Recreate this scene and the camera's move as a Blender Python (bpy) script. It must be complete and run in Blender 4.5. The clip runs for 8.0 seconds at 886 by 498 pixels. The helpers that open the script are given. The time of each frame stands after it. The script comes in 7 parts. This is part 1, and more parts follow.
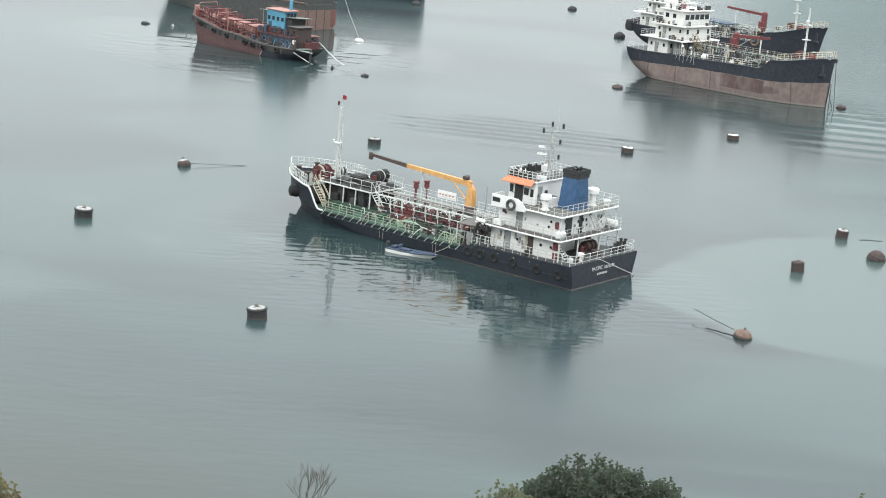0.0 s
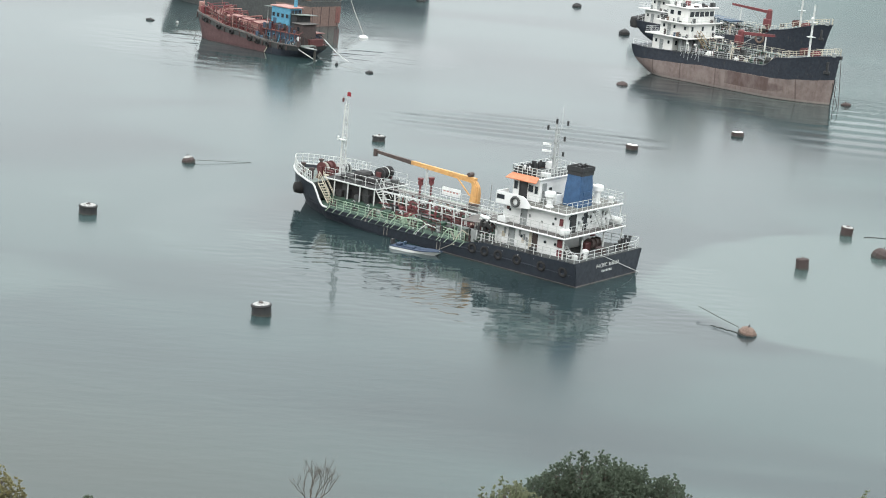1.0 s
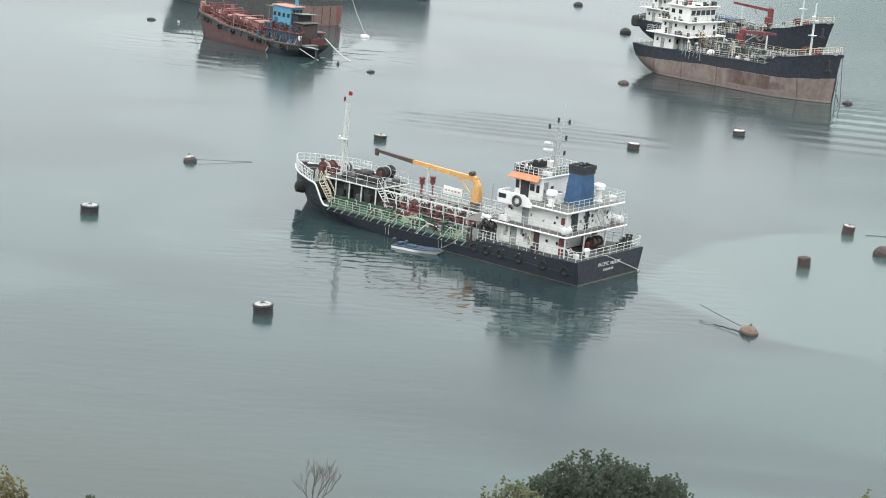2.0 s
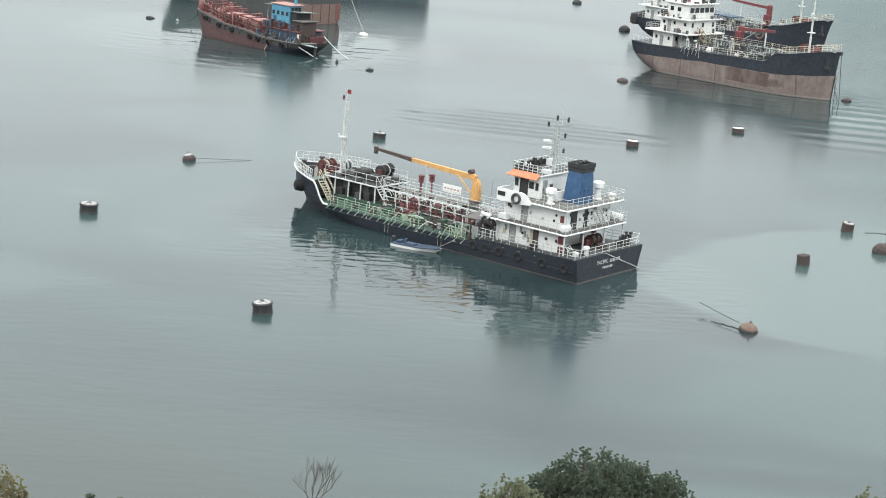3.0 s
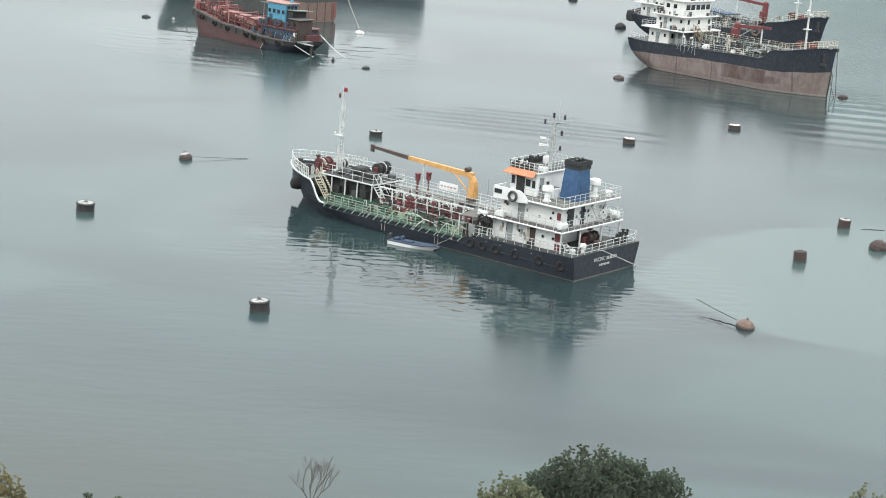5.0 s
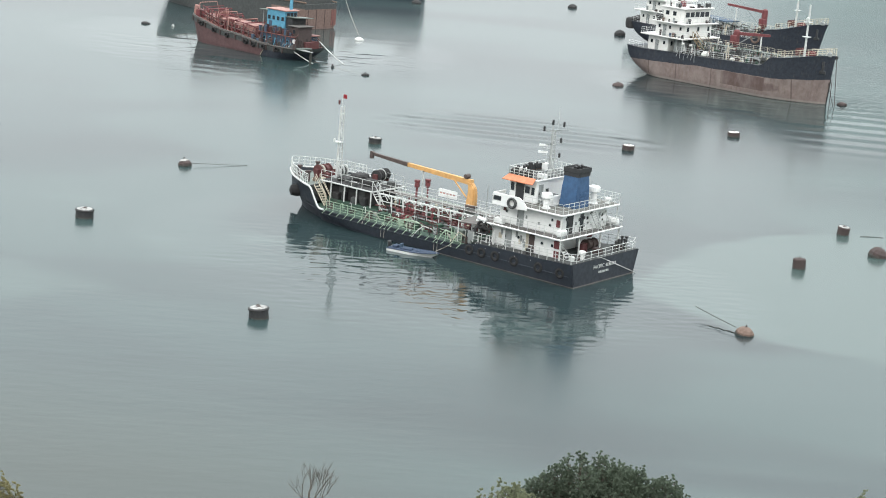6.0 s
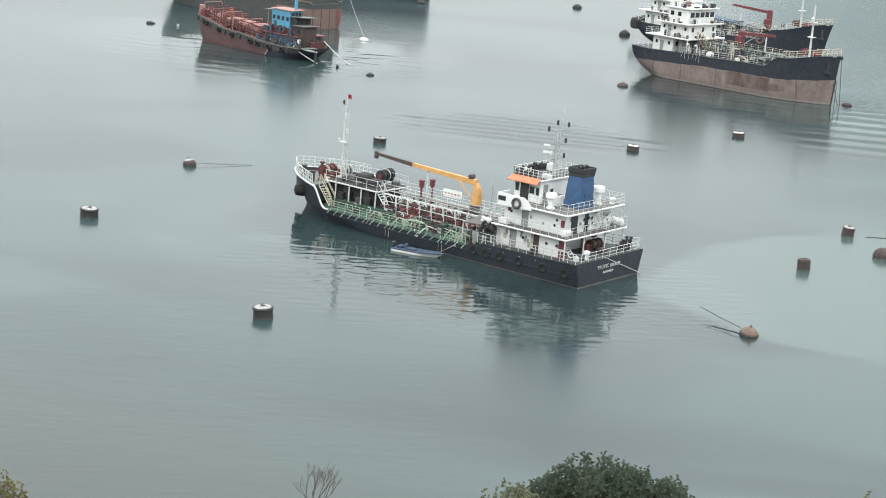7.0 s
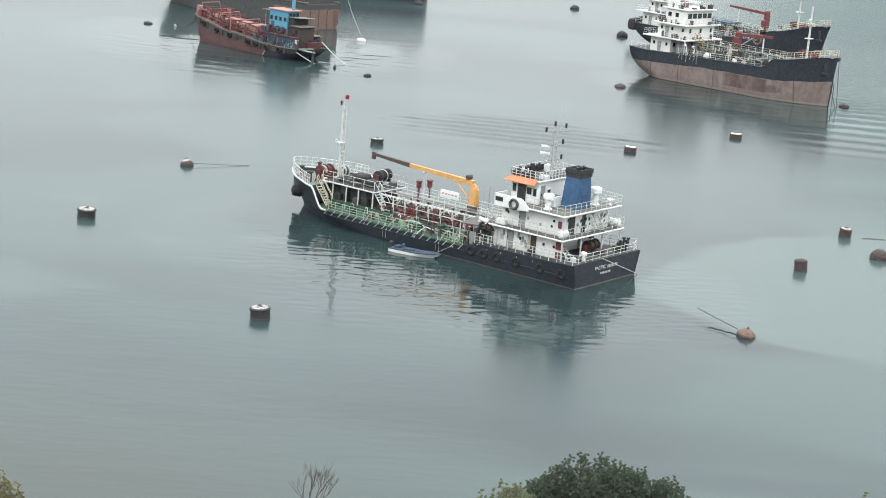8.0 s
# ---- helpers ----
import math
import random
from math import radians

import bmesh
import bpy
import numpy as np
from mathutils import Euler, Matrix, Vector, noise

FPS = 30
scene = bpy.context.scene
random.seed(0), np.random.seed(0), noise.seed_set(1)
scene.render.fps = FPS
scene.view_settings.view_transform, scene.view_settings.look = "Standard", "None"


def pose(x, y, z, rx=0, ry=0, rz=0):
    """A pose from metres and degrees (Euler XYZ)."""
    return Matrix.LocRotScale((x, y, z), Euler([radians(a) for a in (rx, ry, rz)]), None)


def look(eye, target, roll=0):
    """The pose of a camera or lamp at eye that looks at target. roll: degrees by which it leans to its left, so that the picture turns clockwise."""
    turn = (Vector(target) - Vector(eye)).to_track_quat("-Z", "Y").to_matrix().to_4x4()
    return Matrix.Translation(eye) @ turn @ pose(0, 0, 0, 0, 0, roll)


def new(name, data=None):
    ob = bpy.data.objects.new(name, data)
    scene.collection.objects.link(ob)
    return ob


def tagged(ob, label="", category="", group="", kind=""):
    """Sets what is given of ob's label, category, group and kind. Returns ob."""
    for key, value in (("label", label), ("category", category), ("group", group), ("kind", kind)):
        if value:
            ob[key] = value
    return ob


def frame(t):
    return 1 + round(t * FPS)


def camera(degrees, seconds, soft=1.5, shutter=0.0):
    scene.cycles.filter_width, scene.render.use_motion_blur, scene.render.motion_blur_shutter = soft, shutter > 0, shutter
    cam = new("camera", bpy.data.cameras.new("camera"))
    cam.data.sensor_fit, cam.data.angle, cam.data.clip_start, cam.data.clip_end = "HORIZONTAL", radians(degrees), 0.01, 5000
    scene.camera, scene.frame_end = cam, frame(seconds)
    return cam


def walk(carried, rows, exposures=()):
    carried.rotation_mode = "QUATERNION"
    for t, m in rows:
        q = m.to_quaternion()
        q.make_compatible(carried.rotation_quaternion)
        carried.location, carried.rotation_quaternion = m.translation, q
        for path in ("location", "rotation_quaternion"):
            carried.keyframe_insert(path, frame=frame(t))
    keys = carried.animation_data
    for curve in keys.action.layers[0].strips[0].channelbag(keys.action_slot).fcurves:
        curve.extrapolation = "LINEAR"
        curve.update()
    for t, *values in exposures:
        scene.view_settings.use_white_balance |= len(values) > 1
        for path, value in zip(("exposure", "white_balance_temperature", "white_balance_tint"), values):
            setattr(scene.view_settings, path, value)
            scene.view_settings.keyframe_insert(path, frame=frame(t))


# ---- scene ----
# The camera is held in the hand on a hillside high over the harbour: it only turns.
EYE = (0.0, 0.0, 40.494)
cam = camera(27.40, 8.0, soft=1.0)
LOOKS = [  # seconds, degrees below the horizon, yaw, lean
    (0.0, 13.308, 0.1685, 5.078), (0.5, 13.356, 0.114, 5.142), (1.0, 13.418, 0.038, 5.123), (1.5, 13.442, 0.016, 5.069),
    (1.7, 13.443, -0.005, 5.045), (2.8, 13.500, 0.026, 4.930), (3.0, 13.511, 0.016, 4.906), (3.5, 13.547, 0.0, 4.884),
    (4.0, 13.613, -0.063, 4.811), (4.5, 13.600, -0.015, 4.686), (4.7, 13.595, 0.050, 4.690), (5.8, 13.392, 0.182, 4.785),
    (6.0, 13.352, 0.132, 4.809), (6.2, 13.358, 0.050, 4.830), (6.5, 13.370, -0.037, 4.851), (7.0, 13.362, -0.014, 4.847),
    (7.5, 13.341, 0.057, 4.946), (8.0, 13.332, 0.075, 4.952)]
walk(cam, [(t, pose(*EYE, 90 - p, 0, -y) @ pose(0, 0, 0, 0, 0, r)) for t, p, y, r in LOOKS])

# ---- overcast daylight ----
world = bpy.data.worlds.new("overcast_sky")
scene.world = world
world.use_nodes = True
wn, wl = world.node_tree.nodes, world.node_tree.links
wn.clear()
sky = wn.new("ShaderNodeTexSky")
sky.sky_type, sky.sun_disc = "NISHITA", False
sky.sun_elevation, sky.sun_rotation = radians(55), radians(200)
sky.dust_density, sky.air_density = 6.0, 1.5
bg_sky, bg_cloud, sum_bg, w_out = wn.new("ShaderNodeBackground"), wn.new("ShaderNodeBackground"), wn.new("ShaderNodeAddShader"), wn.new("ShaderNodeOutputWorld")
bg_sky.inputs["Strength"].default_value = 0.02
# an overcast dome, a third as bright at the horizon as overhead
dome, parts_of, lift = wn.new("ShaderNodeTexCoord"), wn.new("ShaderNodeSeparateXYZ"), wn.new("ShaderNodeValToRGB")
wl.new(dome.outputs["Generated"], parts_of.inputs[0])
wl.new(parts_of.outputs["Z"], lift.inputs["Fac"])
lift.color_ramp.elements[0].color, lift.color_ramp.elements[1].color = (0.398, 0.424, 0.435, 1), (1.43, 1.49, 1.49, 1)
wl.new(lift.outputs["Color"], bg_cloud.inputs["Color"])
bg_cloud.inputs["Strength"].default_value = 2.2
wl.new(sky.outputs[0], bg_sky.inputs["Color"])
wl.new(bg_sky.outputs[0], sum_bg.inputs[0])
wl.new(bg_cloud.outputs[0], sum_bg.inputs[1])
wl.new(sum_bg.outputs[0], w_out.inputs["Surface"])
sun_data = bpy.data.lights.new("sun", "SUN")
sun_data.energy, sun_data.angle, sun_data.color = 1.0, radians(25), (1.0, 0.97, 0.93)
sun = new("sun", sun_data)
sun.matrix_world = look((-60, -80, 160), (0, 160, 0))
scene.view_settings.exposure = 0.0


# ---- materials ----
def nodes_of(name):
    m = bpy.data.materials.new(name)
    m.use_nodes = True
    n, l = m.node_tree.nodes, m.node_tree.links
    return m, n, l, n["Principled BSDF"]


def mapped(n, l, scale, source="Object"):
    tc, mp = n.new("ShaderNodeTexCoord"), n.new("ShaderNodeMapping")
    mp.inputs["Scale"].default_value = scale
    l.new(tc.outputs[source], mp.inputs["Vector"])
    return mp.outputs["Vector"]


def noise_tex(n, l, vec, scale, detail=4.0, rough=0.6):
    t = n.new("ShaderNodeTexNoise")
    t.inputs["Scale"].default_value, t.inputs["Detail"].default_value, t.inputs["Roughness"].default_value = scale, detail, rough
    l.new(vec, t.inputs["Vector"])
    return t.outputs["Fac"]


def ramp(n, l, fac, lo, hi, a=(0, 0, 0, 1), b=(1, 1, 1, 1)):
    r = n.new("ShaderNodeValToRGB")
    r.color_ramp.elements[0].position, r.color_ramp.elements[1].position = lo, hi
    r.color_ramp.elements[0].color, r.color_ramp.elements[1].color = a, b
    l.new(fac, r.inputs["Fac"])
    return r.outputs["Color"]


def mix(n, l, fac, a, b):
    m = n.new("ShaderNodeMix")
    m.data_type = "RGBA"
    for sock, v in ((m.inputs["Factor"], fac), (m.inputs["A"], a), (m.inputs["B"], b)):
        if isinstance(v, (int, float)):
            sock.default_value = v
        elif isinstance(v, tuple):
            sock.default_value = (*v[:3], 1)
        else:
            l.new(v, sock)
    return m.outputs["Result"]


def zone(n, l, pos, cx, cy, rx, ry, turn, inner=0.35):
    """1 inside an ellipse on the water, falling to 0 at its rim."""
    m = n.new("ShaderNodeMapping")
    m.vector_type = "TEXTURE"
    m.inputs["Location"].default_value, m.inputs["Rotation"].default_value, m.inputs["Scale"].default_value = (cx, cy, 0), (0, 0, radians(turn)), (rx, ry, 1)
    l.new(pos, m.inputs["Vector"])
    d = n.new("ShaderNodeVectorMath")
    d.operation = "LENGTH"
    l.new(m.outputs["Vector"], d.inputs[0])
    r = n.new("ShaderNodeMapRange")
    r.interpolation_type = "SMOOTHSTEP"
    r.inputs["From Min"].default_value, r.inputs["From Max"].default_value, r.inputs["To Min"].default_value, r.inputs["To Max"].default_value = inner, 1.0, 1.0, 0.0
    l.new(d.outputs["Value"], r.inputs["Value"])
    return r.outputs["Result"]


def calc(n, l, op, a, b):
    m = n.new("ShaderNodeMath")
    m.operation = op
    for s, v in zip(m.inputs, (a, b)):
        if isinstance(v, (int, float)):
            s.default_value = v
        else:
            l.new(v, s)
    return m.outputs["Value"]


def paint(name, color, worn=None, wear=0.35, rough=0.55, streaks=True, metal=0.0, scale=1.0, mottle=0.72):
    """Weathered paint on steel: mottled, with rust or dirt that runs down from its edges."""
    m, n, l, p = nodes_of(name)
    c = tuple(color)
    dark = tuple(v * mottle for v in c)
    worn = worn or (0.16, 0.075, 0.04)
    fine = noise_tex(n, l, mapped(n, l, (1, 1, 1)), 2.3 * scale, 5)
    base = mix(n, l, ramp(n, l, fine, 0.35, 0.7), c, dark)
    run = noise_tex(n, l, mapped(n, l, (2.2, 2.2, 0.35) if streaks else (1.2, 1.2, 1.2)), 1.6 * scale, 6, 0.7)
    hi = 0.78 - 0.3 * wear
    base = mix(n, l, ramp(n, l, run, hi - 0.06, hi + 0.10, b=(0.85, 0.85, 0.85, 1)), base, worn)
    l.new(base, p.inputs["Base Color"])
    l.new(ramp(n, l, fine, 0.2, 0.8, (rough - 0.1,) * 3 + (1,), (min(1, rough + 0.2),) * 3 + (1,)), p.inputs["Roughness"])
    p.inputs["Metallic"].default_value = metal
    b = n.new("ShaderNodeBump")
    b.inputs["Strength"].default_value, b.inputs["Distance"].default_value = 0.25, 0.03
    l.new(run, b.inputs["Height"])
    l.new(b.outputs["Normal"], p.inputs["Normal"])
    return m


M = dict(
    hull=paint("black_hull_paint", (0.025, 0.031, 0.042), (0.06, 0.054, 0.05), 0.3, 0.45),
    hull_far=paint("blue_black_hull_paint", (0.023, 0.029, 0.042), (0.085, 0.068, 0.062), 0.5, 0.6),
    boot=paint("waterline_grey", (0.17, 0.15, 0.14), (0.08, 0.07, 0.06), 0.4, 0.6),
    oxide=paint("red_oxide_hull", (0.100, 0.055, 0.056), (0.065, 0.043, 0.043), 0.5, 0.75, scale=0.55, mottle=0.8),
    rustpatch=paint("rust_patch", (0.078, 0.050, 0.046), (0.125, 0.085, 0.075), 0.42, 0.85),
    brown=paint("brown_hull", (0.18, 0.122, 0.105), (0.10, 0.055, 0.04), 0.42, 0.75),
    deck=paint("green_deck_paint", (0.030, 0.072, 0.050), (0.062, 0.066, 0.056), 0.55, 0.6, False, mottle=0.62),
    deck_grey=paint("grey_green_deck_paint", (0.15, 0.18, 0.165), (0.10, 0.085, 0.07), 0.4, 0.65, False),
    deck_dark=paint("dark_deck_paint", (0.06, 0.065, 0.065), (0.11, 0.075, 0.06), 0.4, 0.65, False),
    deck_red=paint("red_deck_paint", (0.19, 0.085, 0.075), (0.13, 0.06, 0.05), 0.4, 0.7, False),
    deck_pink=paint("pink_roof_paint", (0.36, 0.20, 0.175), (0.24, 0.12, 0.10), 0.42, 0.7, False),
    white=paint("white_ship_paint", (0.74, 0.75, 0.745), (0.42, 0.35, 0.28), 0.3, 0.5, scale=0.7, mottle=0.9),
    rail=paint("white_rail_paint", (0.56, 0.58, 0.57), (0.40, 0.33, 0.27), 0.12, 0.5),
    rail_green=paint("pale_green_rail_paint", (0.31, 0.41, 0.31), (0.30, 0.27, 0.2), 0.15, 0.5),
    orange=paint("orange_paint", (0.55, 0.195, 0.095), (0.35, 0.12, 0.06), 0.2, 0.5),
    yellow=paint("yellow_crane_paint", (0.60, 0.335, 0.125), (0.28, 0.13, 0.06), 0.2, 0.5),
    boomdark=paint("brown_boom_paint", (0.075, 0.055, 0.05), (0.14, 0.08, 0.05), 0.3, 0.6),
    blue=paint("blue_funnel_paint", (0.036, 0.092, 0.195), (0.03, 0.06, 0.12), 0.25, 0.45),
    skyblue=paint("light_blue_paint", (0.09, 0.29, 0.42), (0.20, 0.14, 0.11), 0.25, 0.6),
    slate=paint("dull_blue_paint", (0.045, 0.080, 0.125), (0.10, 0.07, 0.06), 0.4, 0.65),
    black=paint("black_paint", (0.030, 0.031, 0.033), (0.06, 0.055, 0.05), 0.25, 0.5),
    rubber=paint("worn_rubber", (0.032, 0.032, 0.033), (0.07, 0.065, 0.06), 0.3, 0.85, False),
    tyre=paint("tyre_black_rubber", (0.018, 0.018, 0.019), (0.036, 0.035, 0.034), 0.3, 0.9, False),
    red=paint("dull_red_paint", (0.150, 0.038, 0.042), (0.12, 0.05, 0.042), 0.25, 0.55),
    maroon=paint("maroon_paint", (0.095, 0.030, 0.030), (0.08, 0.04, 0.03), 0.3, 0.6),
    rust=paint("rusty_steel", (0.064, 0.047, 0.045), (0.058, 0.038, 0.033), 0.5, 0.85, False, scale=2),
    rustlight=paint("orange_rust", (0.165, 0.115, 0.092), (0.075, 0.045, 0.035), 0.6, 0.85, False, scale=2),
    grey=paint("grey_steel", (0.28, 0.30, 0.30), (0.14, 0.10, 0.08), 0.3, 0.5),
    rope=paint("weathered_rope", (0.34, 0.32, 0.28), (0.16, 0.14, 0.12), 0.3, 0.9, False, scale=4),
    darkrope=paint("wet_dark_rope", (0.05, 0.05, 0.045), (0.09, 0.08, 0.07), 0.3, 0.8, False, scale=4),
    cover=paint("blue_boat_cover", (0.026, 0.046, 0.085), (0.10, 0.12, 0.15), 0.38, 0.7, False, scale=2),
    flag=paint("red_flag_cloth", (0.27, 0.025, 0.035), (0.4, 0.03, 0.03), 0.1, 0.8, False),
    faded_red=paint("faded_red_lettering", (0.46, 0.24, 0.22), (0.55, 0.45, 0.42), 0.4, 0.7),
    canvas=paint("brown_grey_canvas", (0.125, 0.118, 0.112), (0.19, 0.18, 0.17), 0.3, 0.9, False),
    timber=paint("bare_timber", (0.33, 0.25, 0.15), (0.18, 0.13, 0.08), 0.4, 0.85, scale=2),
    drift=paint("weathered_grey_timber", (0.095, 0.090, 0.086), (0.045, 0.040, 0.038), 0.5, 0.85, scale=1.5),
    deckbrown=paint("grey_brown_deck_paint", (0.135, 0.135, 0.122), (0.09, 0.075, 0.06), 0.4, 0.7, False),
    mast=paint("pale_grey_mast_paint", (0.42, 0.44, 0.44), (0.25, 0.22, 0.2), 0.25, 0.5),
    cream=paint("cream_rail_paint", (0.50, 0.46, 0.37), (0.30, 0.2, 0.13), 0.25, 0.55),
    white_old=paint("aged_white_paint", (0.68, 0.68, 0.66), (0.33, 0.24, 0.17), 0.3, 0.55, scale=0.7, mottle=0.9),
    birds=paint("bleached_white_top", (0.40, 0.40, 0.39), (0.07, 0.065, 0.06), 0.85, 0.85, False, scale=2),
)


def antifouling(name):
    """Faded pink bottom paint with one rusted patch, weld seams and a scum line, in the ship's own metres."""
    m = paint(name, (0.200, 0.155, 0.143), (0.120, 0.090, 0.080), 0.62, 0.8, scale=0.55, mottle=0.68)
    n, l, p = m.node_tree.nodes, m.node_tree.links, m.node_tree.nodes["Principled BSDF"]
    tc, sp, cb = n.new("ShaderNodeTexCoord"), n.new("ShaderNodeSeparateXYZ"), n.new("ShaderNodeCombineXYZ")
    l.new(tc.outputs["Object"], sp.inputs[0])
    l.new(sp.outputs["X"], cb.inputs["X"])
    l.new(sp.outputs["Z"], cb.inputs["Y"])
    flat = cb.outputs[0]
    ragged = calc(n, l, "MULTIPLY", calc(n, l, "SUBTRACT", noise_tex(n, l, mapped(n, l, (0.5, 0.5, 0.9)), 1.2, 6, 0.65), 0.5), 2.4)
    base = p.inputs["Base Color"].links[0].from_socket
    block = calc(n, l, "MULTIPLY", zone(n, l, flat, 24.4, 0, 4.4, 900, 0, 0.93), zone(n, l, flat, 0, 2.15, 900, 1.25, 0, 0.75))
    trail = calc(n, l, "MULTIPLY", zone(n, l, flat, 29.0, 1.9, 3.4, 1.2, 0, 0.3), 0.75)
    patch = calc(n, l, "MAXIMUM", block, trail)
    base = mix(n, l, ramp(n, l, calc(n, l, "ADD", patch, calc(n, l, "MULTIPLY", ragged, 0.5)), 0.35, 0.7, b=(0.88, 0.88, 0.88, 1)), base, (0.075, 0.046, 0.042))
    wash = ramp(n, l, noise_tex(n, l, mapped(n, l, (0.25, 0.25, 0.12)), 1.6, 5, 0.6), 0.45, 0.7, b=(0.55, 0.55, 0.55, 1))
    base = mix(n, l, wash, base, (0.250, 0.215, 0.200))
    for x in (5.2, 11.0, 18.2, 33.0):
        base = mix(n, l, calc(n, l, "MULTIPLY", zone(n, l, flat, x, 1.6, 0.16, 3.4, 0, 0.5), 0.7), base, (0.085, 0.060, 0.052))
    base = mix(n, l, calc(n, l, "MULTIPLY", zone(n, l, flat, 18, 0.25, 90, 0.22, 0, 0.3), 0.55), base, (0.26, 0.24, 0.22))
    base = mix(n, l, zone(n, l, flat, 18, -0.1, 90, 0.2, 0, 0.6), base, (0.05, 0.05, 0.045))
    l.new(base, p.inputs["Base Color"])
    return m


def glass():
    m, n, l, p = nodes_of("dark_window_glass")
    p.inputs["Base Color"].default_value = (0.022, 0.027, 0.032, 1)
    p.inputs["Roughness"].default_value = 0.08
    return m


M["glass"] = glass()
M["pink"] = antifouling("faded_antifouling")


def water_material():
    m, n, l, p = nodes_of("harbour_water")
    p.inputs["IOR"].default_value = 1.333
    p.inputs["Specular IOR Level"].default_value = 0.55
    p.inputs["Specular Tint"].default_value = (0.94, 1.0, 1.0, 1)
    pos = n.new("ShaderNodeNewGeometry").outputs["Position"]
    big = n.new("ShaderNodeMapping")
    big.inputs["Rotation"].default_value = (0, 0, radians(-10))
    big.inputs["Scale"].default_value = (0.016, 0.026, 1)
    l.new(pos, big.inputs["Vector"])
    warp = n.new("ShaderNodeTexNoise")
    warp.inputs["Scale"].default_value, warp.inputs["Detail"].default_value, warp.inputs["Distortion"].default_value = 1.0, 4.0, 0.9
    l.new(big.outputs["Vector"], warp.inputs["Vector"])
    # Noise varies the water's body colour in place of the slicks' uneven reflection.
    slick_sheen = ramp(n, l, warp.outputs["Fac"], 0.46, 0.56)
    sheen_noise = ramp(n, l, noise_tex(n, l, big.outputs["Vector"], 0.8, 4), 0.38, 0.62)
    body_tone = mix(n, l, sheen_noise, (0.0155, 0.0265, 0.0295), (0.0270, 0.0475, 0.0490))
    rag = calc(n, l, "MULTIPLY", calc(n, l, "SUBTRACT", noise_tex(n, l, big.outputs["Vector"], 5.0, 6), 0.5), 0.9)
    bend = n.new("ShaderNodeTexNoise")
    bend.inputs["Scale"].default_value, bend.inputs["Detail"].default_value = 1.6, 5.0
    l.new(big.outputs["Vector"], bend.inputs["Vector"])
    spread = n.new("ShaderNodeVectorMath")
    spread.operation = "MULTIPLY_ADD"
    spread.inputs[1].default_value, spread.inputs[2].default_value = (26, 15, 0), (-13, -7.5, 0)
    l.new(bend.outputs["Color"], spread.inputs[0])
    wander = n.new("ShaderNodeVectorMath")
    l.new(pos, wander.inputs[0])
    l.new(spread.outputs[0], wander.inputs[1])
    drawn = wander.outputs[0]
    # Placed zones lighten the body colour where smooth water reflects more sky.
    patch = calc(n, l, "MULTIPLY", zone(n, l, drawn, 47, 170, 36, 25, 36, 0.8), 0.9)
    for cx, cy, rx, ry, turn in ((-34, 179, 8, 3.5, -5), (-26, 163, 9, 3.5, -38), (-17, 167, 10, 5, -25), (-40, 146, 26, 14, -8)):
        patch = calc(n, l, "MAXIMUM", patch, calc(n, l, "MULTIPLY", zone(n, l, drawn, cx, cy, rx, ry, turn, 0.1), 0.62))
    pale_sheen = ramp(n, l, calc(n, l, "ADD", patch, rag), 0.35, 0.7)
    clear = mix(n, l, slick_sheen, body_tone, (0.033, 0.0560, 0.0560))
    # Warmer body colour over the near left water.
    near_left_tint = zone(n, l, drawn, -32, 98, 50, 36, 0, 0.2)
    clear = mix(n, l, calc(n, l, "MULTIPLY", near_left_tint, 0.8), clear, (0.032, 0.041, 0.036))
    l.new(mix(n, l, pale_sheen, clear, (0.051, 0.078, 0.075)), p.inputs["Base Color"])
    # sheltered water beside the hulls mirrors more clearly than the open harbour
    lee = zone(n, l, pos, 0, 165, 36, 27, -37, 0.62)
    far_lee = calc(n, l, "MAXIMUM", zone(n, l, pos, 52, 296, 40, 30, -42, 0.3), zone(n, l, pos, -34, 312, 42, 44, -20, 0.3))
    still = calc(n, l, "ADD", calc(n, l, "MAXIMUM", lee, calc(n, l, "MULTIPLY", far_lee, 0.9)), calc(n, l, "MULTIPLY", calc(n, l, "SUBTRACT", noise_tex(n, l, big.outputs["Vector"], 5.0, 4), 0.5), 0.35))
    sheen = ramp(n, l, still, 0.05, 0.85, (0.19,) * 3 + (1,), (0.07,) * 3 + (1,))
    l.new(calc(n, l, "ADD", sheen, calc(n, l, "MULTIPLY", zone(n, l, pos, 9, 124, 26, 12, 0, 0.4), 0.05)), p.inputs["Roughness"])
    # small wavelets, a slow swell, and trains of ripples left by passing boats
    fine = noise_tex(n, l, mapped(n, l, (0.45, 1.1, 1)), 1.0, 2, 0.5)
    swell = noise_tex(n, l, mapped(n, l, (0.06, 0.20, 1)), 1.0, 2, 0.45)
    chop = calc(n, l, "ADD", zone(n, l, pos, 48, 285, 40, 20, -35), zone(n, l, pos, -32, 288, 26, 18, -25))
    breeze = zone(n, l, pos, 92, 330, 48, 120, 0)
    train = n.new("ShaderNodeTexWave")
    train.bands_direction = "Y"
    train.inputs["Scale"].default_value, train.inputs["Distortion"].default_value, train.inputs["Detail"].default_value, train.inputs["Detail Scale"].default_value = 0.047, 2.0, 2.0, 0.25
    tm = n.new("ShaderNodeMapping")
    tm.inputs["Rotation"].default_value = (0, 0, radians(7))
    tc = n.new("ShaderNodeTexCoord")
    l.new(tc.outputs["Object"], tm.inputs["Vector"])
    l.new(tm.outputs["Vector"], train.inputs["Vector"])
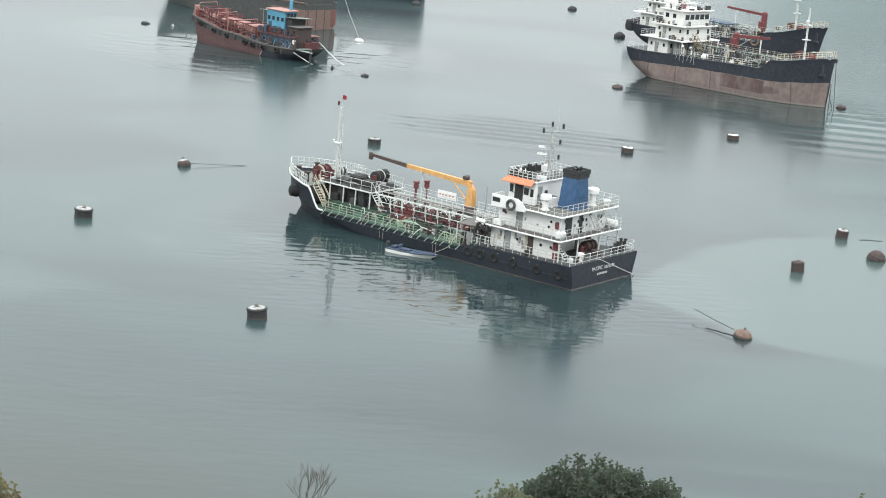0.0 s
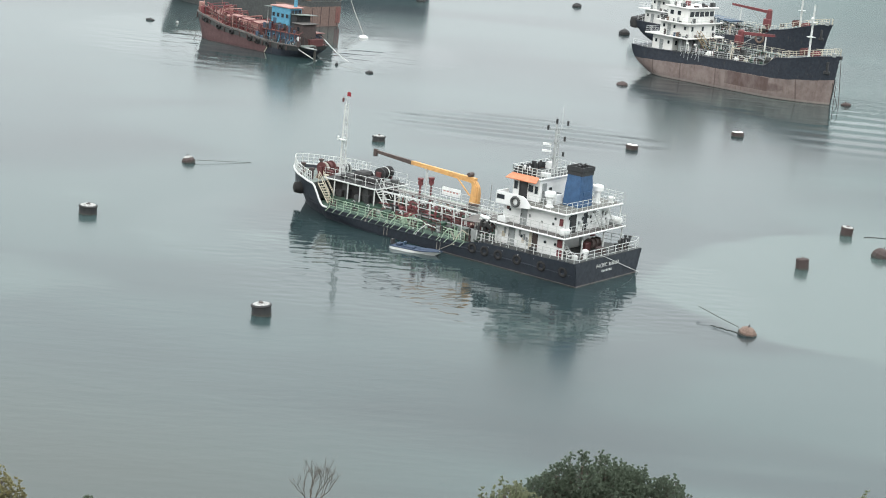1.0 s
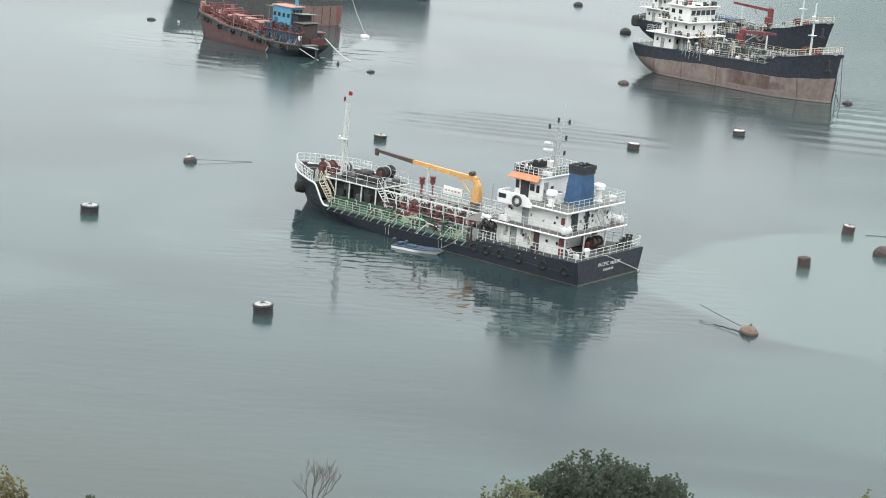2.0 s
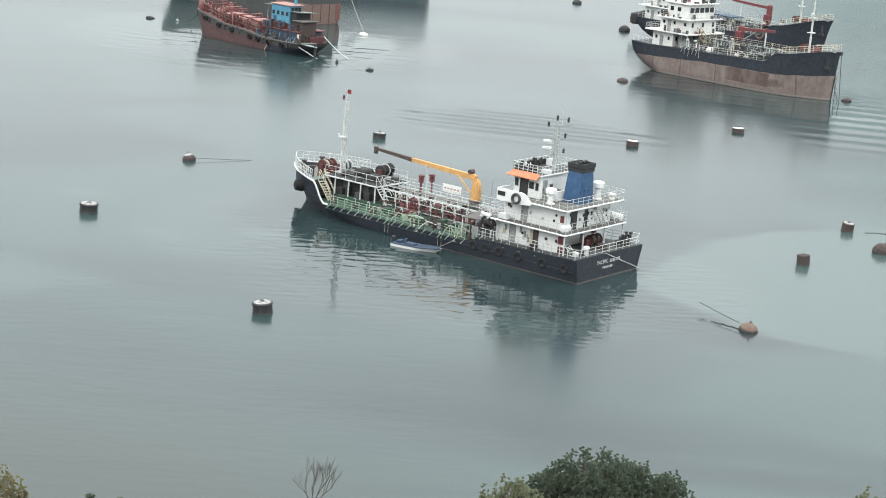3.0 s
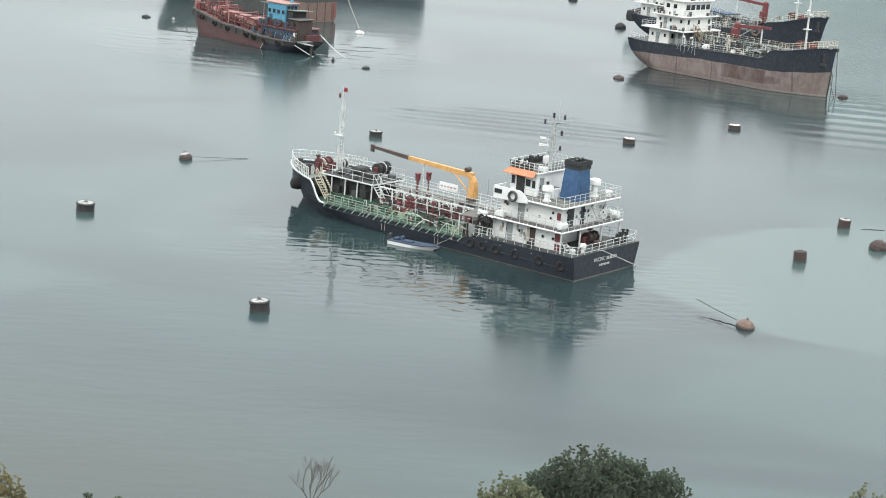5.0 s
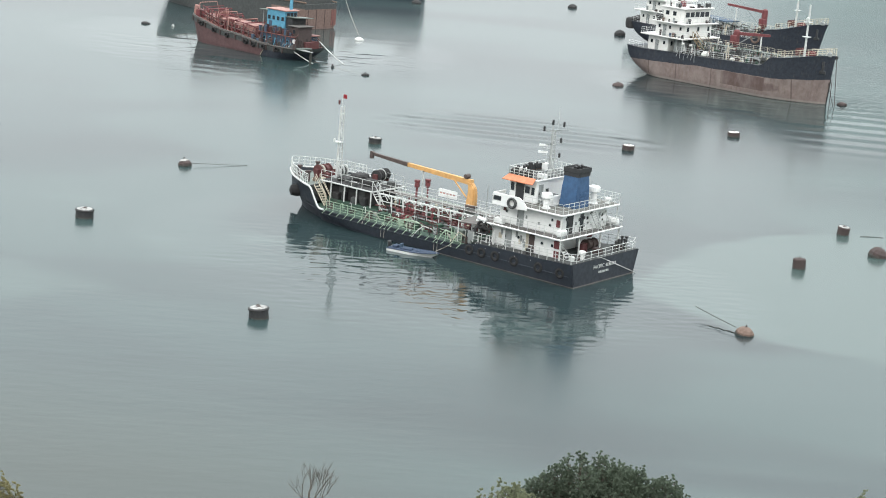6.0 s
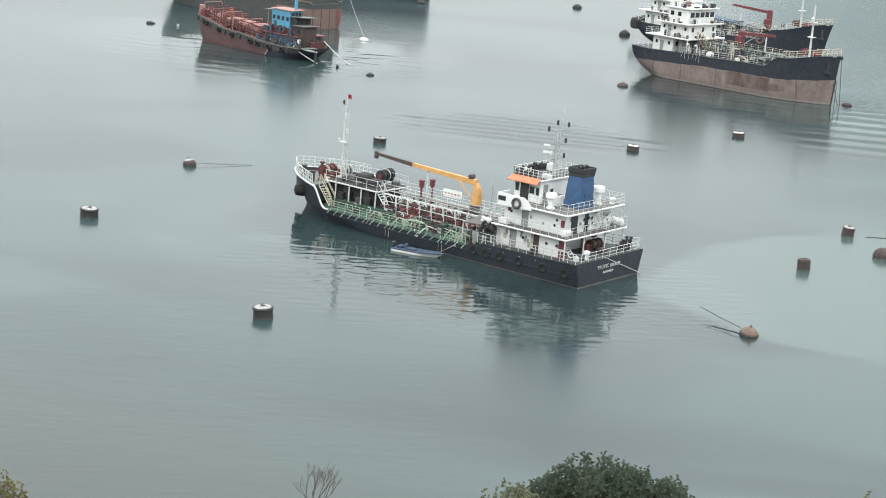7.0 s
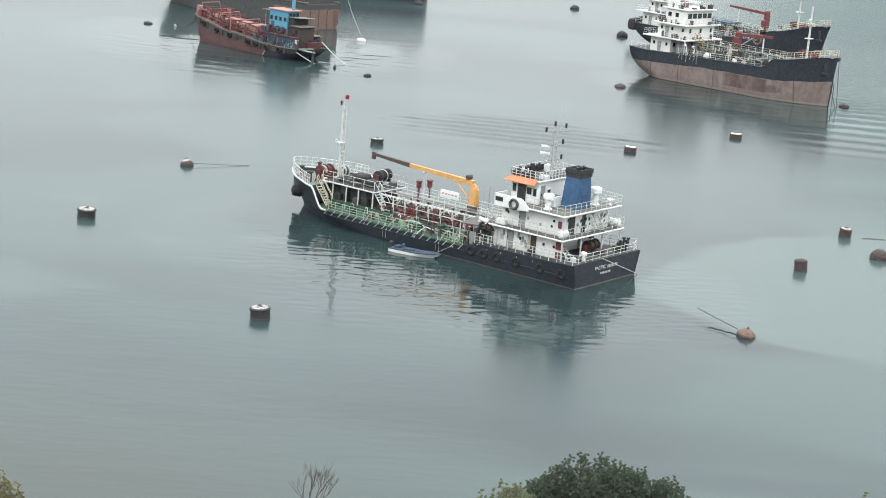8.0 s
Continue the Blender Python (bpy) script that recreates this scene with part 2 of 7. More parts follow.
    wake = calc(n, l, "ADD", zone(n, l, pos, 9, 243, 22, 15, -10), calc(n, l, "MULTIPLY", zone(n, l, pos, 66, 268, 18, 30, -30), 0.45))
    lines = calc(n, l, "MULTIPLY", train.outputs["Fac"], wake)
    b1, b2, b3 = n.new("ShaderNodeBump"), n.new("ShaderNodeBump"), n.new("ShaderNodeBump")
    b1.inputs["Distance"].default_value, b2.inputs["Distance"].default_value, b3.inputs["Distance"].default_value = 0.06, 0.30, 0.30
    b2.inputs["Strength"].default_value, b3.inputs["Strength"].default_value = 0.08, 0.9
    fore = zone(n, l, pos, -22, 122, 50, 40, -15)
    chop = calc(n, l, "ADD", chop, calc(n, l, "MULTIPLY", fore, 0.8))
    rough_by = calc(n, l, "ADD", calc(n, l, "MULTIPLY", chop, 0.25), calc(n, l, "MULTIPLY", breeze, 1.3))
    l.new(calc(n, l, "ADD", rough_by, 0.03), b1.inputs["Strength"])
    l.new(fine, b1.inputs["Height"])
    l.new(swell, b2.inputs["Height"])
    l.new(lines, b3.inputs["Height"])
    l.new(b2.outputs["Normal"], b1.inputs["Normal"])
    l.new(b1.outputs["Normal"], b3.inputs["Normal"])
    l.new(b3.outputs["Normal"], p.inputs["Normal"])
    return m


M["water"] = water_material()


def leaf_material(name, a, b):
    m, n, l, p = nodes_of(name)
    geo = n.new("ShaderNodeNewGeometry")
    var = mix(n, l, geo.outputs["Random Per Island"], a, b)
    patch = noise_tex(n, l, mapped(n, l, (1, 1, 1)), 1.2, 3)
    l.new(mix(n, l, ramp(n, l, patch, 0.4, 0.7), var, tuple(v * 0.88 for v in a)), p.inputs["Base Color"])
    p.inputs["Roughness"].default_value = 0.85
    glow = n.new("ShaderNodeBsdfTranslucent")
    l.new(p.inputs["Base Color"].links[0].from_socket, glow.inputs["Color"])
    both = n.new("ShaderNodeMixShader")
    both.inputs["Fac"].default_value = 0.48
    l.new(p.outputs["BSDF"], both.inputs[1])
    l.new(glow.outputs["BSDF"], both.inputs[2])
    l.new(both.outputs["Shader"], n["Material Output"].inputs["Surface"])
    return m


M["leaf"] = leaf_material("dark_green_leaves", (0.112, 0.146, 0.104), (0.135, 0.168, 0.124))
M["leaf_light"] = leaf_material("yellow_green_leaves", (0.165, 0.185, 0.110), (0.245, 0.262, 0.175))
M["leaf_olive"] = leaf_material("olive_leaves", (0.19, 0.175, 0.085), (0.29, 0.27, 0.14))
M["bark"] = paint("grey_bark", (0.09, 0.075, 0.06), (0.05, 0.04, 0.035), 0.4, 0.9, True, scale=3)
M["earth"] = paint("scrubby_earth", (0.10, 0.10, 0.06), (0.05, 0.07, 0.03), 0.5, 0.95, False, scale=0.4)


# ---- mesh helpers ----
def box(bm, x0, x1, y0, y1, z0, z1, bevel=0.0):
    r = bmesh.ops.create_cube(bm, size=1.0, matrix=Matrix.Translation(((x0 + x1) / 2, (y0 + y1) / 2, (z0 + z1) / 2)) @ Matrix.Diagonal((abs(x1 - x0), abs(y1 - y0), abs(z1 - z0), 1)))
    if bevel:
        edges = list({e for v in r["verts"] for e in v.link_edges})
        bmesh.ops.bevel(bm, geom=edges, offset=bevel, segments=1, affect="EDGES")
    return bm


def tube(bm, p0, p1, r0, r1=None, n=8):
    p0, p1 = Vector(p0), Vector(p1)
    d = p1 - p0
    if d.length < 1e-5:
        return bm
    m = Matrix.Translation((p0 + p1) / 2) @ d.to_track_quat("Z", "Y").to_matrix().to_4x4()
    bmesh.ops.create_cone(bm, cap_ends=True, segments=n, radius1=r0, radius2=r0 if r1 is None else r1, depth=d.length, matrix=m)
    return bm


def path(bm, pts, r, n=6):
    """One swept tube along a line of points."""
    pts = [Vector(p) for p in pts]
    pts = [p for k, p in enumerate(pts) if k == 0 or (p - pts[k - 1]).length > 1e-4]
    rings = []
    for k, p in enumerate(pts):
        d = (pts[min(k + 1, len(pts) - 1)] - pts[max(k - 1, 0)]).normalized()
        ref = Vector((0, 0, 1)) if abs(d.z) < 0.9 else Vector((0, 1, 0))
        u = d.cross(ref).normalized()
        v = u.cross(d)
        rings.append([bm.verts.new(p + (u * math.cos(6.28319 * i / n) + v * math.sin(6.28319 * i / n)) * r) for i in range(n)])
    for a, c in zip(rings, rings[1:]):
        for i in range(n):
            bm.faces.new((a[i], a[(i + 1) % n], c[(i + 1) % n], c[i]))
    bm.faces.new(rings[0][::-1])
    bm.faces.new(rings[-1])
    return bm


def lathe(bm, profile, n=16, m=Matrix()):
    """Turns a profile of (radius, height) about the z axis of m."""
    rings = []
    for r, z in profile:
        rings.append([bm.verts.new(m @ Vector((r * math.cos(6.28319 * i / n), r * math.sin(6.28319 * i / n), z))) for i in range(n)])
    for a, b in zip(rings, rings[1:]):
        for i in range(n):
            bm.faces.new((a[i], a[(i + 1) % n], b[(i + 1) % n], b[i]))
    bm.faces.new(rings[0][::-1])
    bm.faces.new(rings[-1])
    return bm


def ring(bm, m, big, small, n=18, k=8):
    """A torus round the z axis of m."""
    vs = [[bm.verts.new(m @ Vector(((big + small * math.cos(6.28319 * j / k)) * math.cos(6.28319 * i / n), (big + small * math.cos(6.28319 * j / k)) * math.sin(6.28319 * i / n), small * math.sin(6.28319 * j / k)))) for j in range(k)] for i in range(n)]
    for i in range(n):
        for j in range(k):
            bm.faces.new((vs[i][j], vs[(i + 1) % n][j], vs[(i + 1) % n][(j + 1) % k], vs[i][(j + 1) % k]))
    return bm


def mesh_of(name, bm, material, smooth=False):
    me = bpy.data.meshes.new(name)
    bmesh.ops.recalc_face_normals(bm, faces=bm.faces)
    bm.to_mesh(me)
    bm.free()
    if smooth:
        for f in me.polygons:
            f.use_smooth = True
        me.set_sharp_from_angle(angle=radians(38))
    me.materials.append(material)
    return me


def part(name, bm, material, parent, label="", smooth=False):
    ob = new(name, mesh_of(name, bm, material, smooth))
    ob.parent = parent
    return tagged(ob, label) if label else ob


def repeat(name, me, parent, places):
    """Objects of their own on one mesh."""
    obs = []
    for m in places:
        ob = new(name, me)
        ob.parent = parent
        ob.matrix_basis = m
        obs.append(ob)
    return obs


def thing(name, m, label, category, group="", kind=""):
    ob = new(name)
    ob.matrix_basis = m
    return tagged(ob, label, category, group, kind)


def B():
    return bmesh.new()


def along(pts, step):
    """Points along a polyline, a step apart, both ends included."""
    out = []
    for a, b in zip(pts, pts[1:]):
        a, b = Vector(a), Vector(b)
        k = max(1, round((b - a).length / step))
        out += [a.lerp(b, i / k) for i in range(k)]
    return out + [Vector(pts[-1])]


POST_MESH = {}


def railing(parent, pts, height=1.0, step=1.3, material=None, bars=2, r=0.024, name="railing"):
    """A top bar with its lower bars and posts."""
    material = material or M["rail"]
    top = [Vector(q) + Vector((0, 0, height)) for q in pts]
    rail = part(name, path(B(), top, r), material, parent)
    for i in range(1, bars + 1):
        part("rail_bar", path(B(), [Vector(q) + Vector((0, 0, height * i / (bars + 1))) for q in pts], r * 0.75), material, rail)
    key = (material.name, height, r)
    if key not in POST_MESH:
        POST_MESH[key] = mesh_of("rail_post", tube(B(), (0, 0, 0), (0, 0, height), r * 1.1, n=6), material)
    repeat("rail_post", POST_MESH[key], rail, [Matrix.Translation(q) for q in along(pts, step)])
    return rail


def house(parent, name, x0, x1, y0, y1, z0, z1, material, label=""):
    return part(name, box(B(), x0, x1, y0, y1, z0, z1, 0.05), material, parent, label)


def ladder(parent, foot, head, width, n, material, side=(1, 0, 0), name="stairs"):
    s = Vector(side) * width / 2
    foot, head = Vector(foot), Vector(head)
    lad = part(name, tube(tube(B(), foot - s, head - s, 0.05, n=6), foot + s, head + s, 0.05, n=6), material, parent)
    me = mesh_of("step", box(B(), -0.5, 0.5, -0.09, 0.09, -0.02, 0.02), material)
    ang = math.atan2(side[1], side[0])
    repeat("step", me, lad, [Matrix.Translation(foot.lerp(head, (i + 0.5) / n)) @ Matrix.Rotation(ang, 4, "Z") @ Matrix.Diagonal((width, 1.0, 1.0, 1)) for i in range(n)])
    return lad


class Hull:
    """A hull by its length, beam, and height of the sheer along s (0 stern, 1 bow)."""

    def __init__(self, length, beam, sheer, rake=2.2, full=0.72, stern_rake=0.0, stern_taper=0.04, flare=1.0, bow_power=1.2, stern_power=1.3, stern_flare=0.0):
        self.length, self.half, self.sheer, self.rake, self.full = length, beam / 2, sheer, rake, full
        self.stern_flare = stern_flare
        self.stern_rake, self.stern_taper, self.flare, self.bow_power, self.stern_power = stern_rake, stern_taper, flare, bow_power, stern_power

    def at(self, s, z):
        top = max(self.sheer(s), 0.1)
        q = max(0.0, min(1.0, z / top))
        tip = self.length - self.rake * (1 - q) ** self.bow_power
        tail = self.stern_rake * (1 - q) ** self.stern_power
        x = tail + s * (tip - tail)
        f0 = self.full - 0.06 * (1 - q)
        w = 1.0
        if s > f0:
            k = (s - f0) / (1 - f0)
            w = max(0.0, 1 - k ** (1.75 + 0.75 * self.flare * q)) ** 0.85
        if s < 0.12:
            w *= 1 - self.stern_taper * (1 + 2.0 * (1 - q)) * ((0.12 - s) / 0.12) ** 2
            w *= 1 + self.stern_flare * q * ((0.12 - s) / 0.12) ** 2
        w *= 1 - 0.05 * (1 - q) if z >= 0 else 0.95 * (1 + 0.12 * z)
        return x, self.half * w

    def stations(self):
        return [i / 30 for i in range(20)] + [0.6667 + 0.3333 * i / 24 for i in range(25)]

    def side_at(self, x, z):
        """Half the breadth at a station x metres from the stern."""
        x0, x1 = self.at(0.0, z)[0], self.at(1.0, z)[0]
        return self.at(max(0.0, min(1.0, (x - x0) / (x1 - x0))), z)[1]

    def shell(self, lo, hi, n=5, s0=0.0, s1=1.0, cap=True):
        """The plating between two heights, each a function of s, closed at the transom and on top, or with an inner skin above the decks."""
        bm = B()
        cols = []
        for s in [s0] + [s for s in self.stations() if s0 < s < s1] + [s1]:
            z0, z1 = lo(s), hi(s)
            port, star = [], []
            for i in range(n + 1):
                z = z0 + (z1 - z0) * i / n
                x, w = self.at(s, z)
                port.append(bm.verts.new((x, w, z)))
                star.append(bm.verts.new((x, -w, z)))
            if not cap:
                x, w = self.at(s, z1)
                inner = max(0.0, w - 0.1)
                for line, side in ((port, 1), (star, -1)):
                    line.append(bm.verts.new((x - 0.06, side * inner, z1)))
                    line.append(bm.verts.new((x - 0.06, side * max(0.0, min(inner, self.at(s, z1 - 1.9)[1] - 0.1)), z1 - 1.9)))
            cols.append((port, star))
        for (p, q), (p2, q2) in zip(cols, cols[1:]):
            for i in range(n if cap else n + 2):
                bm.faces.new((p[i], p2[i], p2[i + 1], p[i + 1]))
                bm.faces.new((q[i], q[i + 1], q2[i + 1], q2[i]))
            if cap:
                bm.faces.new((p[n], p2[n], q2[n], q[n]))
            bm.faces.new((p[0], q[0], q2[0], p2[0]))
        p, q = cols[0]
        for i in range(n):
            bm.faces.new((p[i], p[i + 1], q[i + 1], q[i]))
        bmesh.ops.remove_doubles(bm, verts=bm.verts, dist=0.0005)
        return bm

    def edge(self, s, inset=0.0, up=0.0, side=1):
        z = self.sheer(s)
        x, w = self.at(s, z)
        return Vector((x, side * max(0.0, w - inset), z + up))

    def s_of(self, x):
        return x / self.length

    def deck(self, x0, x1, z, inset=0.12, thick=0.06):
        """A deck plate that follows the hull's outline between two stations."""
        bm = B()
        k = 24
        rows = []
        for i in range(k + 1):
            s = self.s_of(x0 + (x1 - x0) * i / k)
            x, w = self.at(s, z if not callable(z) else z(s))
            zz = z if not callable(z) else z(s)
            w = max(0.02, w - inset)
            rows.append([bm.verts.new((x, y, zz - dz)) for y, dz in ((w, 0), (-w, 0), (-w, thick), (w, thick))])
        for a, b in zip(rows, rows[1:]):
            for i in range(4):
                bm.faces.new((a[i], a[(i + 1) % 4], b[(i + 1) % 4], b[i]))
        bm.faces.new(rows[0])
        bm.faces.new(rows[-1][::-1])
        return bm


def steps_fn(points):
    """A smooth-stepped height along s through (s, z) pairs."""
    def f(s):
        for (a, za), (b, zb) in zip(points, points[1:]):
            if s <= b:
                k = 0 if b == a else max(0, min(1, (s - a) / (b - a)))
                return za + (zb - za) * k * k * (3 - 2 * k)
        return points[-1][1]
    return f


# ---- water ----
def water_sheet():
    """One sheet to the horizon; round the tanker it carries real wavelets about a metre long."""
    xs = np.concatenate(([-2500, -400, -120], np.arange(-66, -42, 0.8), np.arange(-42, 40.01, 0.23), np.arange(40.8, 84, 0.8), [120, 400, 2500]))
    ys = np.concatenate(([-600, 40, 90, 110], np.arange(124, 198.01, 0.17), [215], np.arange(236, 312, 0.55), [330, 400, 700, 4500]))
    gx, gy = np.meshgrid(xs, ys)
    rng = np.random.RandomState(4)

    def wavelets(count, low, high, spread):
        z = np.zeros_like(gx)
        for i in range(count):
            k = 2 * math.pi / (low * (high / low) ** rng.rand())
            way = math.pi / 2 + rng.normal(0, spread)
            z += math.sqrt(2 / count) / k * np.sin(k * (gx * math.cos(way) + gy * math.sin(way)) + rng.rand() * 6.283)
        return z

    def round_hull(cx, cy, turn, a, c, edge):
        """1 beside a hull that lies along turn, dying away over the open water."""
        ux, uy = math.cos(radians(turn)), math.sin(radians(turn))
        u, v = (gx - cx) * ux + (gy - cy) * uy, (gy - cy) * ux - (gx - cx) * uy
        f = np.clip((1.0 - np.sqrt((u / a) ** 2 + (v / c) ** 2)) / edge, 0, 1)
        return f * f * (3 - 2 * f)

    gust = 0.65 + 0.35 * np.sin(gx * 0.31 + 1.3 * np.sin(gy * 0.17)) * np.sin(gy * 0.23 + 0.9 * np.sin(gx * 0.21))
    gz = 0.036 * gust * wavelets(46, 0.7, 2.4, 0.55) * round_hull(3, 163, 143, 30, 28, 0.5)
    gz += 0.020 * (0.3 + gust) * wavelets(36, 1.8, 5.5, 0.5) * np.maximum(0.6 * round_hull(50, 290, 138, 42, 34, 0.5), round_hull(-32, 296, 140, 36, 38, 0.5))
    nx, ny = len(xs), len(ys)
    i = (np.arange(ny - 1)[:, None] * nx + np.arange(nx - 1)[None, :]).ravel()
    me = bpy.data.meshes.new("water")
    me.from_pydata(np.stack((gx.ravel(), gy.ravel(), gz.ravel()), 1).tolist(), [], np.stack((i, i + 1, i + nx + 1, i + nx), 1).tolist())
    me.polygons.foreach_set("use_smooth", np.ones(len(me.polygons), dtype=bool))
    me.materials.append(M["water"])
    return tagged(new("water", me), "calm grey-green harbour water with faint ripples and painted-in pale slicks", "water", kind="structure")


water = water_sheet()


def hillside():
    bm = B()
    prof = [(-900, 60), (-60, 44), (-8, 39.2), (4, 38.7), (9, 33), (20, 25), (35, 17), (55, 9), (75, 2), (88, -2)]
    rows = []
    for k, (y, z) in enumerate(prof):
        rows.append([bm.verts.new((x, y + 1.5 * math.sin(x * 0.11 + k), z + (0.5 * math.sin(x * 0.3 + 2 * k) if 3 < k < 9 else 0) - 0.0004 * abs(x))) for x in (-1500, -400, -150, -80, -50, -30, -18, -9, 0, 9, 18, 30, 50, 80, 150, 400, 1500)])
    for a, b in zip(rows, rows[1:]):
        for i in range(16):
            bm.faces.new((a[i], a[i + 1], b[i + 1], b[i]))
    return tagged(new("ground", mesh_of("ground", bm, M["earth"], True)), "steep scrubby hillside that falls to the harbour", "ground", kind="structure")


ground = hillside()


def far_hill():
    """Unseen hill added to close the harbour far behind, over the picture's upper edge."""
    m, n, l, p = nodes_of("haze_tinted_hill")
    # Haze is mixed into the hill's colour; its reflection darkens the right-hand water.
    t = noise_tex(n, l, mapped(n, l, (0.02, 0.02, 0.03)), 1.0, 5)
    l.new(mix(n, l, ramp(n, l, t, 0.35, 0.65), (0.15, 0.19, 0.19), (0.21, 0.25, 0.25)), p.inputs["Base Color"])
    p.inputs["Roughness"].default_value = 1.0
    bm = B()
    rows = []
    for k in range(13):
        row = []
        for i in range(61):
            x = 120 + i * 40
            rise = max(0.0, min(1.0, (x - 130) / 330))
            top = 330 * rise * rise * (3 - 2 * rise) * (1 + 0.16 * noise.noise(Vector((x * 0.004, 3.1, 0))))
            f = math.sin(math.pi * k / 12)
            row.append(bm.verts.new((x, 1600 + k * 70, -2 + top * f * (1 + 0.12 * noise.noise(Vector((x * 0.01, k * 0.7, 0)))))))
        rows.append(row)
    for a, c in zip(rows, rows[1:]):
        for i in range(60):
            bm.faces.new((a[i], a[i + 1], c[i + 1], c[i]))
    return tagged(new("backdrop", mesh_of("backdrop", bm, m, True)), "unseen hill with haze in its colour, added for the reflection", "hill", kind="structure")


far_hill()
# ---- the moored tanker: x forward, y to port, z up from the waterline ----
tanker = thing("tanker_ship", pose(15.41, 163.29, 0, 0, 0, 142.94), "small black-hulled harbour tanker with white deckhouse and green deck", "ship")
TS = steps_fn([(0, 2.28), (0.10, 2.08), (0.29, 2.0), (0.315, 1.40), (0.778, 1.40), (0.832, 3.32), (0.90, 3.48), (1, 3.62)])
TH = Hull(39.4, 10.7, TS, rake=1.8, full=0.71, stern_taper=0.0, flare=0.75, stern_flare=0.07)


def tyre(parent, x, y, z, facing=90, tilt=90, big=0.36, small=0.14, name="tyre_fender"):
    if "tyre" not in POST_MESH:
        POST_MESH["tyre"] = mesh_of("tyre_fender", ring(B(), Matrix(), 0.36, 0.14), M["tyre"], True)
    return repeat(name, POST_MESH["tyre"], parent, [pose(x, y, z, 0, 0, facing) @ pose(0, 0, 0, 0, tilt, 0) @ Matrix.Diagonal((big / 0.36, big / 0.36, small / 0.14, 1))])[0]


def porthole(parent, x, y, z, r=0.17, facing="y"):
    """A round window in a port-side (y) or aft (x) wall."""
    m = Matrix.Translation((x, y, z)) @ (Matrix.Rotation(radians(-90), 4, "X") if facing == "y" else Matrix.Rotation(radians(-90), 4, "Y"))
    f = part("porthole", ring(B(), m, r, 0.04, 14, 6), M["rail"], parent)
    part("pane", lathe(B(), [(r, -0.01), (r, 0.02)], 14, m), M["glass"], f)
    return f


def window(parent, x, y, z, w, h, facing="y", depth=0.05, frame_mat=None, name="window"):
    """A rectangular window with frame and pane, centred in a wall that faces y or x (sign by depth)."""
    s = 1 if depth > 0 else -1
    bm = B()
    t = 0.05
    for a, b, c, d in ((-w / 2 - t, w / 2 + t, h / 2, h / 2 + t), (-w / 2 - t, w / 2 + t, -h / 2 - t, -h / 2), (-w / 2 - t, -w / 2, -h / 2, h / 2), (w / 2, w / 2 + t, -h / 2, h / 2)):
        if facing == "y":
            box(bm, x + a, x + b, y - s * 0.02, y + depth, z + c, z + d)
        else:
            box(bm, x - s * 0.02, x + depth, y + a, y + b, z + c, z + d)
    f = part(name, bm, frame_mat or M["rail"], parent)
    if facing == "y":
        part("pane", box(B(), x - w / 2, x + w / 2, y - s * 0.01, y + depth * 0.4, z - h / 2, z + h / 2), M["glass"], f)
    else:
        part("pane", box(B(), x - s * 0.01, x + depth * 0.4, y - w / 2, y + w / 2, z - h / 2, z + h / 2), M["glass"], f)
    return f


def ship_door(parent, x, y, z, facing="y", w=0.75, h=1.75, material=None, sign=1):
    bm = B()
    if facing == "y":
        box(bm, x - w / 2, x + w / 2, y - 0.02, y + 0.05 * sign, z, z + h, 0.015)
    else:
        box(bm, x - 0.02 * sign, x + 0.05 * sign, y - w / 2, y + w / 2, z, z + h, 0.015)
    d = part("door", bm, material or M["grey"], parent)
    hx = (x + w * 0.35, y + 0.07 * sign) if facing == "y" else (x + 0.07 * sign, y + w * 0.35)
    part("handle", box(B(), hx[0] - 0.03, hx[0] + 0.03, hx[1] - 0.03, hx[1] + 0.03, z + h * 0.45, z + h * 0.6), M["black"], d)
    return d


def mushroom(parent, x, y, z, r, h, name="vent"):
    body = part(name, lathe(B(), [(r * 0.8, z), (r * 0.8, z + 0.1), (r * 0.56, z + 0.14), (r * 0.52, z + h * 0.62), (r * 0.6, z + h * 0.66)], 16, Matrix.Translation((x, y, 0))), M["white"], parent, "white mushroom ventilator")
    part("cowl", lathe(B(), [(r * 0.95, z + h * 0.66), (r, z + h * 0.68), (r, z + h * 0.90), (r * 0.9, z + h * 0.96), (r * 0.5, z + h)], 18, Matrix.Translation((x, y, 0))), M["white"], body)
    return body


def winch(parent, x, y, z, r, length, drum_mat, name="winch", ang=90, flange=None):
    """Drum, flanges and bed of a deck winch; the axle lies across the deck."""
    m = pose(x, y, z, 0, 0, ang) @ pose(0, 0, r + 0.15, 0, 90, 0)
    w = part(name, lathe(B(), [(r * 0.72, -length / 2), (r * 0.72, length / 2)], 16, m), drum_mat, parent, "rope winch on deck", True)
    for k in (-0.5, -0.02, 0.5):
        part("flange", lathe(B(), [(r, k * length - 0.05), (r, k * length + 0.05)], 18, m), flange or drum_mat, w)
    for k in (-0.62, 0.62):
        part("bearing", boxm(pose(x, y, z, 0, 0, ang), k * length - 0.12, k * length + 0.12, -0.25, 0.25, -0.02, r + 0.35), M["maroon"], w)
    return w


def boxm(m, x0, x1, y0, y1, z0, z1):
    bm = box(B(), x0, x1, y0, y1, z0, z1)
    bmesh.ops.transform(bm, matrix=m, verts=bm.verts)
    return bm


